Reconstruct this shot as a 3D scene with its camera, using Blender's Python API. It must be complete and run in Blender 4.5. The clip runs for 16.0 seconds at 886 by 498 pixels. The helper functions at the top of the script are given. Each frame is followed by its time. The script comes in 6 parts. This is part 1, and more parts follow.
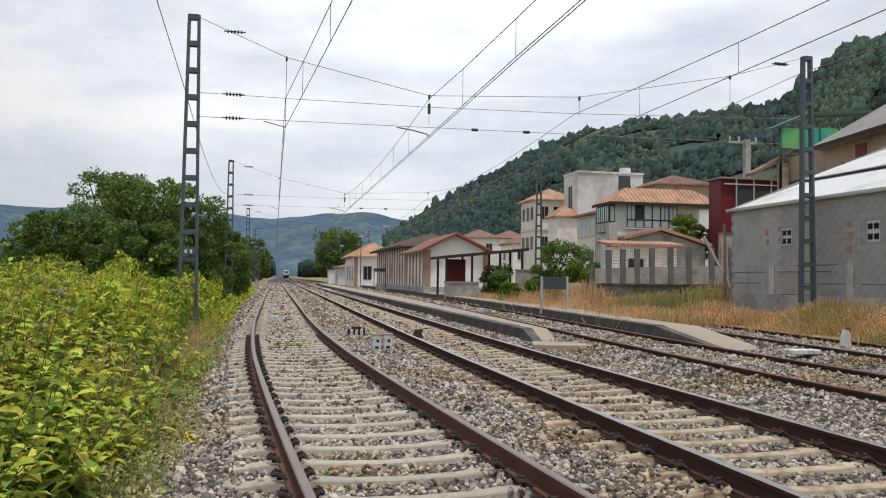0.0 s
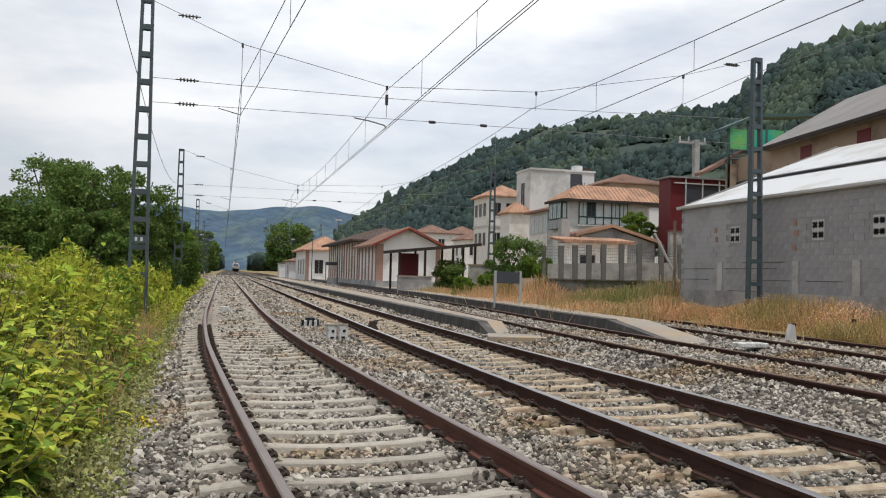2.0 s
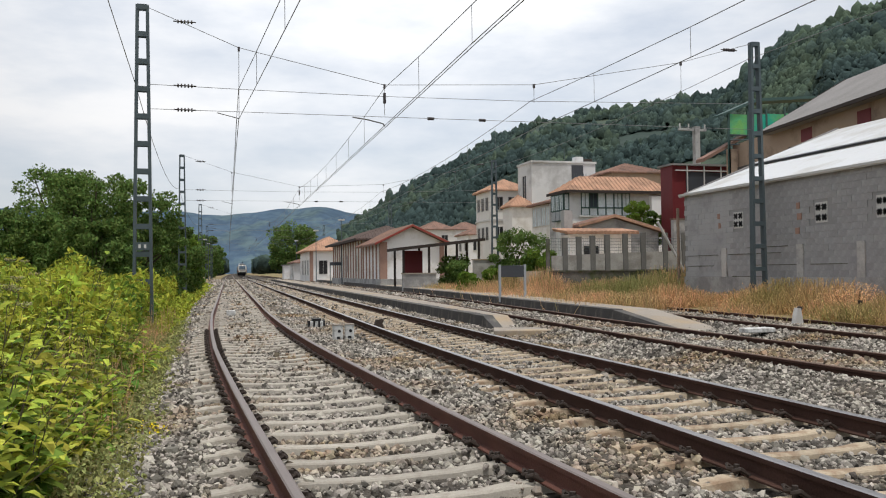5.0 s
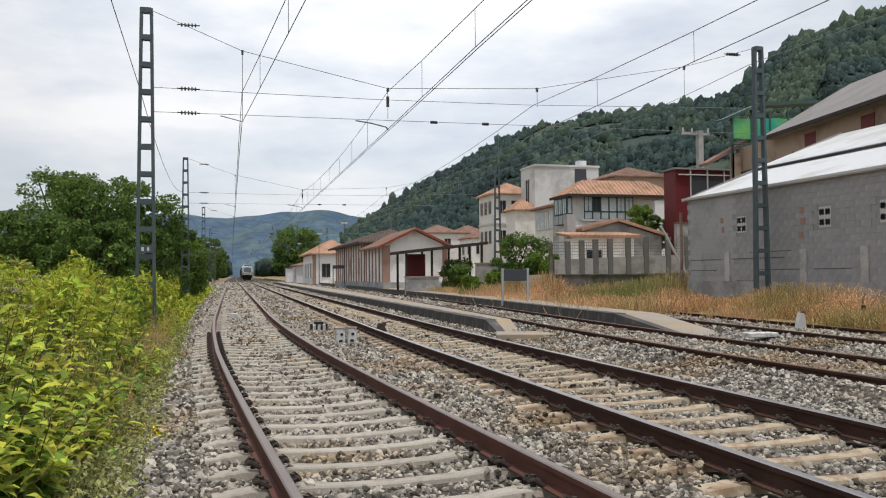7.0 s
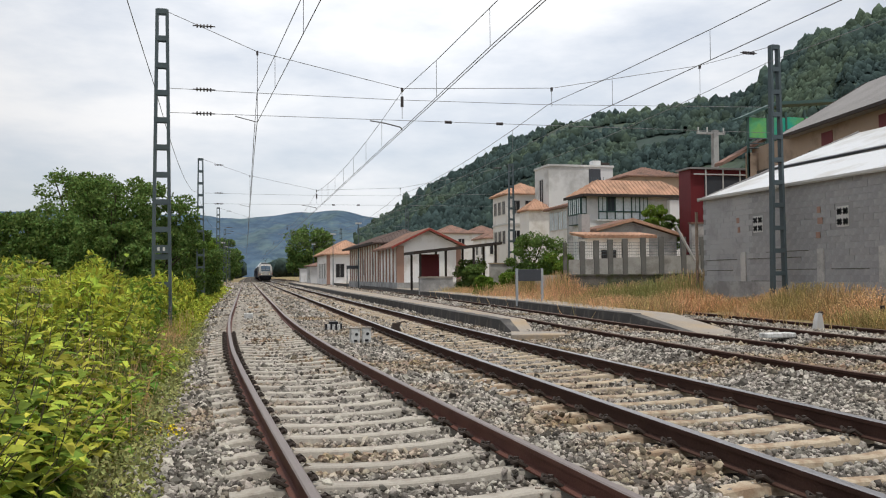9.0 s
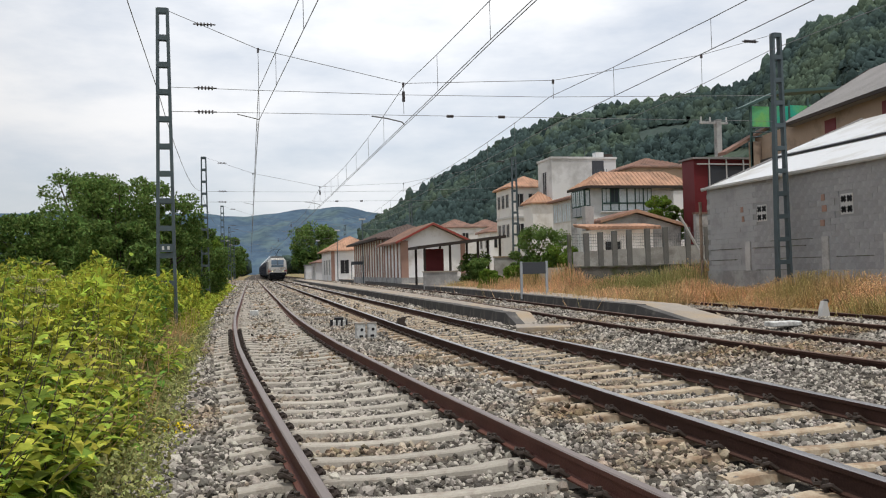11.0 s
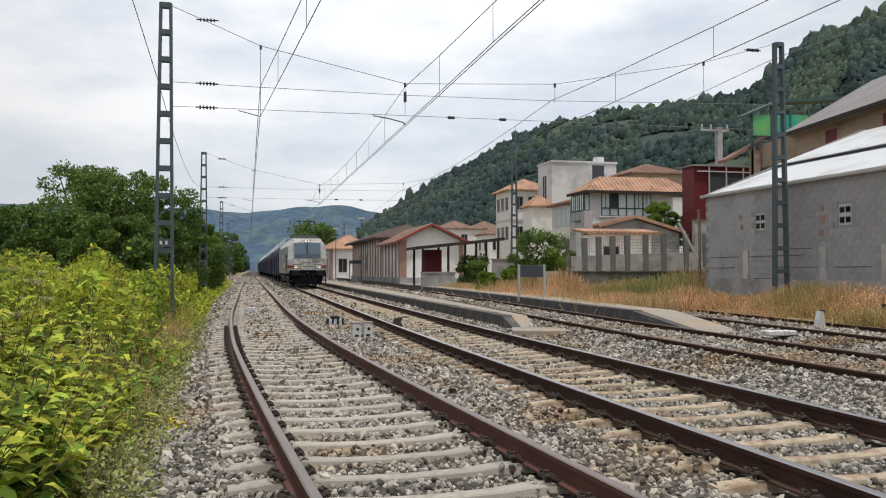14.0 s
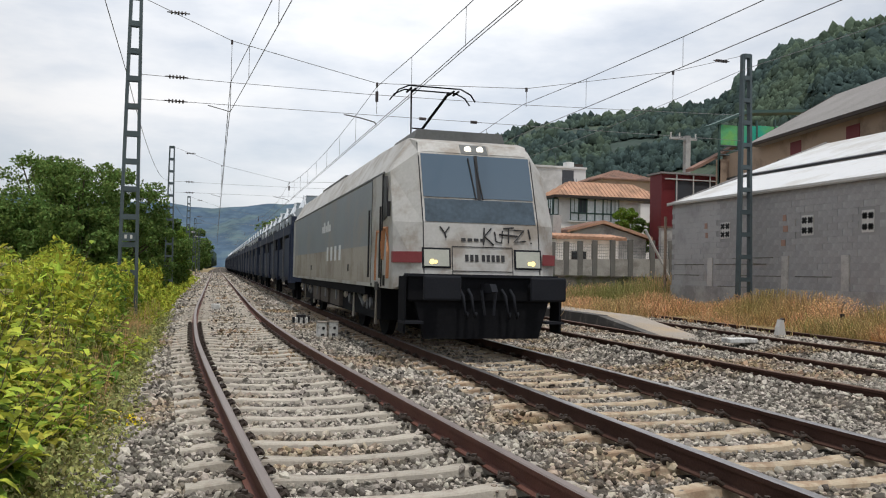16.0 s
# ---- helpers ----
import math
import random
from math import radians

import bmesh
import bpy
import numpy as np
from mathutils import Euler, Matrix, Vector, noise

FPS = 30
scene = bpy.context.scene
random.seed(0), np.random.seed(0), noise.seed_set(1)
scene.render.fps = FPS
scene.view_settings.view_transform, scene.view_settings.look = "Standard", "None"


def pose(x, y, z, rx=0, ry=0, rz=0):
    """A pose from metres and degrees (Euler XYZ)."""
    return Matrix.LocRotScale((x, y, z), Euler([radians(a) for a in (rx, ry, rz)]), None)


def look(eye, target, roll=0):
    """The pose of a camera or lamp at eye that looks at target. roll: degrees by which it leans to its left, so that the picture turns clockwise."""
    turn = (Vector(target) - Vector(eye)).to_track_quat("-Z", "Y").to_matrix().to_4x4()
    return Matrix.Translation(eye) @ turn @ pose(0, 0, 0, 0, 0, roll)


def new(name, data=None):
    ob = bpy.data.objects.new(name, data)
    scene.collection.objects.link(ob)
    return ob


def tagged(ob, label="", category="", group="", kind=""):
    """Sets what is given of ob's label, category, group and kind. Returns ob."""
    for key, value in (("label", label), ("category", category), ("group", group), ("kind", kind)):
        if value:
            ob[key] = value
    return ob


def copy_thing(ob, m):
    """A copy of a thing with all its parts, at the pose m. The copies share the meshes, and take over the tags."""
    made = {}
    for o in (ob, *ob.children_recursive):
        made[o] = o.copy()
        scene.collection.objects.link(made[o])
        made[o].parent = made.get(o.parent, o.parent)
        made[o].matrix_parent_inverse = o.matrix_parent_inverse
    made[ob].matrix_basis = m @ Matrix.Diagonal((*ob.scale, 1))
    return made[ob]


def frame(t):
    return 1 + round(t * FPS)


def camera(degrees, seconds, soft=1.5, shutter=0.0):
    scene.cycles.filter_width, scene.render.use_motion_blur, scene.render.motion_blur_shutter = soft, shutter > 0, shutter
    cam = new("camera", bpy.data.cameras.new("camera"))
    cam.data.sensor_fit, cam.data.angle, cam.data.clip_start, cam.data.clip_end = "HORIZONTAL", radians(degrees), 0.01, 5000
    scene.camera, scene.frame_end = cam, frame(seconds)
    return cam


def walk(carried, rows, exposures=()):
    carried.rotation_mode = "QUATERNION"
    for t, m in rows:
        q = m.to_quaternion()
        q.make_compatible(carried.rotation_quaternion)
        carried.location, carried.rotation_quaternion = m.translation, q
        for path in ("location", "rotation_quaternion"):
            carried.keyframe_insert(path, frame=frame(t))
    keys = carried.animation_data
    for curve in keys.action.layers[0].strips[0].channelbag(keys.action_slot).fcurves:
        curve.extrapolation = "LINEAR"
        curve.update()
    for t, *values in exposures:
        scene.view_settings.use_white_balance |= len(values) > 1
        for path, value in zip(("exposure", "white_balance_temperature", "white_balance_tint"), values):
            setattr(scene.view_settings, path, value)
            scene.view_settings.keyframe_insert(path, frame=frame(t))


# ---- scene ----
cam = camera(56.3, 16.0, soft=1.1)

PATH = [
    (0, (0.11, 0.002, 1.37), (0.528, 1.956, 1.443), 0.7),
    (0.5, (0.04, 0.007, 1.358), (0.549, 1.939, 1.437), 1.2),
    (1, (0.004, 0.032, 1.295), (0.526, 1.961, 1.374), 1.4),
    (1.5, (-0.014, 0.051, 1.266), (0.516, 1.979, 1.343), 1.4),
    (2, (-0.004, 0.048, 1.262), (0.528, 1.974, 1.327), 1.4),
    (2.5, (-0.003, 0.047, 1.26), (0.533, 1.973, 1.324), 1.4),
    (3, (0.0, 0.027, 1.258), (0.538, 1.952, 1.322), 0.8),
    (3.5, (0.002, 0.029, 1.262), (0.542, 1.954, 1.315), 0.2),
    (4, (-0.002, 0.045, 1.261), (0.536, 1.971, 1.315), -0.4),
    (6.5, (0.025, 0.041, 1.27), (0.539, 1.973, 1.329), -0.6),
    (7, (0.015, 0.046, 1.268), (0.532, 1.978, 1.332), -0.5),
    (7.5, (0.015, 0.046, 1.268), (0.532, 1.977, 1.332), -0.5),
    (8, (0.017, 0.04, 1.271), (0.532, 1.972, 1.337), -0.4),
    (8.5, (-0.004, 0.051, 1.262), (0.508, 1.983, 1.326), -0.5),
    (9, (-0.003, 0.073, 1.26), (0.482, 2.012, 1.325), -0.5),
    (11.5, (0.009, 0.046, 1.249), (0.485, 1.988, 1.3), -1.5),
    (12, (0.024, 0.036, 1.254), (0.5, 1.978, 1.308), -1.1),
    (12.5, (0.023, 0.039, 1.254), (0.498, 1.981, 1.308), -0.9),
    (13, (0.02, 0.049, 1.253), (0.495, 1.991, 1.308), -0.6),
    (13.5, (0.03, 0.049, 1.256), (0.505, 1.991, 1.31), -0.4),
    (14, (0.021, 0.05, 1.26), (0.499, 1.991, 1.314), -0.1),
    (14.5, (0.015, 0.053, 1.259), (0.496, 1.994, 1.31), 0.5),
    (15, (0.031, 0.054, 1.256), (0.512, 1.995, 1.308), 1.1),
    (15.5, (0.035, 0.039, 1.262), (0.523, 1.978, 1.317), 1.2),
    (16, (0.042, 0.027, 1.267), (0.592, 1.949, 1.324), 1.2),
]
walk(cam, [(t, look(eye, target, roll)) for t, eye, target, roll in PATH])

# ---- world and light ----
def make_world():
    w = bpy.data.worlds.new("sky")
    scene.world = w
    w.use_nodes = True
    n, l = w.node_tree.nodes, w.node_tree.links
    n.clear()
    out = n.new("ShaderNodeOutputWorld")
    bg = n.new("ShaderNodeBackground")
    sky = n.new("ShaderNodeTexSky")
    sky.sky_type = "NISHITA"
    sky.sun_disc = False
    sky.sun_elevation, sky.sun_rotation = radians(75), radians(173)
    sky.air_density, sky.dust_density = 1.0, 1.5
    dim = n.new("ShaderNodeVectorMath")
    dim.operation = "SCALE"
    dim.inputs["Scale"].default_value = 0.115
    l.new(sky.outputs[0], dim.inputs[0])
    tc = n.new("ShaderNodeTexCoord")
    mp = n.new("ShaderNodeMapping")
    mp.inputs["Scale"].default_value = (1.6, 1.6, 5.0)
    mp.inputs["Location"].default_value = (0.35, 0.1, 0.2)
    l.new(tc.outputs["Generated"], mp.inputs["Vector"])
    n1 = n.new("ShaderNodeTexNoise")
    n1.inputs["Scale"].default_value, n1.inputs["Detail"].default_value = 1.5, 7
    n1.inputs["Roughness"].default_value = 0.55
    l.new(mp.outputs[0], n1.inputs["Vector"])
    cr = n.new("ShaderNodeValToRGB")
    cr.color_ramp.elements[0].position, cr.color_ramp.elements[0].color = 0.36, (0.62, 0.62, 0.62, 1)
    cr.color_ramp.elements[1].position, cr.color_ramp.elements[1].color = 0.60, (1, 1, 1, 1)
    l.new(n1.outputs["Fac"], cr.inputs[0])
    cl = n.new("ShaderNodeValToRGB")
    cl.color_ramp.elements[0].position, cl.color_ramp.elements[0].color = 0.30, (0.82, 0.88, 0.97, 1)
    cl.color_ramp.elements[1].position, cl.color_ramp.elements[1].color = 0.66, (1.12, 1.12, 1.13, 1)
    l.new(n1.outputs["Fac"], cl.inputs[0])
    # the cloud cover is thin and bright down the valley, greyer to the sides
    dot = n.new("ShaderNodeVectorMath")
    dot.operation = "DOT_PRODUCT"
    dot.inputs[1].default_value = (0.20, 0.82, 0.54)
    l.new(tc.outputs["Generated"], dot.inputs[0])
    veil = n.new("ShaderNodeMapRange")
    veil.inputs["From Min"].default_value, veil.inputs["From Max"].default_value = 0.80, 0.98
    veil.inputs["To Min"].default_value, veil.inputs["To Max"].default_value = 0.72, 1.08
    l.new(dot.outputs["Value"], veil.inputs["Value"])
    lit = n.new("ShaderNodeVectorMath")
    lit.operation = "SCALE"
    l.new(cl.outputs[0], lit.inputs[0])
    l.new(veil.outputs[0], lit.inputs["Scale"])
    mx = n.new("ShaderNodeMixRGB")
    l.new(cr.outputs[0], mx.inputs[0])
    l.new(dim.outputs[0], mx.inputs[1])
    l.new(lit.outputs[0], mx.inputs[2])
    l.new(mx.outputs[0], bg.inputs["Color"])
    bg.inputs["Strength"].default_value = 1.0
    l.new(bg.outputs[0], out.inputs["Surface"])


make_world()
sun = new("sun", bpy.data.lights.new("sun", "SUN"))
sun.data.energy, sun.data.angle, sun.data.color = 2.5, radians(4), (1.0, 0.97, 0.92)
sun.matrix_world = look((0, 0, 100), (-3, 26, 0))
scene.view_settings.exposure = 0.0


# ---- materials ----
def mat(name, color, rough=0.8, vary=0.15, scale=4.0, fine=40.0, bump=0.2, bumpscale=60.0, metal=0.0, spread=0.0,
        isl=0.0, second=None, amount=0.5, second_scale=1.5, transl=0.0, dist=0.01, island_hue=0.0, spec=0.3):
    """A surface: colour with broad and fine variation, an optional second colour in patches, relief."""
    m = bpy.data.materials.new(name)
    m.use_nodes = True
    n, l = m.node_tree.nodes, m.node_tree.links
    b = n["Principled BSDF"]
    tc = n.new("ShaderNodeTexCoord")
    vec = tc.outputs["Object"]
    big, small = n.new("ShaderNodeTexNoise"), n.new("ShaderNodeTexNoise")
    for t, s, d in ((big, scale, 5), (small, fine, 3)):
        t.inputs["Scale"].default_value, t.inputs["Detail"].default_value = s, d
        l.new(vec, t.inputs["Vector"])
    add = n.new("ShaderNodeMath")
    add.operation = "ADD"
    l.new(big.outputs["Fac"], add.inputs[0])
    l.new(small.outputs["Fac"], add.inputs[1])
    val = n.new("ShaderNodeMapRange")
    val.inputs["From Min"].default_value, val.inputs["From Max"].default_value = 0.6, 1.4
    val.inputs["To Min"].default_value, val.inputs["To Max"].default_value = 1 - vary, 1 + vary
    l.new(add.outputs[0], val.inputs["Value"])
    cur = None
    if second:
        pn = n.new("ShaderNodeTexNoise")
        pn.inputs["Scale"].default_value, pn.inputs["Detail"].default_value = second_scale, 8
        pn.inputs["Roughness"].default_value = 0.65
        l.new(vec, pn.inputs["Vector"])
        ramp = n.new("ShaderNodeMapRange")
        ramp.inputs["From Min"].default_value, ramp.inputs["From Max"].default_value = 0.62 - amount * 0.35, 0.72 - amount * 0.25
        l.new(pn.outputs["Fac"], ramp.inputs["Value"])
        mx = n.new("ShaderNodeMixRGB")
        mx.inputs[1].default_value, mx.inputs[2].default_value = (*color, 1), (*second, 1)
        l.new(ramp.outputs[0], mx.inputs[0])
        cur = mx.outputs[0]
    hsv = n.new("ShaderNodeHueSaturation")
    if cur:
        l.new(cur, hsv.inputs["Color"])
    else:
        hsv.inputs["Color"].default_value = (*color, 1)
    last = val.outputs[0]
    if spread or isl:
        r = n.new("ShaderNodeObjectInfo") if spread else n.new("ShaderNodeNewGeometry")
        sock = r.outputs["Random"] if spread else r.outputs["Random Per Island"]
        k = spread or isl
        mr = n.new("ShaderNodeMapRange")
        mr.inputs["To Min"].default_value, mr.inputs["To Max"].default_value = 1 - k, 1 + k
        l.new(sock, mr.inputs["Value"])
        mul = n.new("ShaderNodeMath")
        mul.operation = "MULTIPLY"
        l.new(mr.outputs[0], mul.inputs[0])
        l.new(last, mul.inputs[1])
        last = mul.outputs[0]
        if island_hue:
            wn = n.new("ShaderNodeTexWhiteNoise")
            wn.noise_dimensions = "1D"
            l.new(sock, wn.inputs["W"])
            hr = n.new("ShaderNodeMapRange")
            hr.inputs["To Min"].default_value, hr.inputs["To Max"].default_value = 0.5 - island_hue, 0.5 + island_hue
            l.new(wn.outputs["Value"], hr.inputs["Value"])
            l.new(hr.outputs[0], hsv.inputs["Hue"])
    l.new(last, hsv.inputs["Value"])
    l.new(hsv.outputs[0], b.inputs["Base Color"])
    b.inputs["Roughness"].default_value, b.inputs["Metallic"].default_value = rough, metal
    b.inputs["Specular IOR Level"].default_value = 0.04 if transl else spec
    if bump:
        bn = n.new("ShaderNodeTexNoise")
        bn.inputs["Scale"].default_value, bn.inputs["Detail"].default_value = bumpscale, 4
        l.new(vec, bn.inputs["Vector"])
        bp = n.new("ShaderNodeBump")
        bp.inputs["Strength"].default_value, bp.inputs["Distance"].default_value = bump, dist
        l.new(bn.outputs["Fac"], bp.inputs["Height"])
        l.new(bp.outputs[0], b.inputs["Normal"])
    if transl:
        tr = n.new("ShaderNodeBsdfTranslucent")
        l.new(hsv.outputs[0], tr.inputs["Color"])
        ms = n.new("ShaderNodeMixShader")
        ms.inputs[0].default_value = transl
        l.new(b.outputs[0], ms.inputs[1])
        l.new(tr.outputs[0], ms.inputs[2])
        l.new(ms.outputs[0], n["Material Output"].inputs["Surface"])
    return m


def glow(name, color, strength):
    m = bpy.data.materials.new(name)
    m.use_nodes = True
    b = m.node_tree.nodes["Principled BSDF"]
    b.inputs["Base Color"].default_value = (*color, 1)
    b.inputs["Emission Color"].default_value = (*color, 1)
    b.inputs["Emission Strength"].default_value = strength
    return m


def glassy(name, color, rough=0.06):
    m = bpy.data.materials.new(name)
    m.use_nodes = True
    b = m.node_tree.nodes["Principled BSDF"]
    b.inputs["Base Color"].default_value = (*color, 1)
    b.inputs["Roughness"].default_value = rough
    b.inputs["IOR"].default_value = 1.5
    b.inputs["Coat Weight"].default_value = 0.5
    return m


STONE = mat("ballast_stone", (0.305, 0.278, 0.240), 0.9, 0.2, 3, 60, 0.4, 90, isl=0.78, island_hue=0.02, second=(0.25, 0.18, 0.11), amount=0.36, second_scale=0.4, spec=0.15)
# bed tone is darkened to paint the shade in gaps between stones
SHADED_BED = mat("ballast_bed", (0.11, 0.096, 0.08), 0.95, 0.6, 5, 16, 1.0, 22, second=(0.06, 0.052, 0.044), amount=0.5, second_scale=9, dist=0.05, spec=0.1)
EARTH = mat("earth", (0.30, 0.205, 0.115), 1.0, 0.3, 0.4, 12, 0.6, 10, second=(0.14, 0.15, 0.05), amount=0.5, second_scale=0.12)
RAILSIDE = mat("rail_rust", (0.115, 0.047, 0.034), 0.75, 0.3, 2, 70, 0.3, 90)
RAILDARK = mat("rail_dark_rust", (0.066, 0.036, 0.028), 0.85, 0.3, 2, 70, 0.3, 90, spec=0.1)
RAILTOP = mat("rail_running_surface", (0.27, 0.225, 0.205), 0.5, 0.15, 2, 90, 0.05, 90, metal=0.7)
RAILSHINE = mat("rail_polished_surface", (0.42, 0.395, 0.385), 0.32, 0.1, 2, 90, 0.03, 90, metal=0.9)
RAILOLD = mat("rail_old_surface", (0.12, 0.075, 0.055), 0.7, 0.25, 2, 70, 0.2, 90)
SLEEPER = mat("sleeper_concrete", (0.395, 0.36, 0.305), 0.9, 0.18, 2, 60, 0.35, 70, spread=0.12, second=(0.31, 0.27, 0.225), amount=0.38, second_scale=5)
SLEEPER_TAN = mat("sleeper_stained_concrete", (0.42, 0.345, 0.25), 0.9, 0.18, 2, 60, 0.35, 70, spread=0.14, second=(0.27, 0.19, 0.125), amount=0.4, second_scale=4)
CLIP = mat("clip_steel", (0.05, 0.037, 0.03), 0.7, 0.3, 10, 90, 0.2)
GALV = mat("galvanised_steel", (0.085, 0.11, 0.12), 0.55, 0.2, 2, 40, 0.1, 60, metal=0.35)
WIRE = mat("wire", (0.20, 0.20, 0.205), 0.6, 0.1, 1, 10, 0, metal=0.3)
PORCELAIN = mat("insulator", (0.06, 0.05, 0.05), 0.3, 0.2, 4, 30, 0)
PLATFORM = mat("platform_concrete", (0.31, 0.275, 0.235), 0.95, 0.2, 0.8, 30, 0.4, 50, second=(0.36, 0.28, 0.19), amount=0.4, second_scale=0.5)
# stone tone lowered so it carries the shade of the kerb's track-side face
KERB = mat("kerb_stone", (0.085, 0.08, 0.076), 0.9, 0.3, 1.2, 25, 0.5, 40, second=(0.15, 0.135, 0.12), amount=0.3, second_scale=2)
BLOCK = mat("concrete_block", (0.39, 0.387, 0.387), 0.95, 0.14, 0.6, 40, 0.4, 50, spread=0.07, second=(0.315, 0.31, 0.31), amount=0.35, second_scale=1.0)
MORTAR = mat("mortar", (0.30, 0.298, 0.295), 0.95, 0.15, 1, 40, 0.3, 60)
PLINTH = mat("cement_render", (0.41, 0.405, 0.395), 0.95, 0.22, 0.7, 25, 0.3, 40, second=(0.26, 0.255, 0.25), amount=0.45, second_scale=0.8)
WHITEROOF = mat("white_sheet", (0.60, 0.61, 0.62), 0.5, 0.05, 0.5, 10, 0.1, 8, second=(0.46, 0.45, 0.43), amount=0.4, second_scale=0.5)
WHITEWALL = mat("white_render", (0.80, 0.79, 0.78), 0.9, 0.08, 0.5, 25, 0.15, 50, second=(0.63, 0.60, 0.56), amount=0.3, second_scale=0.5)
CREAM = mat("cream_render", (0.73, 0.71, 0.675), 0.9, 0.1, 0.5, 25, 0.15, 50, second=(0.57, 0.54, 0.49), amount=0.3, second_scale=0.5)
GREYWALL = mat("weathered_render", (0.66, 0.66, 0.655), 0.9, 0.12, 0.3, 20, 0.15, 50, second=(0.47, 0.465, 0.455), amount=0.48, second_scale=0.35)
BRICK = mat("brick_pilaster", (0.36, 0.225, 0.175), 0.9, 0.2, 1, 30, 0.3, 60)
BROWNWALL = mat("brown_render", (0.36, 0.275, 0.21), 0.95, 0.15, 0.4, 25, 0.3, 40, second=(0.20, 0.15, 0.115), amount=0.4, second_scale=0.6)
REDSHEET = mat("dark_red_sheet", (0.15, 0.023, 0.027), 0.55, 0.15, 0.8, 20, 0.1, 20)
TILE = mat("clay_tile", (0.46, 0.27, 0.18), 0.9, 0.25, 0.8, 12, 0.6, 14, second=(0.31, 0.19, 0.13), amount=0.45, second_scale=1.0, spread=0.08)
TILE_OLD = mat("old_clay_tile", (0.25, 0.15, 0.115), 0.9, 0.25, 0.8, 12, 0.6, 14, second=(0.16, 0.11, 0.09), amount=0.4, second_scale=1.0)
REDTRIM = mat("red_fascia", (0.28, 0.06, 0.045), 0.7, 0.15, 1, 20, 0.1)
GREYROOF = mat("fibre_cement_sheet", (0.26, 0.25, 0.245), 0.9, 0.2, 0.5, 14, 0.4, 12)
ROOFDARK = mat("dark_weathered_roof", (0.115, 0.085, 0.075), 0.95, 0.25, 0.6, 12, 0.5, 12)
DARKWOOD = mat("dark_timber", (0.045, 0.035, 0.03), 0.8, 0.2, 2, 30, 0.2)
DARK = mat("dark_opening", (0.02, 0.02, 0.022), 0.5, 0.1, 2, 20, 0)
GLASS = glassy("window_glass", (0.05, 0.07, 0.08))
PALEGLASS = mat("pale_glass", (0.62, 0.68, 0.70), 0.15, 0.25, 0.8, 6, 0)
GREENMESH = mat("green_netting", (0.16, 0.42, 0.12), 0.7, 0.2, 1, 20, 0.1, second=(0.02, 0.34, 0.24), amount=0.5, second_scale=0.3)
GREENPAINT = mat("dark_green_paint", (0.05, 0.095, 0.085), 0.6, 0.15, 1, 20, 0.1)
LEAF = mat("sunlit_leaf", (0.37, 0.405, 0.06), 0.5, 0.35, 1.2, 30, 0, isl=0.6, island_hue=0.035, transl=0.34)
# shrubs' own leaf colour; low in the bank growth it paints shade
LEAF_DARK = mat("shade_and_hedge_leaf", (0.17, 0.26, 0.045), 0.55, 0.2, 0.7, 20, 0, isl=0.45, island_hue=0.025, transl=0.35)
LEAF_LOW = mat("groundcover_leaf", (0.33, 0.34, 0.13), 0.6, 0.2, 1.2, 20, 0, isl=0.5, island_hue=0.03, transl=0.3)
CROWN = mat("tree_leaf", (0.13, 0.20, 0.055), 0.55, 0.35, 0.35, 8, 0, isl=0.5, island_hue=0.025, transl=0.3)
STEM = mat("stem", (0.10, 0.085, 0.05), 0.8, 0.2, 3, 30, 0)
FLOWER = mat("dry_umbel", (0.42, 0.38, 0.20), 0.9, 0.2, 3, 30, 0, isl=0.25)
YELLOW = mat("yellow_bloom", (0.75, 0.58, 0.02), 0.7, 0.1, 3, 30, 0)
STRAW = mat("dry_grass", (0.74, 0.50, 0.285), 0.9, 0.2, 0.4, 10, 0, isl=0.4, island_hue=0.02, transl=0.3, second=(0.50, 0.41, 0.18), amount=0.38, second_scale=0.25)
GRASS = mat("green_grass", (0.37, 0.36, 0.14), 0.8, 0.2, 0.4, 10, 0, isl=0.4, island_hue=0.03, transl=0.3)
BARK = mat("bark", (0.09, 0.07, 0.05), 0.95, 0.3, 4, 30, 0.5, 30)
# dark pine green with the hill's blue-grey haze mixed into the colour
HAZED_WOODS = mat("pine_woods", (0.047, 0.070, 0.067), 1.0, 0.35, 0.012, 0.35, 0.6, 0.5, isl=0.32, island_hue=0.012, spec=0.0, second=(0.064, 0.088, 0.062), amount=0.42, second_scale=0.012, dist=1.5)
HILLSOIL = mat("hill_scrub", (0.043, 0.064, 0.055), 0.95, 0.3, 0.02, 0.3, 0, second=(0.08, 0.105, 0.06), amount=0.3, second_scale=0.01)
# distance haze is painted into the mountain's blue base colour
HAZE_TINT = mat("haze_tinted_mountain", (0.076, 0.115, 0.162), 1.0, 0.28, 0.008, 0.04, 0, spec=0.0, second=(0.105, 0.150, 0.165), amount=0.45, second_scale=0.010)
SILVER = mat("loco_silver", (0.43, 0.425, 0.41), 0.5, 0.12, 0.6, 18, 0.05, 30, second=(0.28, 0.25, 0.215), amount=0.46, second_scale=1.3)
DIRTY = mat("loco_dirty_beige", (0.36, 0.33, 0.285), 0.6, 0.15, 0.6, 14, 0.05, 30, second=(0.25, 0.215, 0.17), amount=0.45, second_scale=0.8)
LOCOGREY = mat("loco_grey_band", (0.225, 0.25, 0.27), 0.5, 0.1, 0.6, 18, 0.05, 30, second=(0.27, 0.255, 0.235), amount=0.35, second_scale=0.5)
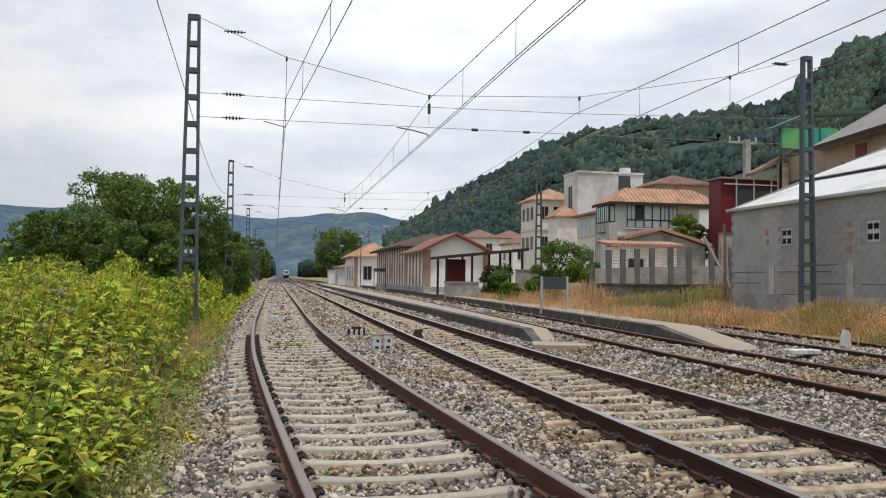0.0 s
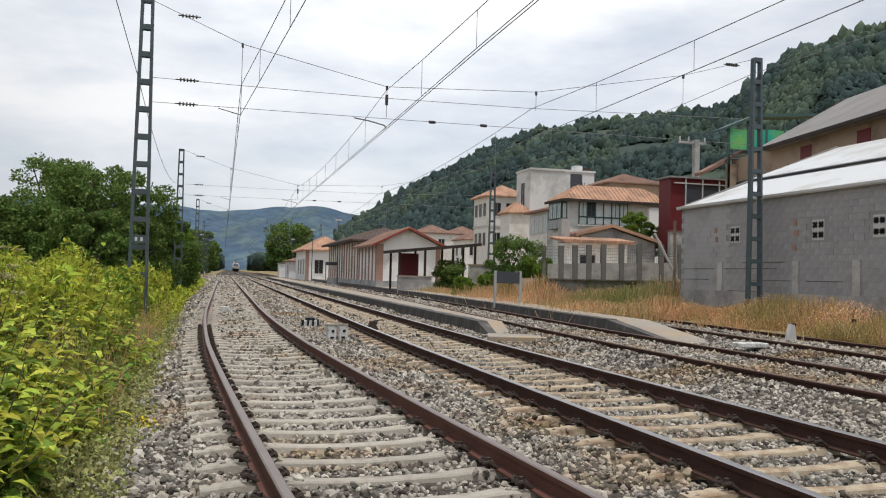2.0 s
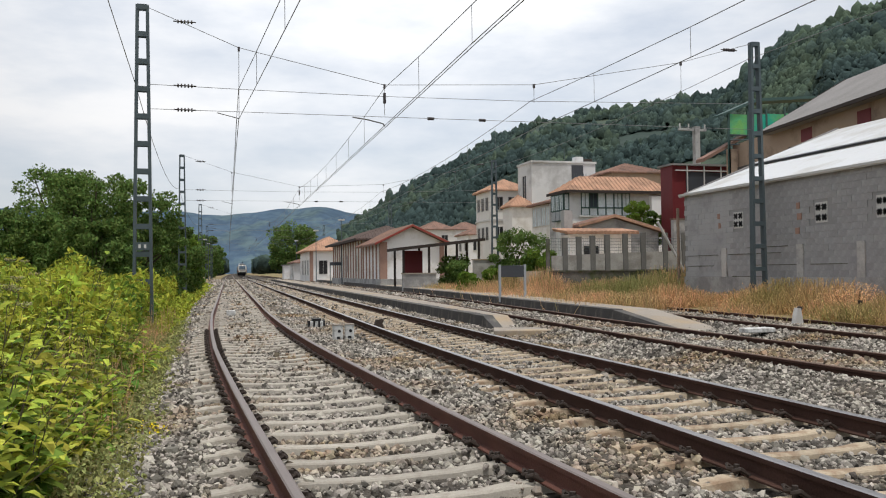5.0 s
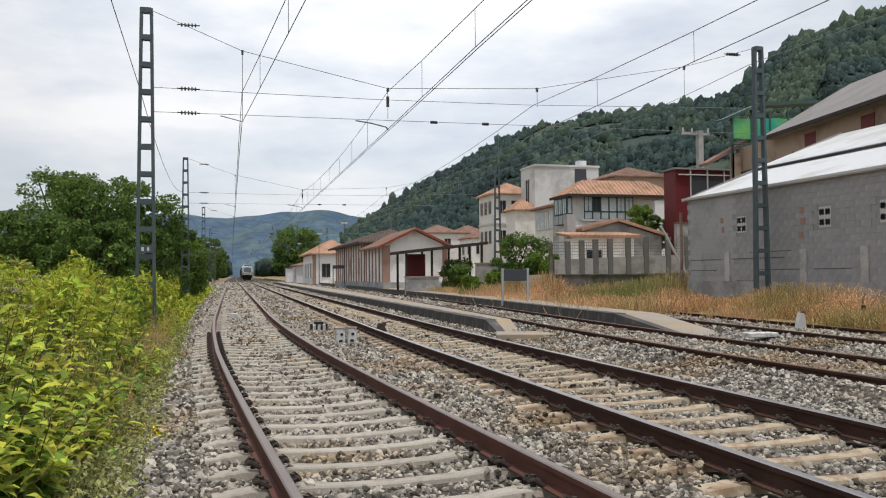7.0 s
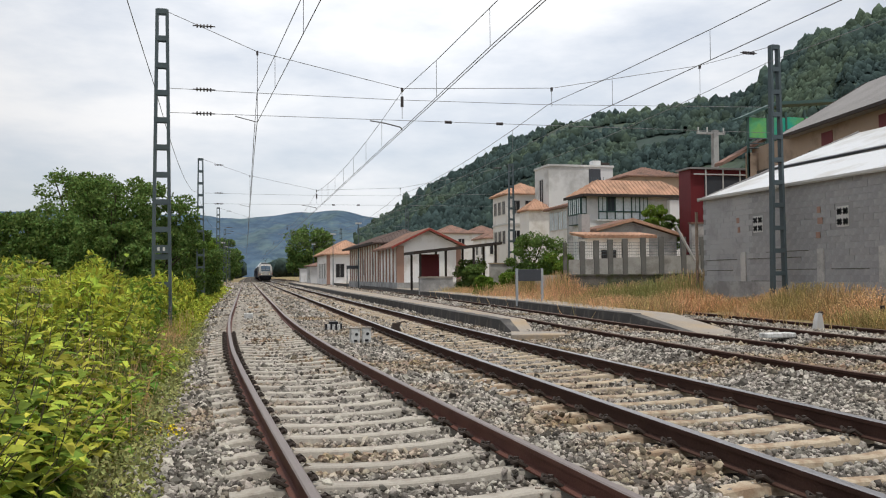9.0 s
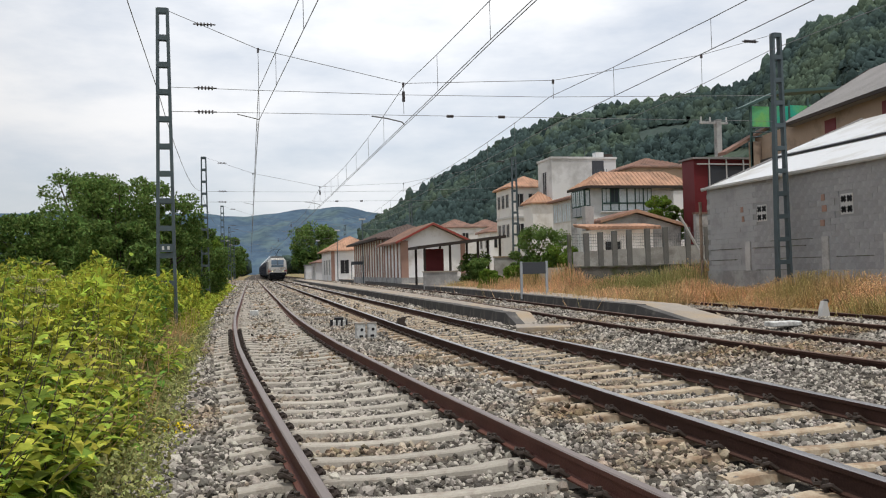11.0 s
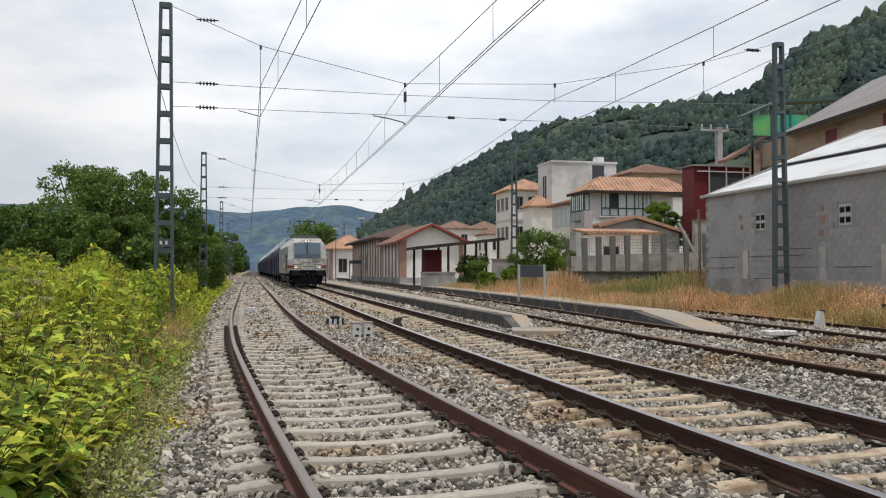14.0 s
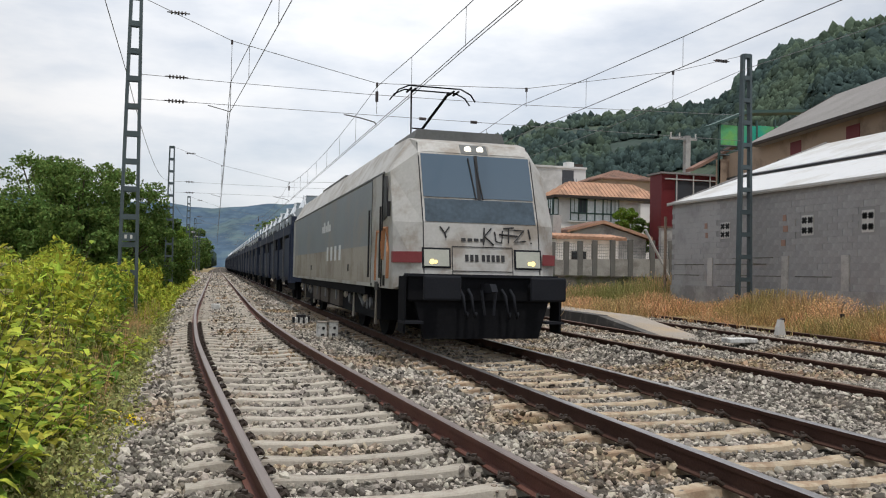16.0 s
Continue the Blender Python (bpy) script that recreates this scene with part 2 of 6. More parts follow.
LOCODARK = mat("loco_underframe", (0.010, 0.0105, 0.0125), 0.95, 0.25, 1.5, 20, 0.15, 30, spec=0.1)
BOGIE = mat("bogie_brake_dust", (0.085, 0.072, 0.062), 0.9, 0.35, 2, 30, 0.2, 30)
BUFFER = mat("buffer_dark", (0.016, 0.0175, 0.022), 0.85, 0.2, 2, 30, 0.1, spec=0.15)
LOCOROOF = mat("roof_grey", (0.12, 0.125, 0.125), 0.7, 0.2, 1, 20, 0.1)
SCREEN = glassy("windscreen", (0.07, 0.11, 0.155), 0.08)
SCREENLOW = mat("screen_lower_panel", (0.06, 0.085, 0.11), 0.25, 0.3, 2.5, 14, 0)
REDPAINT = mat("faded_red_paint", (0.24, 0.05, 0.055), 0.6, 0.15, 2, 30, 0)
ORANGE = mat("graffiti_orange", (0.42, 0.20, 0.10), 0.7, 0.2, 3, 30, 0)
INK = mat("graffiti_ink", (0.035, 0.035, 0.038), 0.7, 0.1, 2, 20, 0)
LETTER = mat("white_lettering", (0.66, 0.67, 0.67), 0.6, 0.1, 2, 20, 0)
LAMPON = glow("headlight_on", (1.0, 0.93, 0.78), 1.5)
LAMPWARM = glow("headlight_warm", (1.0, 0.80, 0.32), 1.2)
LENS = mat("headlight_lens", (0.42, 0.43, 0.38), 0.2, 0.1, 4, 30, 0)
WAGON = mat("wagon_navy", (0.026, 0.036, 0.066), 0.75, 0.25, 0.8, 14, 0.1, 20)
WAGONPOST = mat("wagon_post_grey", (0.13, 0.135, 0.145), 0.6, 0.25, 1, 20, 0.1)
CARPAINT = mat("car_white", (0.42, 0.44, 0.46), 0.3, 0.03, 1, 10, 0, spread=0.3)
TYRE = mat("tyre", (0.02, 0.02, 0.02), 0.8, 0.1, 2, 20, 0)
SIGNGREY = mat("sign_panel", (0.06, 0.065, 0.075), 0.5, 0.12, 2, 20, 0)
BOXWHITE = mat("pale_concrete_box", (0.64, 0.64, 0.62), 0.8, 0.2, 4, 30, 0.2, second=(0.34, 0.33, 0.31), amount=0.4, second_scale=8)
PALESTEEL = mat("pale_steel", (0.36, 0.38, 0.40), 0.6, 0.15, 2, 30, 0.1)
PILASTER = mat("patched_cement", (0.50, 0.485, 0.46), 0.95, 0.2, 1.2, 30, 0.3, second=(0.38, 0.365, 0.35), amount=0.4, second_scale=2)
SAND = mat("sandy_yard", (0.62, 0.54, 0.42), 1.0, 0.2, 0.8, 20, 0.3, 20)
OLDWALL = mat("mossy_stone_wall", (0.15, 0.14, 0.125), 0.95, 0.35, 2.5, 20, 0.8, 8, second=(0.08, 0.09, 0.045), amount=0.5, second_scale=1.5)
FENCEPANEL = mat("stained_panel", (0.37, 0.355, 0.325), 0.95, 0.25, 1.5, 30, 0.3, second=(0.25, 0.235, 0.21), amount=0.45, second_scale=1.2)
FENCEPOST = mat("weathered_post", (0.155, 0.15, 0.138), 0.95, 0.25, 1.5, 30, 0.3)
VENT = mat("vent_block_white", (0.55, 0.54, 0.52), 0.9, 0.1, 3, 30, 0.1)


# ---- helpers ----
def np_mesh(name, verts, tris, mats, idx=None, smooth=False):
    """One mesh from arrays of corners and triangles."""
    me = bpy.data.meshes.new(name)
    v, t = np.asarray(verts, np.float32), np.asarray(tris, np.int32)
    k = t.shape[1]
    me.vertices.add(len(v))
    me.vertices.foreach_set("co", v.ravel())
    me.loops.add(t.size)
    me.loops.foreach_set("vertex_index", t.ravel())
    me.polygons.add(len(t))
    me.polygons.foreach_set("loop_start", np.arange(0, t.size, k, dtype=np.int32))
    me.polygons.foreach_set("loop_total", np.full(len(t), k, np.int32))
    for m in mats if isinstance(mats, (list, tuple)) else [mats]:
        me.materials.append(m)
    if idx is not None:
        me.polygons.foreach_set("material_index", np.asarray(idx, np.int32))
    me.polygons.foreach_set("use_smooth", np.full(len(t), smooth, bool))
    me.update(calc_edges=True)
    return me


def link(name, me, parent=None, label="", at=None):
    ob = new(name, me)
    if parent is not None:
        ob.parent = parent
    if label:
        ob["label"] = label
    if at is not None:
        ob.matrix_basis = at
    return ob


def part(name, bm, material, parent=None, label="", smooth=False, bevel=0.0):
    if bevel:
        bmesh.ops.bevel(bm, geom=[e for e in bm.edges if e.is_manifold and e.calc_face_angle(0) > 0.5], offset=bevel, segments=2, affect="EDGES", profile=0.5)
    me = bpy.data.meshes.new(name)
    if smooth:
        for f in bm.faces:
            f.smooth = True
    bmesh.ops.recalc_face_normals(bm, faces=bm.faces)
    bm.to_mesh(me)
    bm.free()
    for m in material if isinstance(material, (list, tuple)) else [material]:
        me.materials.append(m)
    return link(name, me, parent, label)


def thing(name, label, category, at=None, group="", kind=""):
    ob = new(name)
    ob.empty_display_size = 0.2
    if at is not None:
        ob.matrix_basis = at
    return tagged(ob, label, category, group, kind)


def box(x0, y0, z0, x1, y1, z1, bm=None, m=None):
    bm = bm or bmesh.new()
    mm = Matrix.LocRotScale(((x0 + x1) / 2, (y0 + y1) / 2, (z0 + z1) / 2), None, (abs(x1 - x0), abs(y1 - y0), abs(z1 - z0)))
    bmesh.ops.create_cube(bm, size=1, matrix=(m @ mm) if m else mm)
    return bm


def rod(a, b, r, bm=None, seg=6, r2=None):
    bm = bm or bmesh.new()
    a, b = Vector(a), Vector(b)
    d = b - a
    m = Matrix.Translation((a + b) / 2) @ d.to_track_quat("Z", "Y").to_matrix().to_4x4()
    bmesh.ops.create_cone(bm, cap_ends=True, segments=seg, radius1=r, radius2=r if r2 is None else r2, depth=d.length, matrix=m)
    return bm


def sweep(pts, r, bm=None, seg=5):
    """One unbroken tube along the points."""
    bm = bm or bmesh.new()
    pts = [Vector(p) for p in pts]
    rings = []
    for i, p in enumerate(pts):
        d = (pts[min(i + 1, len(pts) - 1)] - pts[max(i - 1, 0)]).normalized()
        s = d.cross(Vector((0.23, 0.31, 0.92))).normalized()
        u = d.cross(s)
        rings.append([bm.verts.new(p + (s * math.cos(6.2832 * k / seg) + u * math.sin(6.2832 * k / seg)) * r) for k in range(seg)])
    for a, b in zip(rings, rings[1:]):
        for k in range(seg):
            bm.faces.new((a[k], a[(k + 1) % seg], b[(k + 1) % seg], b[k]))
    bm.faces.new(rings[0][::-1])
    bm.faces.new(rings[-1])
    return bm


def prism(pts, axis, a, b, bm=None):
    """A flat outline drawn out between two places along an axis (0, 1 or 2)."""
    bm = bm or bmesh.new()

    def put(p, s):
        q = list(p)
        q.insert(axis, s)
        return bm.verts.new(q)
    lo, hi = [put(p, a) for p in pts], [put(p, b) for p in pts]
    bm.faces.new(lo[::-1])
    bm.faces.new(hi)
    for i in range(len(pts)):
        j = (i + 1) % len(pts)
        bm.faces.new((lo[i], lo[j], hi[j], hi[i]))
    return bm


def tube(name, pts, r, material, parent=None, label=""):
    """A wire through the points."""
    cu = bpy.data.curves.new(name, "CURVE")
    cu.dimensions, cu.bevel_depth, cu.bevel_resolution = "3D", r, 1
    sp = cu.splines.new("POLY")
    sp.points.add(len(pts) - 1)
    for p, q in zip(sp.points, pts):
        p.co = (*q, 1)
    cu.materials.append(material)
    ob = new(name, cu)
    if parent is not None:
        ob.parent = parent
    if label:
        ob["label"] = label
    return ob


# ---- the plan: lines of the tracks ----
def grade(y):
    return 0.003 * max(0.0, y - 20)


def x2(y):
    return 4.42 + 0.0105 * max(0.0, y - 15) + 2.0e-5 * max(0.0, y - 150) ** 2


def x1(y):
    return x2(y) - 3.88 + 0.00122 * max(0.0, 30 - y) ** 2


def x3(y):
    return x2(y) + 5.8 - 2.9 * math.exp(-y / 28) + 3.2 * math.exp(-max(y, 5.0) / 4.3)


def x4(y):
    return 11.65 + 0.08 * min(y, 40.0)


GAUGE = 1.74

# ---- ground ----
def ground_sheet():
    xs = np.concatenate([np.linspace(-3000, -60, 8), np.linspace(-40, 60, 41), np.linspace(90, 3000, 8)])
    ys = np.concatenate([np.linspace(-600, -20, 6), np.linspace(-10, 100, 45), np.linspace(120, 700, 20), np.linspace(900, 4000, 6)])
    gx, gy = np.meshgrid(xs, ys)
    base = np.array([[-0.42 + grade(min(y, 700.0)) for x in xs] for y in ys])
    # the right-hand side lies a little higher behind the sidings
    base += np.clip((gx - 12.6) / 2.0, 0, 1) * 0.3 + np.clip((gx - 15) / 8, 0, 1) * 0.35
    base += np.clip((-0.9 - gx) / 3.0, 0, 1) * 0.1
    v = np.stack([gx, gy, base], -1).reshape(-1, 3)
    nx = len(xs)
    t = [(j * nx + i, j * nx + i + 1, (j + 1) * nx + i + 1, (j + 1) * nx + i) for j in range(len(ys) - 1) for i in range(nx - 1)]
    tagged(link("ground", np_mesh("ground", v, t, EARTH)), "earth and scrub ground reaching to the hills", "ground", kind="structure")


ground_sheet()


def bed_height(x, y):
    """The top of the ballast, with shoulders at the sides."""
    left, right = min(x1(y) - 1.75, -1.15 - 0.012 * y), x4(y) + 1.6
    s = min(1.0, max(0.0, (x - left) / 0.55), 1.0) * min(1.0, max(0.0, (right - x) / 0.7))
    h = -0.5 + 0.270 * s
    a, b = x1(y), x2(y)
    if b + 1.4 < x < x3(y) - 1.2:
        h -= 0.03
    # the sidings lie deep in the stones
    d = min(abs(x - x3(y)), abs(x - x4(y)) if y < 38 else 9.0)
    h += 0.125 * min(1.0, max(0.0, (1.7 - d) / 0.6)) * s
    return h + grade(y) + 0.02 * noise.noise(Vector((x * 1.3, y * 1.3, 0)))


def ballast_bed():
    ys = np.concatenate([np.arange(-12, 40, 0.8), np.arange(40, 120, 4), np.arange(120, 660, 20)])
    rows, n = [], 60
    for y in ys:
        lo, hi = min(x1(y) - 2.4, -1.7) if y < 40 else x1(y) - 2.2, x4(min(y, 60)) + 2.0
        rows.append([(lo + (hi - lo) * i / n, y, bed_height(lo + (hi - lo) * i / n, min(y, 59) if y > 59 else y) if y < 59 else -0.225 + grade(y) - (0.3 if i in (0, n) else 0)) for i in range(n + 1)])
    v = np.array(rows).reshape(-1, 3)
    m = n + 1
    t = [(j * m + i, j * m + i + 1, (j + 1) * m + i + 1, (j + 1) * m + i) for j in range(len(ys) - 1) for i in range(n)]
    tagged(link("ballast", np_mesh("ballast", v, t, SHADED_BED)), "bed of crushed stone under the tracks, darkened for shaded gaps", "ballast", kind="structure")


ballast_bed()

PHI = (1 + 5 ** 0.5) / 2
ICO = np.array([(-1, PHI, 0), (1, PHI, 0), (-1, -PHI, 0), (1, -PHI, 0), (0, -1, PHI), (0, 1, PHI), (0, -1, -PHI), (0, 1, -PHI), (PHI, 0, -1), (PHI, 0, 1), (-PHI, 0, -1), (-PHI, 0, 1)]) / 1.902
ICOT = np.array([(0, 11, 5), (0, 5, 1), (0, 1, 7), (0, 7, 10), (0, 10, 11), (1, 5, 9), (5, 11, 4), (11, 10, 2), (10, 7, 6), (7, 1, 8), (3, 9, 4), (3, 4, 2), (3, 2, 6), (3, 6, 8), (3, 8, 9), (4, 9, 5), (2, 4, 11), (6, 2, 10), (8, 6, 7), (9, 8, 1)])
OCT = np.array([(1, 0, 0), (0, 1, 0), (-1, 0, 0), (0, -1, 0), (0, 0, 1), (0, 0, -1.0)])
OCTT = np.array([(0, 1, 4), (1, 2, 4), (2, 3, 4), (3, 0, 4), (1, 0, 5), (2, 1, 5), (3, 2, 5), (0, 3, 5)])


CUB = np.array([(x, y, z) for x in (-1, 1) for y in (-1, 1) for z in (-1, 1.0)]) * 0.72
CUBT = np.array([(0, 1, 3), (0, 3, 2), (4, 6, 7), (4, 7, 5), (0, 4, 5), (0, 5, 1), (2, 3, 7), (2, 7, 6), (0, 2, 6), (0, 6, 4), (1, 5, 7), (1, 7, 3)])


# a rounded tapering crown
PINE = np.array([(math.cos(1.2566 * k), math.sin(1.2566 * k), -0.45) for k in range(5)] + [(0.86 * math.cos(1.2566 * k + 0.63), 0.86 * math.sin(1.2566 * k + 0.63), 0.35) for k in range(5)] + [(0, 0, 0.86)])
PINET = np.array([(k, (k + 1) % 5, 5 + k) for k in range(5)] + [((k + 1) % 5, 5 + (k + 1) % 5, 5 + k) for k in range(5)] + [(5 + k, 5 + (k + 1) % 5, 10) for k in range(5)])


def random_turns(rng, n):
    q = rng.normal(size=(n, 4))
    q /= np.linalg.norm(q, axis=1)[:, None]
    w, x, y, z = q.T
    return np.stack([1 - 2 * (y * y + z * z), 2 * (x * y - z * w), 2 * (x * z + y * w), 2 * (x * y + z * w), 1 - 2 * (x * x + z * z), 2 * (y * z - x * w), 2 * (x * z - y * w), 2 * (y * z + x * w), 1 - 2 * (x * x + y * y)], 1).reshape(n, 3, 3)


def lumps(rng, centres, radii, shape, tris, rough=0.28, squash=(1, 1, 1), turn=True):
    """Rough angular lumps at the centres: corners and triangles."""
    n, k = len(centres), len(shape)
    p = shape[None] * (1 + rng.uniform(-rough, rough, (n, k, 1))) * np.asarray(squash)
    if turn:
        p = p * rng.uniform(0.6, 1.3, (n, 1, 3)) + rng.normal(0, 0.07, p.shape)
        p = np.einsum("nij,nkj->nki", random_turns(rng, n), p)
    p = p * np.asarray(radii).reshape(n, 1, -1) + np.asarray(centres)[:, None]
    t = tris[None] + (np.arange(n) * k)[:, None, None]
    return p.reshape(-1, 3), t.reshape(-1, tris.shape[1])


def stones():
    rng = np.random.default_rng(3)
    vs, ts, off = [], [], 0
    for y0, y1, dens, r, shape, tris in ((-8.0, 3.0, 150, 0.037, OCT, OCTT), (3.0, 9.5, 660, 0.0222, ICO, ICOT), (9.5, 17, 400, 0.0258, CUB, CUBT), (17, 30, 180, 0.036, OCT, OCTT), (30, 80, 32, 0.065, OCT, OCTT), (80, 170, 6, 0.12, OCT, OCTT)):
        xa, xb = -1.6, 15.5
        n = int((y1 - y0) * (xb - xa) * dens)
        y = rng.uniform(y0, y1, n)
        x = rng.uniform(xa, xb, n)
        keep = (x > -0.012 * y - 0.9 - rng.uniform(0, 0.6, n)) & (x < 1.5 + np.where(y < 3, 14, y * 1.02)) & (x > -0.25 * np.abs(y) - 1.2)
        edge = np.array([x4(b) + 1.3 for b in y])
        keep &= x < edge
        x, y = x[keep], y[keep]
        z = np.array([bed_height(a, min(b, 58.0)) + grade(b) - grade(min(b, 58.0)) for a, b in zip(x, y)]) + rng.uniform(-0.024, 0.020, len(x))
        rr = r * rng.lognormal(0, 0.28, len(x))
        # no stones on the rails or standing over the sleepers
        ok = np.ones(len(x), bool)
        for f in (x1, x2, x3, x4):
            c = np.array([f(b) for b in y])
            ok &= (abs(abs(x - c) - GAUGE / 2) > 0.085)
        for f, start in ((x1, 2.9), (x2, 2.66)):
            c = np.array([f(b) for b in y])
            phase = np.abs((y - start + 0.3) % 0.6 - 0.3)
            on = (phase < np.where(np.abs(x - c) < 0.74, 0.078, 0.085)) & (np.abs(x - c) < 1.28)
            ok &= ~on | (rng.random(len(x)) < 0.015 + 0.4 * np.clip((y - 9) / 14, 0, 1)) | ((np.abs(x - c) > 0.98) & (rng.random(len(x)) < 0.5)) | (np.abs(np.abs(x - c) - 0.80) < 0.17)
            z = np.where(on & ((np.abs(x - c) > 0.6) | (y > 9)), z + 0.045, z)
        v, t = lumps(rng, np.stack([x, y, z], 1)[ok], rr[ok], shape, tris)
        vs.append(v)
        ts.append(t + off)
        off += len(v)
    tagged(link("ballast_stones", np_mesh("ballast_stones", np.concatenate(vs), np.concatenate(ts), STONE)), "loose grey and tan crushed ballast stones", "ballast", kind="stuff")


stones()


# ---- tracks ----
RAILPROF = [(-0.07, -0.165), (0.07, -0.165), (0.07, -0.152), (0.012, -0.135), (0.01, -0.05), (0.036, -0.04), (0.036, -0.008), (0.026, 0.0), (-0.026, 0.0), (-0.036, -0.008), (-0.036, -0.04), (-0.01, -0.05), (-0.012, -0.135), (-0.07, -0.152)]


def rail_mesh(f, side, y0, y1, dz):
    ys = np.concatenate([np.arange(y0, min(60, y1), 1.0), np.arange(60, y1, 6.0) if y1 > 60 else [], [y1]])
    k, rows = len(RAILPROF), []
    for y in ys:
        s = (f(y + 0.5) - f(y - 0.5))
        n = Vector((1, -s, 0)).normalized()
        c = f(y) + side * GAUGE / 2
        rows += [(c + n.x * a, y + n.y * a, b + dz + grade(y)) for a, b in RAILPROF]
    q = [(j * k + i, j * k + (i + 1) % k, (j + 1) * k + (i + 1) % k, (j + 1) * k + i) for j in range(len(ys) - 1) for i in range(k)]
    idx = [1 if i in (6, 7, 8) else 0 for j in range(len(ys) - 1) for i in range(k)]
    return rows, q, idx


def sleeper_mesh(name, material):
    st = [(-1.3, 0.075, 0.11, -0.185), (-1.05, 0.078, 0.12, -0.160), (-0.6, 0.078, 0.12, -0.165), (-0.42, 0.064, 0.10, -0.182), (0, 0.060, 0.09, -0.190), (0.42, 0.064, 0.10, -0.182), (0.6, 0.078, 0.12, -0.165), (1.05, 0.078, 0.12, -0.160), (1.3, 0.075, 0.11, -0.185)]
    v, q = [], []
    for x, wt, wb, zt in st:
        v += [(x, -wb, -0.36), (x, -wt, zt - 0.012), (x, -wt + 0.014, zt), (x, wt - 0.014, zt), (x, wt, zt - 0.012), (x, wb, -0.36)]
    for j in range(len(st) - 1):
        q += [(j * 6 + i, j * 6 + i + 1, j * 6 + i + 7, j * 6 + i + 6) for i in range(5)]
    bm = bmesh.new()
    vv = [bm.verts.new(p) for p in v]
    for f in q:
        bm.faces.new([vv[i] for i in f])
    bm.faces.new(vv[0:6])
    bm.faces.new(vv[-6:][::-1])
    bmesh.ops.recalc_face_normals(bm, faces=bm.faces)
    me = bpy.data.meshes.new(name)
    bm.to_mesh(me)
    bm.free()
    me.materials.append(material)
    return me


def clip_mesh(s):
    """A bent spring clip on one side of a rail foot, on its pad."""
    bm = bmesh.new()
    if s:
        pts = [(s * 0.05, -0.07, -0.150), (s * 0.13, -0.078, -0.098), (s * 0.155, -0.04, -0.115), (s * 0.07, -0.022, -0.122), (s * 0.07, 0.022, -0.122), (s * 0.155, 0.04, -0.115), (s * 0.13, 0.078, -0.098), (s * 0.05, 0.07, -0.150)]
        sweep(pts, 0.016, bm, 5)
        rod((s * 0.105, 0, -0.18), (s * 0.105, 0, -0.082), 0.020, bm, 6)
    me = bpy.data.meshes.new("rail_clip")
    bm.to_mesh(me)
    bm.free()
    me.materials.append(CLIP)
    return me


CLIPS = {s: clip_mesh(s) for s in (-1, 1)}
SL_A, SL_B = sleeper_mesh("sleeper", SLEEPER), sleeper_mesh("sleeper_stained", SLEEPER_TAN)


def track(f, y0, y1, label, top, sleepers, start, near, far, dz=0.0, side=None):
    t = thing("railway_track", label, "railway track", group="parallel tracks", kind="")
    for s in (-1, 1):
        v, q, idx = rail_mesh(f, s, y0, y1, dz)
        link("rail", np_mesh("rail", v, q, [side or RAILSIDE, top], idx), t, "brown rusted steel rail with worn running surface")
    y = start
    rows = []
    while y < far:
        s = math.degrees(math.atan((f(y + 0.5) - f(y - 0.5))))
        m = pose(f(y), y, dz + grade(y), 0, 0, -s)
        if y < near:
            link("sleeper", sleepers, t, at=m)
            if y < 22:
                for sd in (-1, 1):
                    for e in (-1, 1):
                        link("rail_clip", CLIPS[e], t, at=m @ pose(sd * GAUGE / 2, 0, 0))
        else:
            rows.append(m)
        y += 0.6
    if rows:
        base = np.array([v.co for v in sleepers.vertices])
        polys = [tuple(p.vertices) for p in sleepers.polygons if len(p.vertices) == 4]
        vs = np.concatenate([(np.array(m.to_3x3()) @ base.T).T + np.array(m.translation) for m in rows])
        qs = np.concatenate([np.array(polys) + i * len(base) for i in range(len(rows))])
        tagged(link("sleeper_row", np_mesh("sleeper_row", vs, qs, sleepers.materials[0]), t), kind="stuff")
    return t


track(x1, -10, 650, "curving loop track on pale concrete sleepers in ballast", RAILTOP, SL_A, 2.90 - 9.0, 48, 140)
track(x2, -10, 650, "main running track on tan-stained concrete sleepers", RAILSHINE, SL_B, 2.66 - 9.0, 48, 140, 0.0, RAILDARK)
track(x3, -10, 300, "rusty siding track along the platform edge", RAILOLD, SL_B, 30, 20, 21, 0.0, RAILDARK)
track(x4, -6, 38, "disused rusty siding track half sunk in dry weeds", RAILOLD, SL_A, 3.0 - 6.0, 24, 24.5, 0.0, RAILDARK)


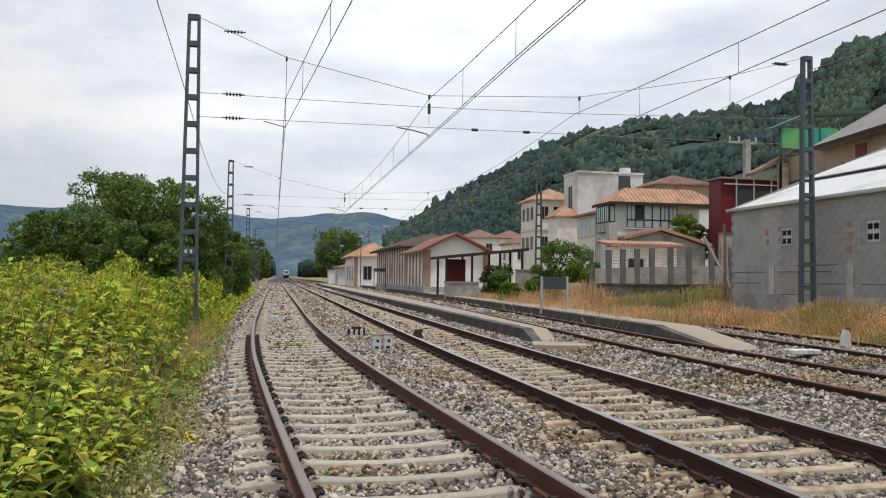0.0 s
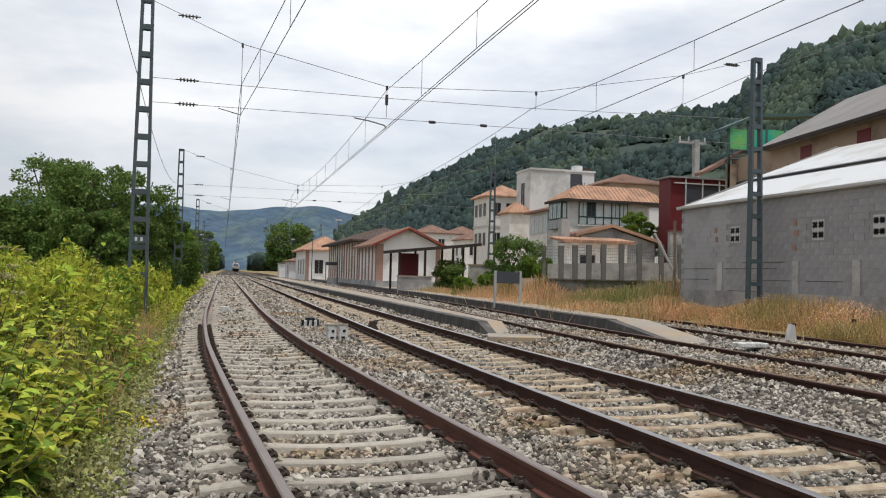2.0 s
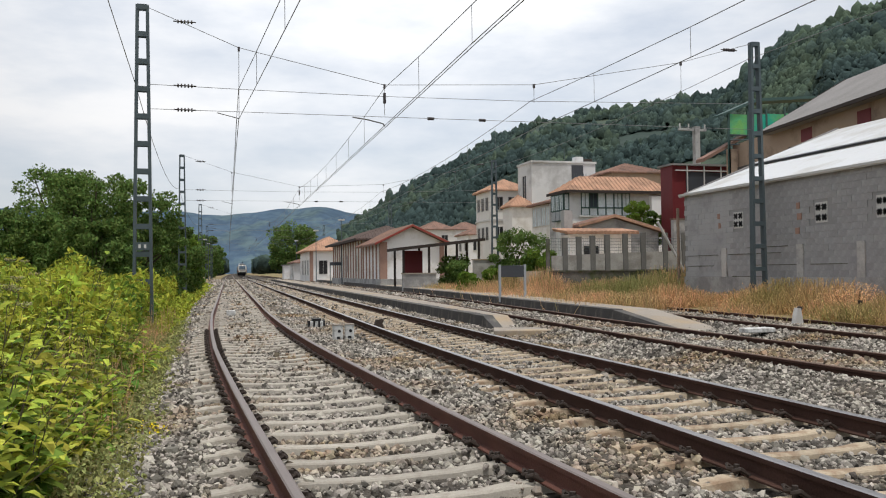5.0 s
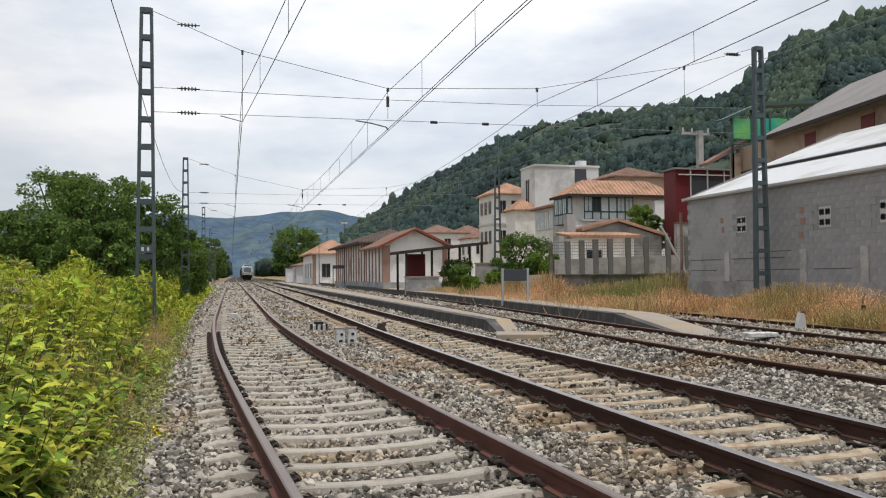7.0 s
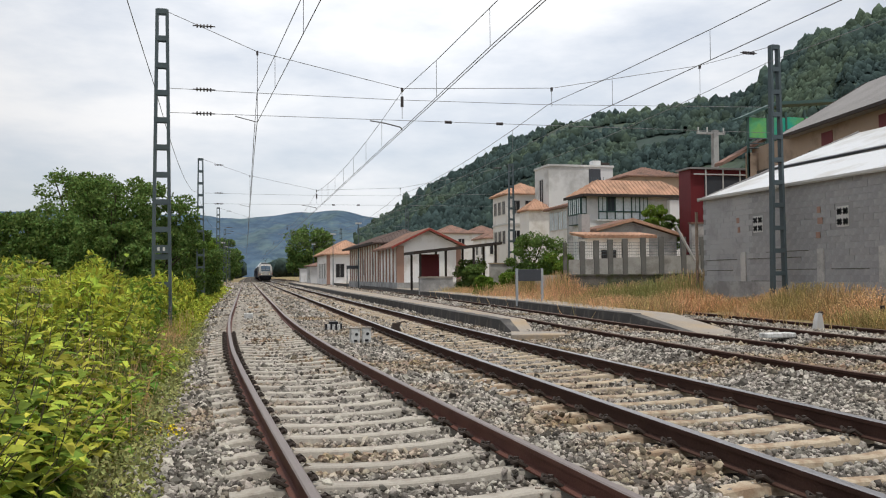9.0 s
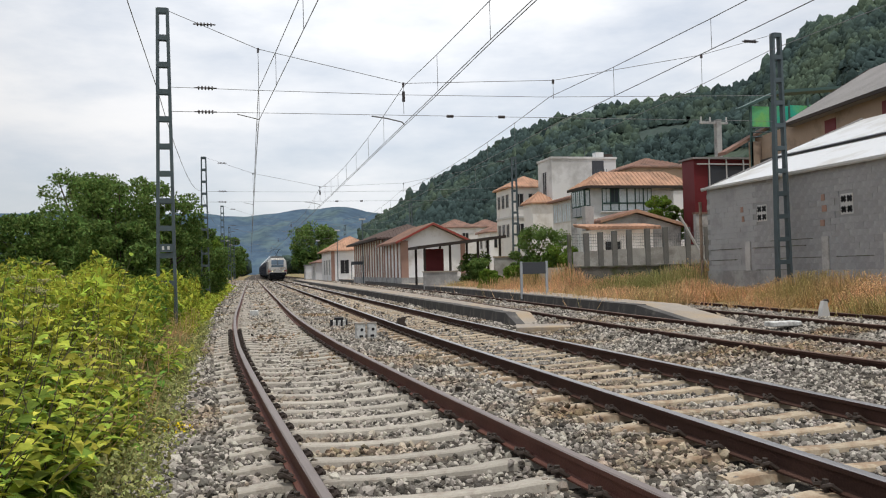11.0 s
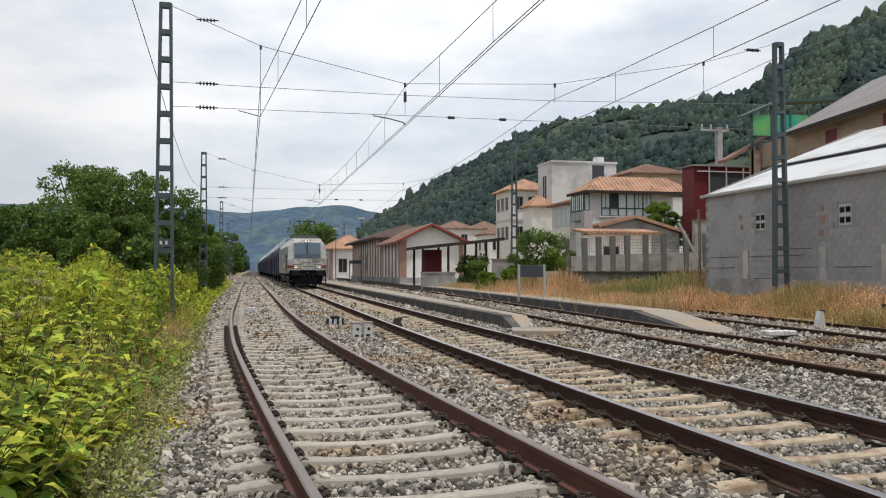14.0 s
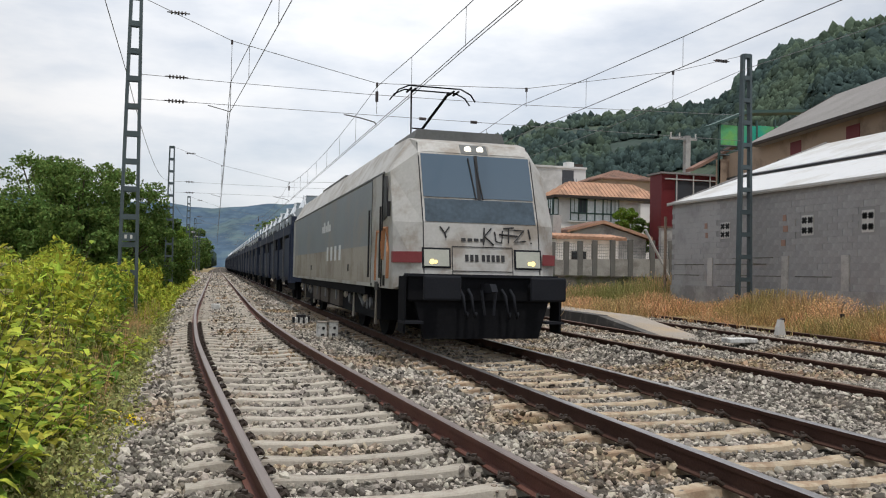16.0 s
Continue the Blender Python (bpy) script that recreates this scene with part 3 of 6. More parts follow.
# ---- platforms ----
def platform(name, label, f0, f1, ya, yb, top, ramp):
    """A raised kerbed strip between two lines, with a sloping end towards the near side."""
    t = thing(name, label, "platform", kind="structure")
    ys = [ya, ya + ramp] + [y for y in np.arange(math.ceil(ya + ramp + 2), yb, 4.0)] + [yb]
    v, q = [], []
    for i, y in enumerate(ys):
        h = top + grade(y) if i else -0.2
        v += [(f0(y) + 0.28, y, h), (f1(y), y, h), (f1(y), y, -0.5 + grade(y)), (f0(y) + 0.28, y, -0.5 + grade(y))]
    for j in range(len(ys) - 1):
        q += [(j * 4 + i, j * 4 + (i + 1) % 4, j * 4 + 4 + (i + 1) % 4, j * 4 + 4 + i) for i in range(4)]
    q += [(0, 1, 2, 3)]
    link("platform_surface", np_mesh("platform_surface", v, q, PLATFORM), t)
    y = ya + ramp
    me = {}
    while y < yb - 1:
        L = 1.2 if y < 50 else 6.0
        if L not in me:
            bm = box(0, 0.006, -0.55, 0.30, L - 0.006, 0.012)
            bmesh.ops.bevel(bm, geom=list(bm.edges), offset=0.012, segments=1, affect="EDGES")
            me[L] = bpy.data.meshes.new("kerb_stone")
            bm.to_mesh(me[L])
            bm.free()
            me[L].materials.append(KERB)
        s = math.degrees(math.atan((f0(y + L) - f0(y)) / L))
        link("kerb_stone", me[L], t, at=pose(f0(y), y, top + grade(y) + random.uniform(-0.006, 0.006), 0, 0, -s))
        y += L
    v = [(f0(ya) + 0.05, ya, -0.2), (f0(ya) + 0.3, ya, -0.2), (f0(ya + ramp) + 0.3, ya + ramp, top), (f0(ya + ramp), ya + ramp, top), (f0(ya), ya, -0.5), (f0(ya + ramp), ya + ramp, -0.5), (f0(ya + ramp) + 0.3, ya + ramp, -0.5), (f0(ya) + 0.3, ya, -0.5)]
    link("ramp_kerb", np_mesh("ramp_kerb", v, [(0, 1, 2, 3), (4, 0, 3, 5), (4, 7, 1, 0), (3, 2, 6, 5)], KERB), t)
    return t


platform("platform", "low station platform with ramped end and stone kerb darkened for shade", lambda y: x3(y) + 1.72, lambda y: x3(y) + 3.0 + 0.045 * max(0, y - 24) + (3.2 if y > 64 else 0), 17.6, 170, 0.15, 3.6)
platform("platform", "narrow low intermediate platform with a worn stone kerb", lambda y: x2(y) + 2.42, lambda y: x3(y) - 1.55 + 0.2, 20.6, 130, 0.06, 0.8)


def slab():
    t = thing("concrete_slab", "flat weathered concrete cover slab lying on ballast", "slab", pose(7.15, 18.9, -0.2, 0, 0, -18))
    part("slab", box(-0.75, -0.55, -0.1, 0.75, 0.55, 0.07), PLATFORM, t, bevel=0.02)


slab()


# ---- overhead line ----
def mast(h, w0, w1, label):
    """A lattice mast of two tapering channels and cross plates."""
    t = thing("catenary_mast", label, "mast", group="catenary masts")
    for s in (-1, 1):
        bm = bmesh.new()
        lo = [(s * w0 / 2 - 0.038, -0.10), (s * w0 / 2 + 0.038, -0.10), (s * w0 / 2 + 0.038, 0.10), (s * w0 / 2 - 0.038, 0.10)]
        hi = [(s * w1 / 2 - 0.04, -0.09), (s * w1 / 2 + 0.04, -0.09), (s * w1 / 2 + 0.04, 0.09), (s * w1 / 2 - 0.04, 0.09)]
        a, b = [bm.verts.new((*p, -0.6)) for p in lo], [bm.verts.new((*p, h)) for p in hi]
        bm.faces.new(a[::-1]), bm.faces.new(b)
        for i in range(4):
            bm.faces.new((a[i], a[(i + 1) % 4], b[(i + 1) % 4], b[i]))
        part("channel", bm, GALV, t)
    n = 11
    for i in range(n + 1):
        z = h - 0.06 - i * (h - 0.4) / n
        w = w1 + (w0 - w1) * (h - z) / h
        part("batten_plate", box(-w / 2, -0.10, z - 0.07, w / 2, -0.088, z + 0.07), GALV, t)
        part("batten_plate", box(-w / 2, 0.088, z - 0.07, w / 2, 0.10, z + 0.07), GALV, t)
    part("foundation", box(-0.45, -0.4, -0.9, 0.45, 0.4, -0.25), PLINTH, t, "concrete mast footing")
    return t


MASTS = ((23.7, -1.96, 17.22), (53.5, -2.14, 18.18), (92.0, -1.85, 18.8), (135.0, -1.7, 16.6), (180.0, -1.4, 17.2))
m0 = mast(8.6, 0.48, 0.255, "grey galvanised steel lattice mast beside the tracks")
first = True
for y, xa, xb in MASTS:
    for x in (xa, xb):
        if first:
            m0.matrix_basis = pose(x, y, grade(y))
            first = False
        else:
            copy_thing(m0, pose(x, y, grade(y) + (0.15 if x > 5 else 0)))


def insulators(pts, parent):
    for p in pts:
        bm = bmesh.new()
        for i in range(-2, 3):
            rod((p[0] + i * 0.09 - 0.02, p[1], p[2]), (p[0] + i * 0.09 + 0.02, p[1], p[2]), 0.055, bm, 8)
        rod((p[0] - 0.3, p[1], p[2]), (p[0] + 0.3, p[1], p[2]), 0.018, bm, 5)
        part("insulator", bm, PORCELAIN, parent)


def headspan(y, xa, xb):
    g = grade(y)
    t = thing("headspan", "steel headspan cables strung between two masts", "cable span", group="headspans")
    a, b = xa + 0.15, xb - 0.15
    ha, hb = 8.55, 8.7
    pts = [(a, ha), (x1(y) - 0.1, 7.59), (x2(y) + 0.2, 6.74), (x3(y) + 0.3, 6.97), (b - 2.6, 7.94), (b, hb)]
    tube("span_cable", [(x, y, z + g) for x, z in pts], 0.009, WIRE, t)
    tube("span_cable", [(a, y, 6.45 + g), (x1(y), y, 6.42 + g), (x2(y), y, 6.40 + g), (x3(y), y, 6.45 + g), (b, y, 6.7 + g)], 0.008, WIRE, t)
    tube("span_cable", [(a, y, 5.78 + g), (x2(y), y, 5.80 + g), (b, y, 5.85 + g)], 0.008, WIRE, t)
    for x, z0, z1 in ((x1(y) - 0.1, 7.59, 5.6), (x2(y) + 0.2, 6.74, 5.85), (x3(y) + 0.3, 6.97, 6.4), (b - 2.6, 7.94, 6.85)):
        tube("dropper", [(x, y, z0 + g), (x, y, z1 + g)], 0.008, WIRE, t)
        part("clamp", box(x - 0.03, y - 0.03, z0 - 0.1 + g, x + 0.03, y + 0.03, z0 + 0.02 + g), PORCELAIN, t)
    part("post_insulator", rod((x2(y) + 0.2, y, 6.5 + g), (x2(y) + 0.2, y, 6.2 + g), 0.045, None, 8), PORCELAIN, t)
    for x, z in ((6.1, 5.8), (7.7, 5.81)):
        part("cable_insulator", rod((x - 0.1, y, z + g), (x + 0.1, y, z + g), 0.045, None, 8), PORCELAIN, t)
    tube("registration_arm", [(x2(y) - 0.75, y, 5.76 + g), (x2(y) - 0.3, y, 5.7 + g), (x2(y) + 0.15, y, 5.60 + g), (x2(y) + 0.2, y, 5.52 + g)], 0.02, WIRE, t)
    tube("registration_arm", [(x1(y) - 0.7, y, 5.74 + g), (x1(y) - 0.1, y, 5.6 + g)], 0.014, WIRE, t)
    insulators([(a + 0.95, y, 8.55 - 0.33 + g), (a + 0.95, y, 6.45 + g), (a + 0.95, y, 5.785 + g), (b - 0.8, y, 8.45 + g)], t)


for y, xa, xb in MASTS:
    headspan(y, xa, xb)


def catenary(f, off, zc, zm, label, twin):
    """A contact wire and the messenger above it, sagging between the spans, with droppers."""
    t = thing("overhead_line", label, "overhead wire", group="overhead lines")
    spans = [-12.0] + [m[0] for m in MASTS] + [300.0]
    con, mes = [], []
    for a, b in zip(spans, spans[1:]):
        n = 8
        for i in range(n + (b == spans[-1])):
            u = i / n
            y = a + (b - a) * u
            g = grade(y)
            sag = (zm - zc - 0.25) * (1 - (2 * u - 1) ** 2) * min(1, (b - a) / 38)
            x = f(y) + off
            con.append((x, y, zc + g))
            mes.append((x, y, zm + g - sag * (0.62 if zm > 6.44 else 0.35)))
            if twin and 0 < i and y < 100:
                tube("dropper", [(x, y, zc + g), (x, y, zm + g - sag * (0.62 if zm > 6.44 else 0.35))], 0.006, WIRE, t)
    if twin:
        tube("contact_wire", con, 0.009, WIRE, t)
        if zm > 6.5:
            tube("contact_wire", [(x + 0.07, y, z) for x, y, z in con], 0.009, WIRE, t)
    tube("messenger_wire", mes, 0.009, WIRE, t)


catenary(lambda y: x1(y) if y > 23.7 else 0.65 + 0.066 * (23.7 - y), -0.08, 5.58, 6.43, "contact and messenger wires over the loop track", True)
catenary(x2, 0.2, 5.55, 6.65, "twin contact and messenger wires over the main track", True)
catenary(lambda y: 9.25 + 0.035 * max(0.0, y - 23.7), 0, 5.55, 6.45, "contact and messenger wires over the platform siding", True)


def feeder():
    t = thing("feeder_wire", "bare feeder wire strung along the mast tops", "overhead wire")
    for k, z in ((1, 6.5), (2, 8.2)):
        pts = []
        sp = [(-20, -1.9, 17)] + list(MASTS)
        for (a, *xa), (b, *xb) in zip(sp, sp[1:]):
            for i in range(9):
                u = i / 8
                off = -0.2
                rise = 4.2 * (1 - u) if a < 0 and k == 1 else 0
                pts.append((xa[k - 1] + (xb[k - 1] - xa[k - 1]) * u + off, a + (b - a) * u, z + rise + grade(a + (b - a) * u) - (0.3 if a < 0 or k == 2 else 0.8) * (1 - (2 * u - 1) ** 2)))
        tube("wire", pts, 0.010, WIRE, t)


feeder()

# ---- hills and distance ----
def ridge_hill():
    """The wooded hill on the right: a slope from its foot to an uneven ridge, given as bearing, elevation, range."""
    prof = [(8.0, 3.0, 950), (8.6, 3.47, 930), (11.7, 5.41, 860), (13.5, 6.57, 820), (15.7, 7.52, 770), (18.8, 9.2, 710), (21.2, 10.1, 670), (23.5, 10.85, 640), (25.8, 11.0, 610), (29.2, 11.05, 580), (31.0, 11.2, 560), (33.9, 11.45, 530), (35.3, 12.4, 500), (36.4, 13.3, 480), (38.1, 14.7, 460), (39.7, 15.2, 440), (43.5, 15.7, 420), (50, 16.5, 400), (60, 17, 390), (75, 15, 390)]
    bs = np.linspace(8, 75, 90)
    el = np.interp(bs, [p[0] for p in prof], [p[1] for p in prof]) - 0.35
    rg = np.interp(bs, [p[0] for p in prof], [p[2] for p in prof])
    n = 26
    v = []
    for b, e, r in zip(bs, el, rg):
        foot = max(105, 0.42 * r) if b < 40 else 0.3 * r
        top = r * math.tan(radians(e))
        for j in range(n + 6):
            u = j / (n - 1)
            d = foot + (r - foot) * u
            h = top * (u ** 0.85) if u <= 1 else top * (1 - 1.2 * (u - 1))
            x, y = d * math.sin(radians(b)), d * math.cos(radians(b))
            h += 9 * noise.noise(Vector((x, y, 0)) * 0.012) * min(1, u * 2) * (1 - 0.7 * u if u < 1 else 0.3)
            v.append((x, y, h - 1 + grade(min(y, 500))))
    m = n + 6
    q = [(i * m + j, (i + 1) * m + j, (i + 1) * m + j + 1, i * m + j + 1) for i in range(len(bs) - 1) for j in range(m - 1)]
    v = np.array(v)
    tagged(link("hillside", np_mesh("hillside", v, q, HILLSOIL, smooth=True)), "steep scrubby hillside rising behind the village", "hill", kind="structure")
    # pines: uneven tapering clumps standing all over the slope
    rng = np.random.default_rng(8)
    c, r, s = [], [], []
    grid = v.reshape(len(bs), m, 3)
    for k in range(38000):
        fi, fj = rng.uniform(0, len(bs) - 1.001) * (0.60 if k % 8 else 1.0), rng.uniform(1.0, n + 1.5)
        if k % 7 == 0:
            fj = rng.uniform(n - 2.2, n + 0.3)
        i, j = int(fi), int(fj)
        a, b = fi - i, fj - j
        p = (grid[i, j] * (1 - a) + grid[i + 1, j] * a) * (1 - b) + (grid[i, j + 1] * (1 - a) + grid[i + 1, j + 1] * a) * b
        if noise.noise(Vector(p) * 0.02) < -0.42:
            continue
        w = rng.lognormal(0.22, 0.36) * min(1.0, math.hypot(p[0], p[1]) / 480)
        tall = w * rng.uniform(1.0, 2.0)
        c.append((p[0], p[1], p[2] + tall * 0.75))
        s.append((w, w, tall))
    vv, tt = lumps(rng, np.array(c), np.array(s), PINE, PINET, rough=0.3, turn=False)
    tagged(link("pine_woods", np_mesh("pine_woods", vv, tt, HAZED_WOODS, smooth=True)), "dense dark pine woods on the hillside, tinted for haze", "woods", kind="stuff")


ridge_hill()


def far_mountain():
    prof = [(-60, 4.6), (-40, 5.2), (-25, 4.6), (-13.2, 4.23), (-11.4, 4.43), (-6, 4.3), (-1.9, 4.25), (0.3, 4.0), (2.1, 4.2), (4.0, 4.5), (5.9, 4.6), (7.8, 4.45), (9.4, 4.2), (14, 3.6), (22, 3.2), (40, 3)]
    v, n = [], 22
    bs = np.linspace(-60, 40, 220)
    for b in bs:
        e = np.interp(b, [p[0] for p in prof], [p[1] for p in prof]) + 0.10 * noise.noise(Vector((b * 0.5, 0, 0))) + 0.05 * noise.noise(Vector((b * 2.1, 3, 0)))
        for j in range(n):
            u = j / (n - 1)
            d = 2050 + 550 * u
            z = 2600 * math.tan(radians(e)) * u ** 0.9 + 34 * noise.noise(Vector((b * 0.42, u * 2.5, 1))) * (1 - u) * min(1, u * 3)
            d += 60 * noise.noise(Vector((b * 0.5, u * 2, 5))) + 22 * noise.noise(Vector((b * 1.7, u * 6, 7)))
            v.append((d * math.sin(radians(b)), d * math.cos(radians(b)), z - 2))
    q = [(i * n + j, (i + 1) * n + j, (i + 1) * n + j + 1, i * n + j + 1) for i in range(len(bs) - 1) for j in range(n - 1)]
    tagged(link("backdrop", np_mesh("backdrop", v, q, HAZE_TINT, smooth=True)), "distant wooded mountain range tinted blue for haze", "mountain", kind="structure")


far_mountain()


# ---- plants ----
def leaf_cards(rng, c, size, up=0.5, narrow=0.5, fold=0.25, simple=False):
    """Pointed folded leaves at the centres: six corners and four triangles each."""
    n = len(c)
    t = random_turns(rng, n)
    d = t[:, :, 0]
    d[:, 2] -= 0.25
    d /= np.linalg.norm(d, axis=1)[:, None]
    up_v = rng.normal(size=(n, 3)) * (1 - up)
    up_v[:, 2] += up * 1.6
    s = np.cross(d, up_v)
    s /= np.linalg.norm(s, axis=1)[:, None] + 1e-9
    nn = np.cross(s, d)
    L = (size * rng.uniform(0.6, 1.3, n))[:, None]
    W = L * narrow * 0.5
    base, tip = c - d * L / 2, c + d * L / 2 - nn * L * 0.15
    mid = c + d * L * -0.05
    a, b = mid + s * W + nn * W * fold, mid - s * W + nn * W * fold
    v = np.stack([base, a, tip, b, mid - nn * W * fold], 1)
    if simple:
        return v[:, :4].reshape(-1, 3), (np.array([(0, 1, 2), (0, 2, 3)])[None] + (np.arange(n) * 4)[:, None, None]).reshape(-1, 3)
    tr = np.array([(0, 4, 1), (1, 4, 2), (2, 4, 3), (3, 4, 0)])
    return v.reshape(-1, 3), (tr[None] + (np.arange(n) * 5)[:, None, None]).reshape(-1, 3)


def twigs(rng, segs, r):
    """Thin three-sided sticks between pairs of points."""
    a, b = segs[:, 0], segs[:, 1]
    d = b - a
    d /= np.linalg.norm(d, axis=1)[:, None] + 1e-9
    s = np.cross(d, np.array([0.31, 0.82, 0.4]))
    s /= np.linalg.norm(s, axis=1)[:, None] + 1e-9
    u = np.cross(d, s)
    ring = [s, -0.5 * s + 0.87 * u, -0.5 * s - 0.87 * u]
    r = np.broadcast_to(np.asarray(r, float).reshape(-1, 1), (len(a), 1))
    v = np.stack([a + k * r for k in ring] + [b + k * r * 0.5 for k in ring], 1)
    q = np.array([(0, 1, 4, 3), (1, 2, 5, 4), (2, 0, 3, 5)])
    return v.reshape(-1, 3), (q[None] + (np.arange(len(a)) * 6)[:, None, None]).reshape(-1, 4)


def tree(x, y, z, h, spread, label, seed, leaves=9000, size=0.34, clumps=46, low=0.25, leafmat=None):
    rng = np.random.default_rng(seed)
    t = thing("tree", label, "tree", pose(x, y, z), group="trees")
    bm = bmesh.new()
    rod((0, 0, -0.3), (0.15, 0.1, h * 0.45), h * 0.03, bm, 8, h * 0.018)
    cs = []
    for i in range(clumps):
        a, rr = rng.uniform(0, 6.283), spread * math.sqrt(rng.uniform(0.03, 1))
        zz = h * rng.uniform(low, 0.95)
        lim = math.sqrt(max(0.05, 1 - ((zz / h - 0.5) / 0.56) ** 2))
        cs.append((math.cos(a) * rr * lim, math.sin(a) * rr * lim, zz))
    for c in cs[::3]:
        rod((0.1, 0.1, h * 0.38 * rng.uniform(0.6, 1)), c, h * 0.010, bm, 5, h * 0.003)
    part("trunk", bm, BARK, t)
    cs = np.array(cs)
    k = rng.integers(0, clumps, leaves)
    g = rng.normal(size=(leaves, 3))
    g /= np.linalg.norm(g, axis=1)[:, None]
    p = cs[k] + g * (rng.uniform(0.35, 1.05, leaves) ** 0.6)[:, None] * (spread * (0.30 if clumps < 90 else 0.20) * (0.6 + 0.8 * rng.random(clumps)[k]))[:, None] * np.array([1, 1, 0.75])
    v, q = leaf_cards(rng, p, np.full(leaves, size), 0.35, 0.6, 0.2, True)
    link("crown", np_mesh("crown", v, q, leafmat or CROWN), t)
    return t


for i, (x, y, h, s) in enumerate(((-7.9, 47, 7.5, 2.5), (-6.0, 43, 6.9, 2.7), (-3.9, 45, 6.6, 2.3), (-8.3, 38, 4.5, 2.4), (-4.9, 36, 4.0, 1.8), (-2.9, 56, 5.2, 2.0), (-12.8, 42, 2.6, 2.0), (-2.6, 66, 4.6, 1.6))):
    tree(x, y, -0.4, h, s, "broad dark green leafy tree at the lineside" if h > 4.6 else "dense green shrubby tree overgrown with creepers", 20 + i, 19000, 0.17, 130, 0.08, CROWN if i != 7 else LEAF_DARK)
tree(13.6, 152, 0.2, 10.0, 4.6, "large round-crowned green tree behind the station", 41, 10000, 0.5, 70, 0.22)
tree(17.5, 165, 0.2, 8.0, 3.6, "green tree behind the station roofs", 42, 6000, 0.5, 50, 0.2)
for i, (x, y, h, s) in enumerate(((-7, 205, 10.5, 4.5), (-3, 225, 11, 4), (-11, 190, 9, 4), (-1.5, 270, 10, 3.5), (-5.5, 150, 8, 3))):
    tree(x, y, 0.3, h, s, "tall dark tree along the far line", 60 + i, 5000, 0.6, 50, 0.1)
for i, (x, y, z, h, s, lm) in enumerate(((16.9, 46, 0.4, 3.9, 1.75, CROWN), (14.7, 44, 0, 1.35, 0.7, LEAF_DARK), (13.6, 45, 0, 1.2, 0.6, LEAF_DARK), (15.6, 53, 0, 2.0, 1.0, CROWN), (17.8, 44.5, 0, 2.4, 1.0, LEAF_DARK), (26.0, 48, 2.6, 3.2, 0.8, LEAF_DARK), (27.6, 49, 2.6, 2.5, 0.8, CROWN), (16.2, 57, 0, 2.4, 1.2, CROWN))):
    tree(x, y, z, h, s, "leafy green garden shrub by the yard wall", 80 + i, 9000 if i < 5 else 5000, 0.15, 36, 0.08, lm)


def far_treeline():
    rng = np.random.default_rng(12)
    n = 2200
    x, y = rng.uniform(-160, 120, n), rng.uniform(420, 620, n)
    keep = np.abs(x - np.array([x2(b) for b in y])) > 9
    x, y = x[keep], y[keep]
    h = rng.uniform(2.0, 5.5, len(x))
    v, t = lumps(rng, np.stack([x, y, h * 0.7 + 1 + 3.5 * rng.random(len(x))], 1), np.stack([h * 0.7, h * 0.7, h], 1), ICO, ICOT, 0.4, turn=False)
    n = 160
    x, y = rng.uniform(-90, -14, n), rng.uniform(120, 320, n)
    h = rng.uniform(3, 5, n)
    v2, t2 = lumps(rng, np.stack([x, y, h * 0.7], 1), np.stack([h * 0.8, h * 0.8, h], 1), ICO, ICOT, 0.4, turn=False)
    tagged(link("far_woods", np_mesh("far_woods", np.concatenate([v, v2]), np.concatenate([t, t2 + len(v)]), HAZED_WOODS, smooth=True)), "dark belt of woodland across the valley floor", "woods", kind="stuff")


far_treeline()


def bank_height(x, y):
    """How tall the wild growth on the bank stands."""
    d = -0.012 * y - 1.05 - x
    if d < 0:
        return 0
    base = 0.45 + 0.66 * min(1, max(0, d - 0.1) / 0.6)
    near = 0.22 * min(1, max(0, (8.5 - y) / 4))
    return base * (0.95 + near + 0.75 * noise.noise(Vector((x * 0.8, y * 0.55, 4))) + 0.22 * noise.noise(Vector((x * 2.3, y * 1.9, 8)))) * (1.0 + min(0.2, max(0, d - 1.2) * 0.06))


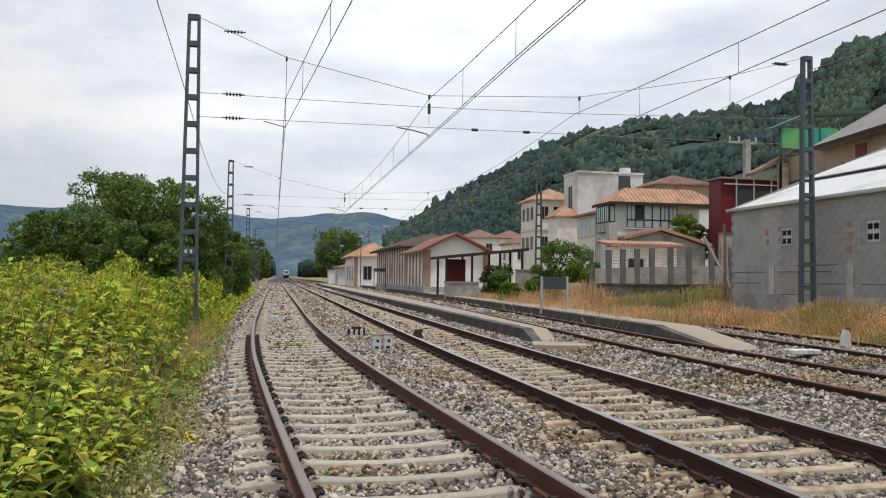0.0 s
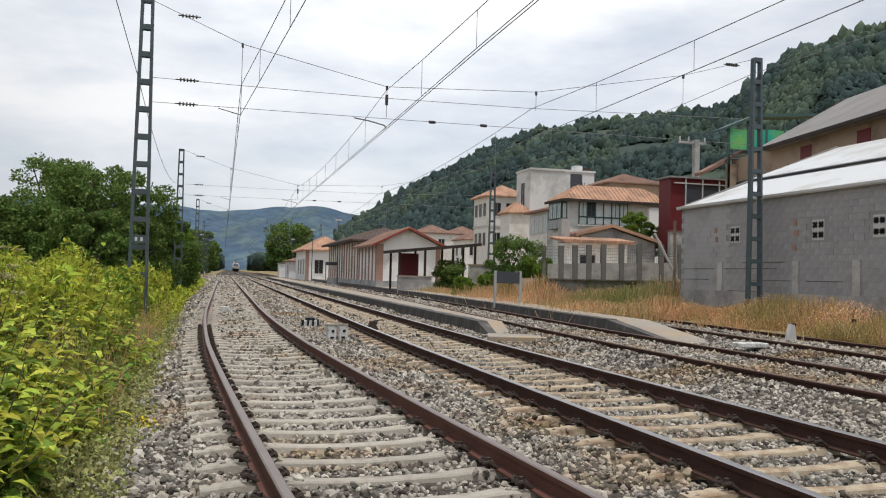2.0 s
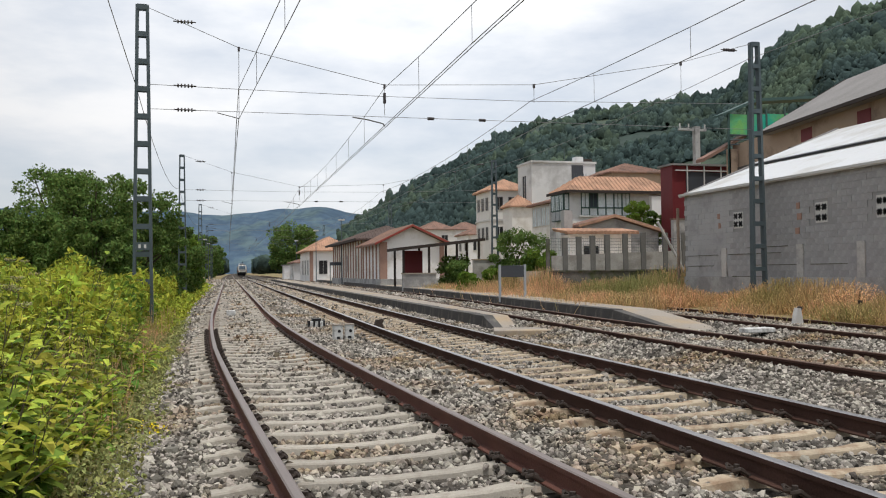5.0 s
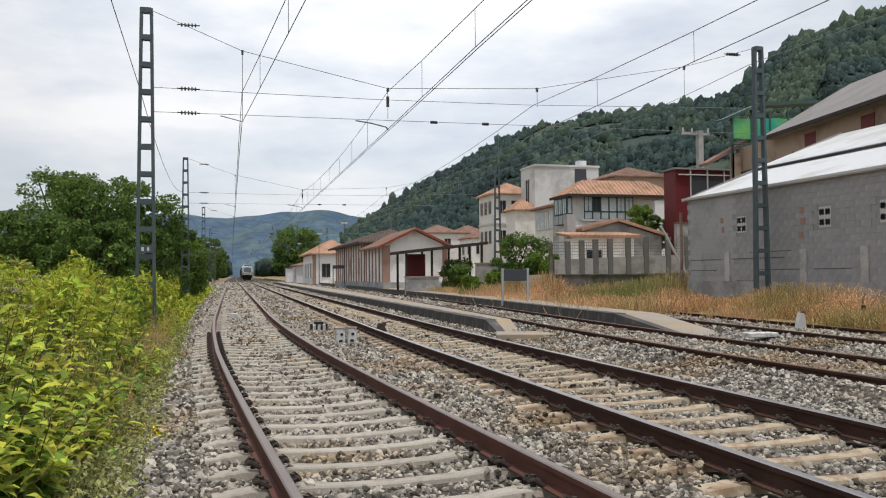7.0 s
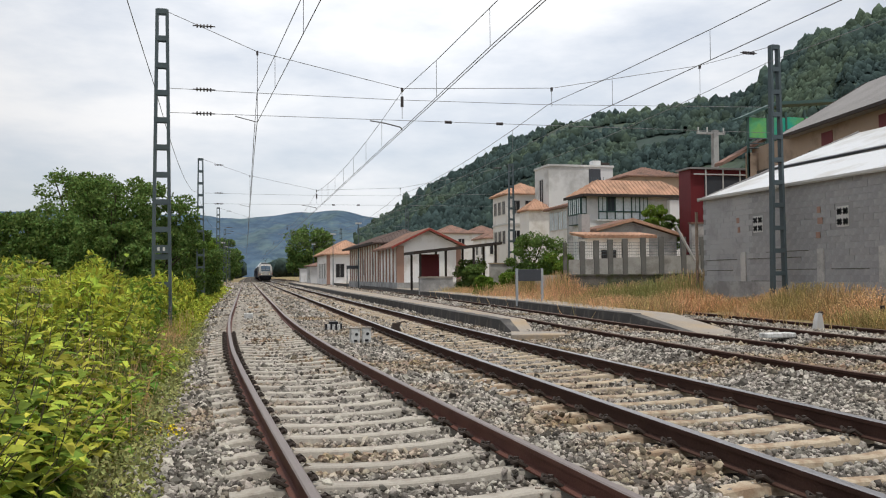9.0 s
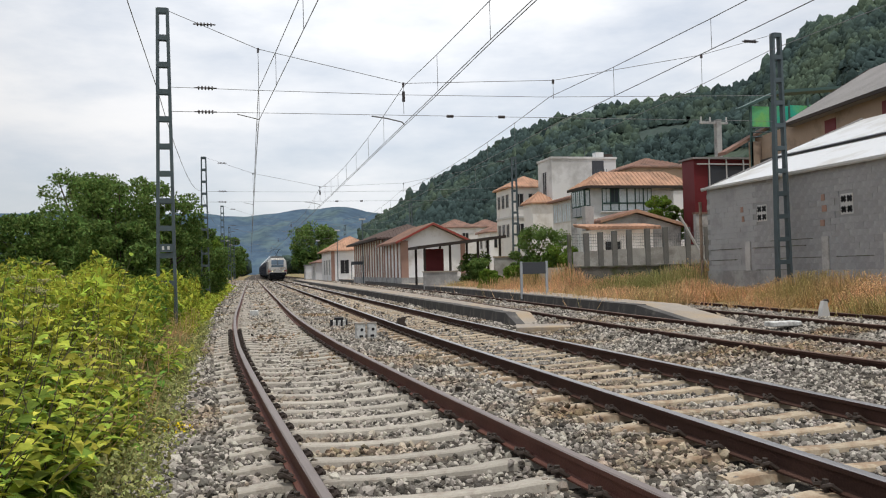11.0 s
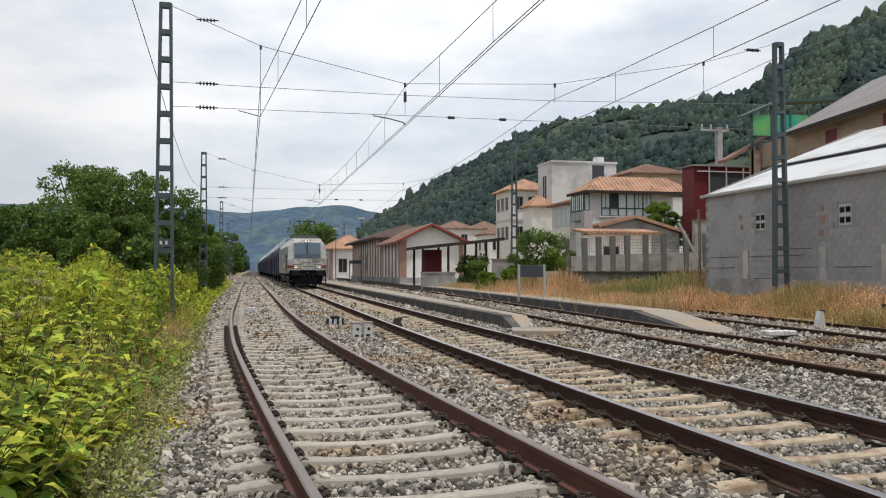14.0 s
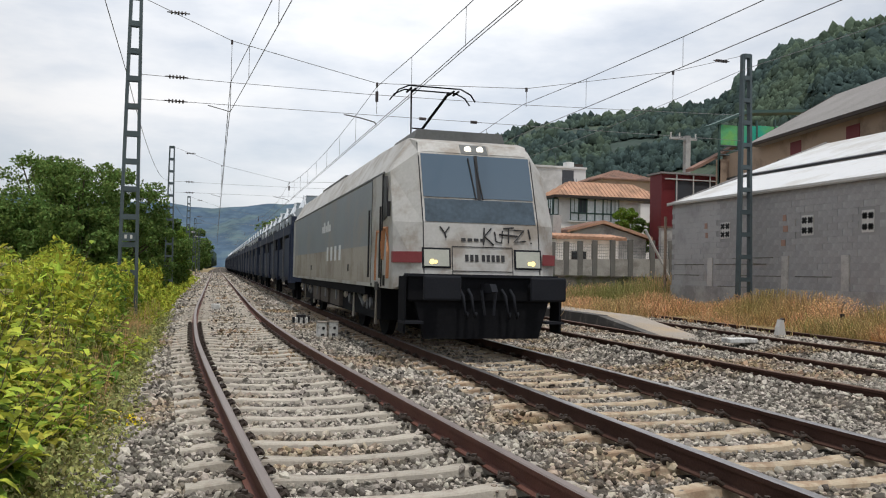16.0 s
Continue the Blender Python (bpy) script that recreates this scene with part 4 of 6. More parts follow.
def leafy_shoots(rng, base, height, lean, per, size):
    """Upright shoots with arching leaves set round the stem: leaf corners, triangles, heights, stem pieces."""
    n = len(base)
    u = np.tile(np.linspace(0.22, 1.0, per), n)
    k = np.repeat(np.arange(n), per)
    stem = base[k] + np.stack([lean[k, 0] * u ** 1.6, lean[k, 1] * u ** 1.6, height[k] * u], 1)
    a = 2.4 * np.tile(np.arange(per), n) + rng.uniform(0, 6.28, n)[k] + rng.normal(0, 0.35, n * per)
    out = np.stack([np.cos(a), np.sin(a), np.zeros(n * per)], 1)
    rise = 0.5 * u - 0.25 + rng.normal(0, 0.2, n * per)
    d = out + np.stack([0 * rise, 0 * rise, rise], 1)
    d /= np.linalg.norm(d, axis=1)[:, None]
    side = np.cross(d, np.array([0, 0, 1.0]) + 0.25 * rng.normal(size=(n * per, 3)))
    side /= np.linalg.norm(side, axis=1)[:, None]
    up = np.cross(side, d)
    L = (size * rng.uniform(0.55, 1.25, n * per) * (1.15 - 0.55 * u ** 3))[:, None]
    W = L * 0.255
    drop = rng.uniform(0.1, 0.5, n * per)[:, None] * L
    down = np.array([0, 0, -1.0])
    b = stem + d * L * 0.12
    m1, m2, tip = b + d * L * 0.30, b + d * L * 0.66 + down * drop * 0.35, b + d * L * 0.95 + down * drop
    v = np.stack([b, m1 + side * W + up * W * 0.35, m1 - side * W + up * W * 0.35, m1, m2 + side * W * 0.8 + up * W * 0.25, m2 - side * W * 0.8 + up * W * 0.25, m2, tip], 1)
    t = np.array([(0, 3, 1), (0, 2, 3), (1, 3, 6), (1, 6, 4), (3, 2, 5), (3, 5, 6), (4, 6, 7), (6, 5, 7)])
    tri = (t[None] + (np.arange(n * per) * 8)[:, None, None]).reshape(-1, 3)
    q = [(base + np.stack([lean[:, 0] * w ** 1.6, lean[:, 1] * w ** 1.6, height * w], 1)) for w in (0, 0.35, 0.7, 1.0)]
    segs = np.concatenate([np.stack([q[i], q[i + 1]], 1) for i in range(3)])
    return v.reshape(-1, 3), tri, u, segs


def bank_growth():
    rng = np.random.default_rng(5)
    # tall broad-leaved weeds close by, shoot by shoot
    n = 2300
    y = 2.6 + 12.5 * rng.random(n) ** 1.25
    x = -1.10 - 0.13 * np.clip(7.0 - y, 0, 9) - 0.006 * y - 4.4 * rng.random(n) ** 1.2 * (0.4 + y / 13)
    back = rng.random(n) < 0.10
    y = np.where(back, rng.uniform(-7, 2.5, n), y)
    x = np.where(back, -2.0 - 4 * rng.random(n), x)
    gap = np.array([noise.noise(Vector((a * 1.1, b * 0.8, 21))) for a, b in zip(x, y)])
    keep = ((x > -0.44 * y - 1.8) | back) & ((y > 3.4) | (x < -1.6)) & (gap > -0.22)
    x, y = x[keep], y[keep]
    h = np.array([bank_height(a, b) for a, b in zip(x, y)]) * rng.uniform(0.55, 1.28, len(x))
    base = np.stack([x, y, np.full(len(x), -0.42)], 1)
    lean = rng.normal(0, 0.22, (len(x), 2)) + np.array([0.10, -0.03])
    v, t, u, segs = leafy_shoots(rng, base, np.maximum(h, 0.15), lean, 17, 0.20)
    k = np.repeat(np.arange(len(x)), 17)
    # clumps vary in tone; lower leaves go dark to paint the inner shade
    shady = (0.9 * np.array([noise.noise(Vector((a * 1.3, b * 1.1, 6))) for a, b in zip(x, y)])[k] + rng.normal(0, 0.2, len(k)) + 0.8 * (0.55 - u)) > -0.04
    tagged(link("lineside_weeds", np_mesh("lineside_weeds", v, t, [LEAF, LEAF_DARK], np.repeat(shady.astype(int), 8))), "yellow-green broad-leaved weeds on the bank, darkened low for shade", "weeds", kind="stuff")
    v, q = twigs(rng, segs, 0.006)
    tagged(link("weed_stems", np_mesh("weed_stems", v, q, STEM)), "thin brown stems of the lineside weeds", "weeds", kind="stuff")
    # the thicket further on
    n = 52000
    y = 12 + 36 * rng.random(n) ** 1.2
    x = -1.45 - 0.014 * y - 10 * rng.random(n) ** 1.3
    h = np.array([bank_height(a, b) for a, b in zip(x, y)]) * (1 + 0.006 * (y - 12))
    z = -0.38 + h * 1.12 * (1 - rng.random(n) ** 2.0 * 0.85)
    v, t = leaf_cards(rng, np.stack([x, y, z], 1), 0.10 + 0.05 * rng.random(n) + 0.003 * y, 0.5, 0.42, 0.3)
    # patchy tone, with shade painted by darker leaves towards the foot
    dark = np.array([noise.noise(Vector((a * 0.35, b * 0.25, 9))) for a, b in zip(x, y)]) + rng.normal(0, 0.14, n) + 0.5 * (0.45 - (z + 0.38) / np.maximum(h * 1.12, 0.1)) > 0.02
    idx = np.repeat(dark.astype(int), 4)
    tagged(link("thicket", np_mesh("thicket", v, t, [LEAF, LEAF_DARK], idx)), "rank green thicket of bramble and weeds, darkened low for shade", "bush", kind="stuff")
    # wispy half-dry weeds between the thicket and the stones
    n = 5200
    y = 7.5 + 16 * rng.random(n) ** 1.1
    x = -0.72 - 0.024 * y - 0.95 * rng.random(n) ** 1.2
    tuft = np.array([noise.noise(Vector((a * 1.4, b * 0.9, 13))) for a, b in zip(x, y)])
    keep = tuft > -0.12
    x, y, tuft = x[keep], y[keep], tuft[keep]
    n = len(x)
    a = np.stack([x, y, np.full(n, -0.42)], 1)
    hh = rng.uniform(0.25, 0.75, n) * (0.8 + tuft) * np.clip((-0.62 - 0.02 * y - x) / 0.6, 0.25, 1.25)
    b = a + np.stack([rng.normal(0, 0.13, n), rng.normal(0, 0.13, n), hh], 1)
    v, q = twigs(rng, np.stack([a, b], 1), 0.0016 + 0.00014 * y)
    dry = (np.array([noise.noise(Vector((c * 0.9, e * 0.35, 17))) for c, e in zip(x, y)]) + rng.normal(0, 0.15, n)) > 0.0
    tagged(link("wispy_weeds", np_mesh("wispy_weeds", v, q, [GRASS, STRAW], np.repeat(dry.astype(int), 3))), "wispy half-dry weeds standing along the bank foot", "weeds", kind="stuff")
    k = rng.choice(n, 9000)
    p = a[k] + (b[k] - a[k]) * rng.uniform(0.35, 1.02, (9000, 1)) + rng.normal(0, 0.02, (9000, 3))
    v, q = leaf_cards(rng, p, np.full(9000, 0.042), 0.3, 0.4, 0.2, True)
    tagged(link("wispy_leaves", np_mesh("wispy_leaves", v, q, [LEAF_LOW, STRAW], np.repeat(dry[k].astype(int), 2))), "small grey-green and tan leaves of the wispy weeds", "weeds", kind="stuff")
    # creeping growth down to the stones
    n = 64000
    y = 3.0 + 27 * rng.random(n) ** 1.5
    x = -0.38 - 0.017 * y - 1.7 * rng.random(n) ** 0.8 - 0.2 * np.array([noise.noise(Vector((b * 0.8, 0, 2))) for b in y])
    keep = x > -0.5 * y - 1.2
    x, y = x[keep], y[keep]
    n = len(x)
    fringe = np.clip((-0.35 - 0.02 * y - x) / 0.5, 0.1, 1)
    z = np.maximum(-0.42, np.array([bed_height(a, b) for a, b in zip(x, y)])) + rng.random(n) ** 1.4 * 0.26 * fringe
    v, t = leaf_cards(rng, np.stack([x, y, z], 1), 0.030 + 0.02 * rng.random(n) + 0.0015 * y, 0.6, 0.6, 0.2, True)
    tagged(link("groundcover", np_mesh("groundcover", v, t, LEAF_LOW)), "low creeping small-leaved plants spreading over stones", "groundcover", kind="stuff")
    # bright low herbs along the far edge of the ballast
    n = 26000
    y = 22 + 75 * rng.random(n) ** 1.5
    x = np.array([x1(b) for b in y]) - 1.55 - 2.6 * rng.random(n) ** 1.2 - 0.3 * np.array([noise.noise(Vector((b * 0.5, 1, 2))) for b in y])
    z = -0.42 + np.array([grade(b) for b in y]) + rng.random(n) * (0.15 + 0.45 * np.clip((np.array([x1(b) for b in y]) - 1.7 - x) / 1.2, 0, 1))
    v, t = leaf_cards(rng, np.stack([x, y, z], 1), 0.09 + 0.0025 * y, 0.6, 0.6, 0.2, True)
    tagged(link("verge_herbs", np_mesh("verge_herbs", v, t, LEAF)), "bright yellow-green low herbs along the ballast edge", "groundcover", kind="stuff")
    # dry stalks standing among it
    n = 800
    y = 8 + 22 * rng.random(n) ** 1.1
    x = -0.75 - 0.02 * y - 1.1 * rng.random(n)
    a = np.stack([x, y, np.full(n, -0.42)], 1)
    b = a + np.stack([rng.normal(0, 0.1, n), rng.normal(0, 0.1, n), 0.2 + 0.5 * rng.random(n)], 1)
    v, q = twigs(rng, np.stack([a, b], 1), 0.0022 + 0.00015 * y)
    tagged(link("dry_stalks", np_mesh("dry_stalks", v, q, STRAW)), "thin straw-coloured dry stalks at the edge of ballast", "grass", kind="stuff")
    # flower heads
    n = 54
    for i in range(n):
        yy = 4.2 + 16 * rng.random() ** 1.1
        xx = -1.9 - 0.02 * yy - rng.random() * (0.8 + yy * 0.16)
        top = -0.35 + bank_height(xx, yy) * 1.05 + 0.10 + rng.random() * 0.38
        t = thing("umbel", "dry tan flower head on a tall stalk", "flower", pose(xx, yy, -0.4), group="flower heads")
        hh = top + 0.4
        lean = rng.normal(0, 0.08, 2)
        segs = [((0, 0, 0), (lean[0], lean[1], hh))]
        p = []
        for k in range(9):
            aa, rr = k * 0.7, 0.05 + 0.05 * rng.random()
            tip = (lean[0] + math.cos(aa) * rr, lean[1] + math.sin(aa) * rr, hh + 0.07)
            segs.append(((lean[0], lean[1], hh), tip))
            p += [np.array(tip) + rng.normal(0, 0.012, 3) for _ in range(5)]
        v, q = twigs(rng, np.array(segs), 0.004)
        link("stalk", np_mesh("stalk", v, q, STEM), t)
        v, q = lumps(rng, np.array(p), np.full(len(p), 0.009), OCT, OCTT)
        tagged(link("flower_head", np_mesh("flower_head", v, q, FLOWER), t), kind="stuff")
    p = np.array([(-0.62, 8.4, -0.2)]) + rng.normal(0, 1, (70, 3)) * np.array([0.09, 0.09, 0.03])
    v, q = leaf_cards(rng, p, np.full(70, 0.03), 0.7, 0.7)
    tagged(link("yellow_flowers", np_mesh("yellow_flowers", v, q, YELLOW)), "small patch of bright yellow flowers by the ballast", "flower", kind="stuff")


bank_growth()


def yard_grass():
    rng = np.random.default_rng(6)
    vs, qs, off = [], [], 0
    n = 88000
    y = 9 + 44 * rng.random(n) ** 0.9
    x = np.where(rng.random(n) < 0.82, 13.6 + 0.03 * y + (2.6 + 0.02 * y + np.where(y > 29.6, 3.5, 0.0)) * rng.random(n), x4(0) + 0.05 * y + rng.normal(0, 0.7, n))
    tuft = np.array([noise.noise(Vector((a * 0.5, b * 0.35, 7))) for a, b in zip(x, y)])
    keep = (tuft > -0.25) & ((y > 24) | (x > 0.05 * y + 12.9)) & (x < np.where(y < 29.6, 17.7, 40)) & ((y < 37.4) | (x < 15.3))
    x, y, tuft = x[keep], y[keep], tuft[keep]
    n = len(x)
    a = np.stack([x, y, -0.2 + np.clip((x - 12.6) / 2, 0, 1) * 0.1], 1)
    hh = (0.35 + 0.5 * rng.random(n)) * (0.75 + 0.9 * np.clip(tuft, -0.2, 0.6)) * np.where((y > 29) & (x > 14.4), 1.45, 1.0)
    b = a + np.stack([rng.normal(0, 0.2, n), rng.normal(0, 0.2, n), hh], 1)
    v, q = twigs(rng, np.stack([a, b], 1), 0.0036 + 0.00018 * y)
    green = (np.array([noise.noise(Vector((c * 0.22, d * 0.14, 3))) for c, d in zip(x, y)]) + rng.normal(0, 0.12, n) + np.where((y > 28) & (y < 37) & (x > 14.6), 0.25, -0.05)) > 0.27
    tagged(link("dry_grass", np_mesh("dry_grass", v, q, [STRAW, GRASS], np.repeat(green.astype(int), 3))), "tall orange-brown dry grass with green patches", "grass", kind="stuff")
    # seed heads and leafy bits in it
    k = rng.choice(n, 30000)
    v, q = leaf_cards(rng, b[k] - np.array([0, 0, 0.08]) * rng.random((30000, 1)), np.full(30000, 0.06), 0.2, 0.35, 0.2, True)
    tagged(link("grass_heads", np_mesh("grass_heads", v, q, [STRAW, GRASS], np.repeat(green[k].astype(int), 2))), "feathery seed heads of the dry grass", "grass", kind="stuff")

    # dry bushes against the shed
    for cx, cy, rx, ry, rz in ((16.3, 18.4, 0.8, 1.3, 0.75), (16.9, 16.0, 0.6, 0.9, 0.55)):
        m = 5200
        d = rng.normal(size=(m, 3))
        d /= np.linalg.norm(d, axis=1)[:, None]
        p = np.array([cx, cy, 0.1]) + d * (rng.uniform(0.3, 1.1, m) ** 0.6)[:, None] * np.array([rx, ry, rz])
        v, q = leaf_cards(rng, p, np.full(m, 0.055), 0.2, 0.4, 0.2, True)
        bush = thing("dry_bush", "round orange-brown dried weed bush by the shed", "bush", group="dry bushes")
        tagged(link("foliage", np_mesh("foliage", v, q, STRAW), bush), kind="stuff")
        stems = np.stack([np.tile(np.array([cx, cy, -0.25]), (120, 1)), p[:120]], 1)
        v, q = twigs(rng, stems, 0.007)
        link("stems", np_mesh("stems", v, q, STEM), bush)


yard_grass()

# ---- workshop with block wall ----
def workshop():
    t = thing("workshop", "long grey concrete-block shed with white sheet roof", "shed")
    X, ya, yb, zt = 17.9, 7.0, 29.25, 4.18
    part("wall", box(X + 0.008, ya, -0.3, 25.5, yb - 0.012, zt - 0.02), MORTAR, t)
    part("plinth", box(X - 0.05, ya, -0.4, X + 0.02, yb + 0.03, 0.97), PLINTH, t, "stained cement plinth")
    bm = box(X - 0.008, 0, 0, X + 0.06, 0.394, 0.1935)
    me = bpy.data.meshes.new("concrete_block")
    bm.to_mesh(me)
    bm.free()
    me.materials.append(BLOCK)
    rng = np.random.default_rng(4)
    base = np.array([v.co for v in me.vertices])
    tri = [tuple(p.vertices) for p in me.polygons]
    count, vs = 0, []
    holes = [(25.45, 26.0, 2.7, 3.28), (21.25, 21.77, 2.65, 3.28), (18.85, 19.3, 2.65, 3.28)]
    blocks = []
    for r in range(16):
        z = 0.98 + r * 0.2
        y = yb - 0.4 + (0.2 if r % 2 else 0)
        while y > ya:
            if not any(y < b and y + 0.4 > a and z < d and z + 0.2 > c for a, b, c, d in holes) and y + 0.4 < yb + 0.05:
                blocks.append((y, z))
            y -= 0.4
    for y, z in blocks:
        dx = rng.normal(0, 0.0015) + (0.007 if z < 2.0 and round((z - 0.98) / 0.2) % 3 == 0 else 0)
        if 18.3 < y < 26.0 and count < 300:
            link("concrete_block", me, t, at=pose(dx, y, z))
            count += 1
        else:
            vs.append(base + np.array([dx, y, z]))
    v_all = np.concatenate(vs)
    faces4 = [f for f in tri if len(f) == 4]
    q = np.concatenate([np.array(faces4) + i * len(base) for i in range(len(vs))])
    tagged(link("block_coursing", np_mesh("block_coursing", v_all, q, BLOCK), t), kind="stuff")
    for y in (26.6, 22.5, 19.9, 17.0):
        part("pilaster", box(X - 0.045, y - 0.15, 0.9, X + 0.05, y + 0.15, 2.02), PILASTER, t, "patched pale cement pilaster")
    # open dark joints between the lower courses
    for z in (0.985, 1.375, 1.775, 1.985):
        y = yb - 0.2
        while y > 9:
            run = rng.uniform(0.8, 3.2)
            if not any(a - 0.15 < y and y - run < a + 0.15 for a in (26.6, 22.5, 19.9, 17.0)) and rng.random() < 0.8:
                part("open_joint", box(X - 0.020, y - run, z - 0.011, X + 0.02, y, z + 0.011), OLDWALL, t)
            y -= run + rng.uniform(0.1, 0.7)
    # perforated vent blocks
    for a, b, c, d in holes:
        v = part("vent_block", box(X - 0.01, a, c, X + 0.05, b, d), VENT, t, "white perforated vent block")
        w, h = (b - a) / 2, (d - c) / 2
        for i in range(2):
            for j in range(2):
                bm = bmesh.new()
                cy, cz = a + w * (i + 0.5), c + h * (j + 0.5)
                for ang in (40, -40):
                    box(-0.012, -w * 0.44, -h * 0.15, 0.012, w * 0.44, h * 0.15, bm, pose(X - 0.012, cy, cz, ang, 0, 0))
                part("vent_opening", bm, DARK, v)
    # marks of red paint on the wall
    for y, z, w in ((22.55, 3.25, 0.16), (22.5, 2.9, 0.22), (22.6, 2.45, 0.2), (26.9, 3.2, 0.16), (26.85, 2.85, 0.14)):
        part("paint_mark", box(X - 0.026, y - w / 2, z - 0.1, X - 0.012, y + w / 2, z + 0.1), BRICK, t, "faded red paint mark")
    # roof: lower and upper sheets; a dark strip paints the shadow gap between them
    def slope(x0, x1_, lift):
        z = lambda x: zt + 0.05 + 0.37 * (x - X) + lift
        bm = prism([(x0, z(x0)), (x1_, z(x1_)), (x1_, z(x1_) - 0.06), (x0, z(x0) - 0.06)], 1, ya, yb + 0.15)
        return bm
    part("roof_sheet", slope(X - 0.15, 21.2, 0.0), WHITEROOF, t, "white lower roof sheet")
    part("roof_sheet", slope(21.15, 25.4, 0.12), WHITEROOF, t, "white upper roof sheet")
    part("gap_shade_strip", slope(21.02, 21.22, 0.10), DARK, t, "dark strip painting the shadow gap between roof sheets")
    part("verge_board", prism([(X - 0.1, zt - 0.08), (25.4, zt + 2.75), (25.4, zt + 3.02), (X - 0.1, zt + 0.03)], 1, yb + 0.13, yb + 0.2), GREYROOF, t)
    part("gable_wall", prism([(X, zt - 0.1), (25.5, zt - 0.1), (25.5, zt + 2.7)], 1, yb - 0.15, yb), MORTAR, t)
    part("eave_gutter", box(X - 0.2, ya, zt - 0.03, X - 0.06, yb + 0.1, zt + 0.05), VENT, t)
    # leaning prop against the corner
    p = thing("leaning_pole", "pale wooden pole leaning against the shed corner", "pole")
    part("pole", rod((19.6, 31, 0.0), (17.7, 31.0, 3.25), 0.055, None, 8), VENT, p)
    d = thing("drainpipe", "rusty brown drainpipe at the shed corner", "pipe")
    part("pipe", rod((17.75, 29.5, 0), (17.75, 29.5, 3.7), 0.06, None, 8), BROWNWALL, d)


workshop()


# ---- houses ----
def window(parent, x, y, z, w, h, axis, glass=None, frame_mat=None, bars=1, depth=0.06):
    """A framed window proud of a wall: axis 'y' faces the near side, 'x' faces the tracks."""
    g, fm = glass or GLASS, frame_mat or VENT
    def bx(u0, z0, u1, z1, d0, d1):
        return box(x + u0, y - d1, z + z0, x + u1, y - d0, z + z1) if axis == "y" else box(x - d1, y + u0, z + z0, x - d0, y + u1, z + z1)
    win = part("window", bx(0, 0, w, h, -0.02, 0.015), g, parent, "dark glazed window")
    f = 0.05
    for a in ((-f, -f, 0, h + f), (w, -f, w + f, h + f), (0, -f, w, 0), (0, h, w, h + f)):
        part("window_frame", bx(*a, -0.02, depth), fm, win)
    for i in range(bars):
        u = w * (i + 1) / (bars + 1)
        part("mullion", bx(u - 0.02, 0, u + 0.02, h, -0.02, depth * 0.8), fm, win)
    return win


def hip_roof(parent, x0, y0, x1_, y1, ze, zr, over, material, inset=None):
    """A hipped roof with overhanging eaves and ribs of tiles."""
    x0, y0, x1_, y1 = x0 - over, y0 - over, x1_ + over, y1 + over
    w, d = x1_ - x0, y1 - y0
    k = min(w, d) / 2 if inset is None else inset
    bm = bmesh.new()
    if w >= d:
        top = [(x0 + k, (y0 + y1) / 2, zr), (x1_ - k, (y0 + y1) / 2, zr)]
    else:
        top = [((x0 + x1_) / 2, y0 + k, zr), ((x0 + x1_) / 2, y1 - k, zr)]
    c = [bm.verts.new(p) for p in ((x0, y0, ze), (x1_, y0, ze), (x1_, y1, ze), (x0, y1, ze))]
    b = [bm.verts.new((v.co.x, v.co.y, ze - 0.12)) for v in c]
    r = [bm.verts.new(p) for p in top]
    if w >= d:
        fs = [(c[0], c[1], r[1], r[0]), (c[1], c[2], r[1]), (c[2], c[3], r[0], r[1]), (c[3], c[0], r[0])]
    else:
        fs = [(c[0], c[1], r[0]), (c[1], c[2], r[1], r[0]), (c[2], c[3], r[1]), (c[3], c[0], r[0], r[1])]
    for f in fs:
        bm.faces.new(f)
    for i in range(4):
        bm.faces.new((b[i], b[(i + 1) % 4], c[(i + 1) % 4], c[i]))
    bm.faces.new(b[::-1])
    roof = part("roof", bm, material, parent, "clay tile roof")
    # raised rows of tiles down the slope towards the viewer
    bm = bmesh.new()
    n = max(3, int(w / 0.32))
    for i in range(n + 1):
        x = x0 + w * i / n
        if w >= d:
            u = min(1, (x - x0) / k, (x1_ - x) / k)
            q = (x, (y0 + (y1 - y0) / 2 * u), ze + (zr - ze) * u)
        else:
            u = min((x - x0), (x1_ - x)) / (w / 2)
            q = (x, y0 + k * u, ze + (zr - ze) * u)
        if u > 0.08:
            rod((x, y0, ze + 0.01), (q[0], q[1], q[2] + 0.01), 0.055, bm, 5)
    m = max(3, int(d / 0.32))
    for i in range(m + 1):
        y = y0 + d * i / m
        if w >= d:
            u = min((y - y0), (y1 - y)) / (d / 2)
            q = (x0 + k * u, y, ze + (zr - ze) * u)
        else:
            u = min(1, (y - y0) / k, (y1 - y) / k)
            q = (x0 + w / 2 * u, y, ze + (zr - ze) * u)
        if u > 0.08:
            rod((x0, y, ze + 0.01), (q[0], q[1], q[2] + 0.01), 0.055, bm, 5)
    tagged(part("tile_ribbing", bm, material, roof), kind="stuff")
    return roof


